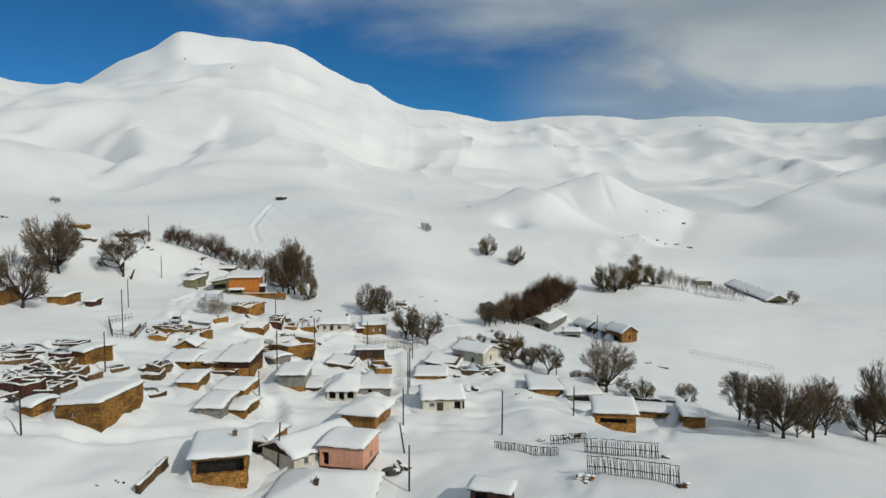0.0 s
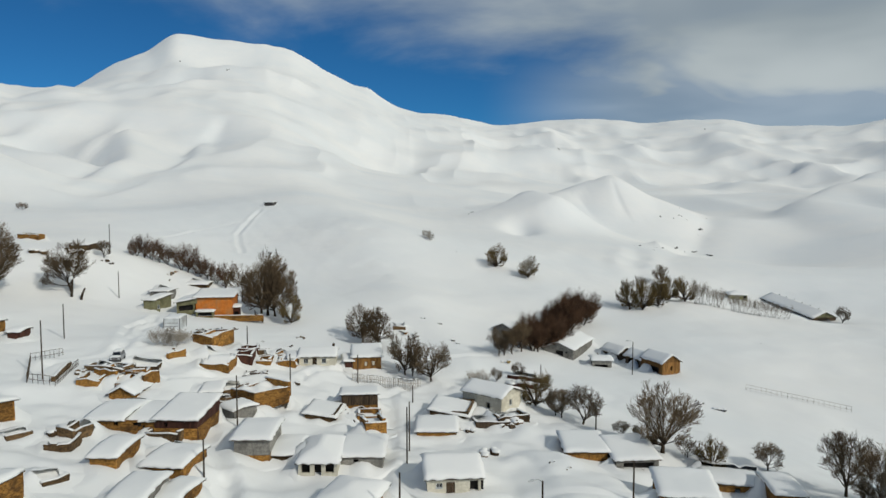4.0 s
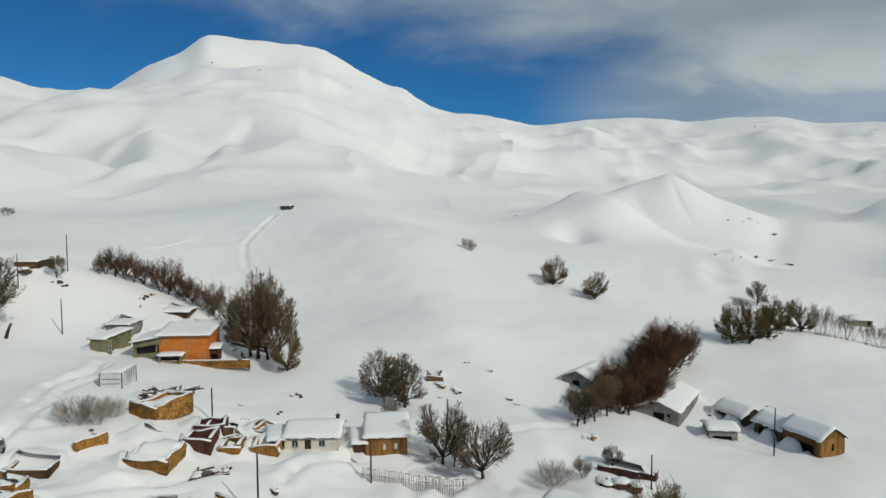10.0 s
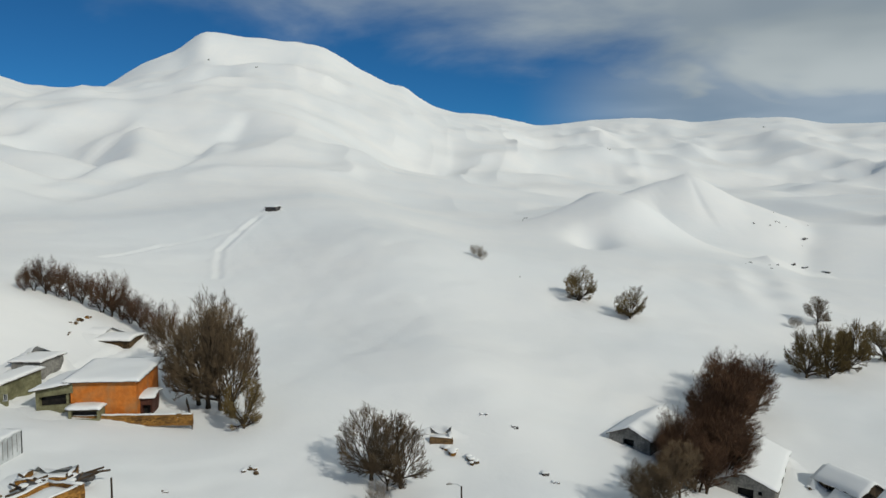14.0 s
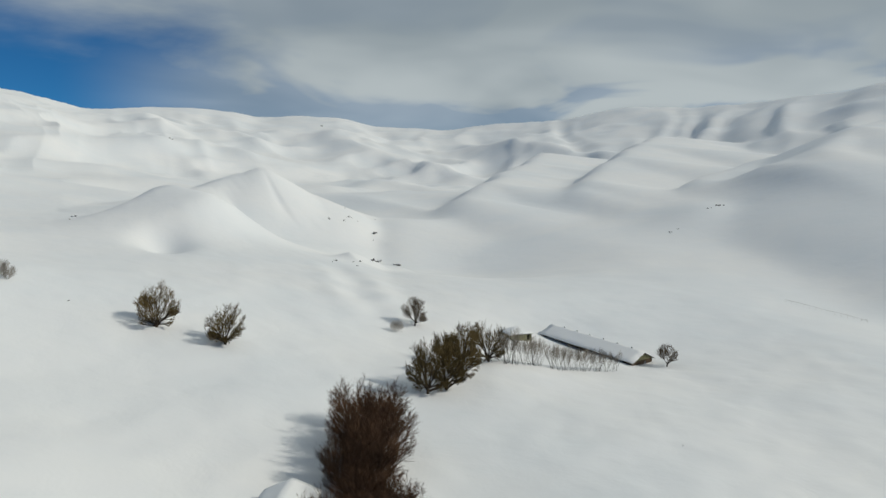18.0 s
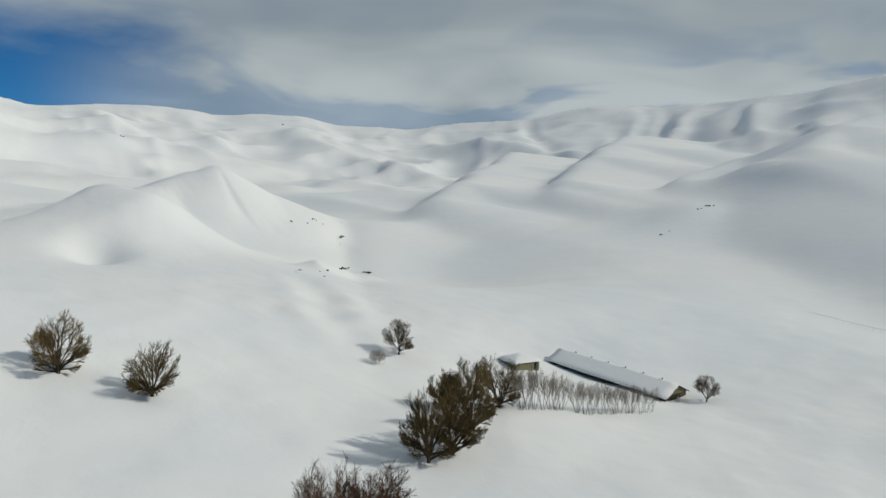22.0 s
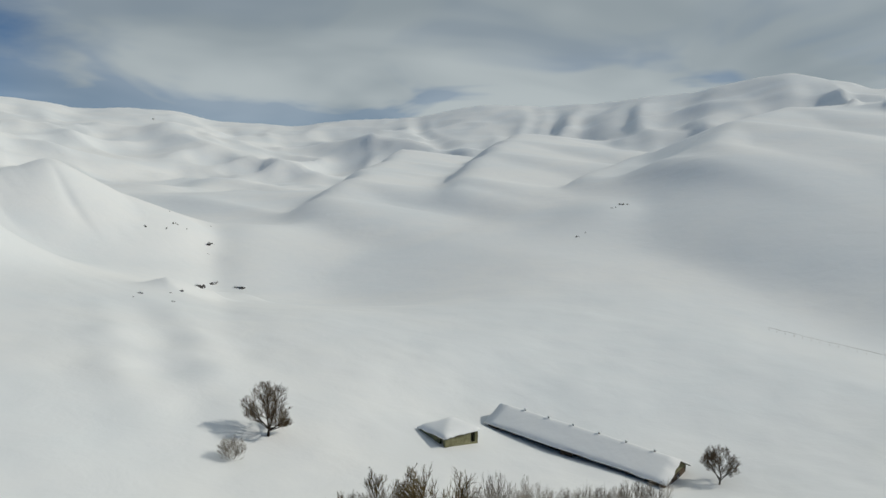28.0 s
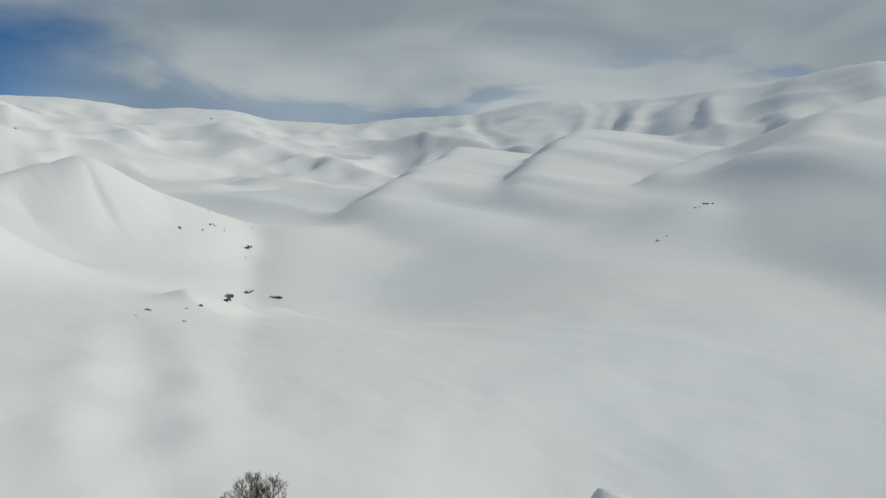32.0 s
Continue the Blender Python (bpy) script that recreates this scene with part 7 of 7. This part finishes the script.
def parked_car(x, y, yaw):
    """A boxy off-road car seen end on, snow on its roof and bonnet."""
    top = thing("parked_car", "pale grey boxy car with snow on roof and bonnet", "car", x, y, float(ground_height(x, y)), yaw)
    body = joined(box(-0.85, -2.0, 0.35, 0.85, 2.0, 0.95, 0.08))
    part("body", body, CARPAINT, top)
    cab = [(-0.78, -0.75, 0.93), (0.78, -0.75, 0.93), (0.78, 1.95, 0.93), (-0.78, 1.95, 0.93), (-0.66, -0.35, 1.62), (0.66, -0.35, 1.62), (0.66, 1.85, 1.62), (-0.66, 1.85, 1.62)]
    part("cabin", (cab, [(0, 1, 5, 4), (1, 2, 6, 5), (2, 3, 7, 6), (3, 0, 4, 7), (4, 5, 6, 7)]), CARPAINT, top)
    part("windscreen", ([(-0.68, -0.72, 1.0), (0.68, -0.72, 1.0), (0.58, -0.42, 1.55), (-0.58, -0.42, 1.55)], [(0, 1, 2, 3)]), GLASS, top)
    for sx in (-1, 1):
        part("side_window", ([(sx * 0.785, -0.5, 1.02), (sx * 0.785, 1.7, 1.02), (sx * 0.69, 1.6, 1.54), (sx * 0.69, -0.2, 1.54)], [(0, 1, 2, 3) if sx > 0 else (3, 2, 1, 0)]), GLASS, top)
        part("headlight", turned(tube([(0, 0, 0), (0, -0.05, 0), (0, -0.08, 0)], [0.11, 0.11, 0.07], 10), pose(sx * 0.62, -1.98, 0.72)), PALESHEET, top)
        for py in (-1.3, 1.3):
            wheel = part("wheel", turned(tube([(-0.1, 0, 0), (0.1, 0, 0)], [0.18, 0.18], 12), pose(sx * 0.78, py, 0.33)), METAL, top)
            part("tyre", turned(tube([(-0.11, 0, 0), (-0.08, 0, 0), (0.08, 0, 0), (0.11, 0, 0)], [0.26, 0.34, 0.34, 0.26], 14), pose(sx * 0.8, py, 0.33)), RUBBER, wheel)
    part("bumper", box(-0.86, -2.1, 0.36, 0.86, -2.0, 0.52, 0.03), ROCK, top)
    part("grille", box(-0.45, -2.03, 0.6, 0.45, -2.0, 0.82), ROCK, top)
    snow_cap(top, lambda px, py: 1.6, -0.68, 0.68, -0.38, 1.88, 0.22, random.Random(3))
    snow_cap(top, lambda px, py: 0.93, -0.8, 0.8, -1.95, -0.78, 0.16, random.Random(4), "bonnet_snow")


parked_car(-50.1, 158.5, 6)
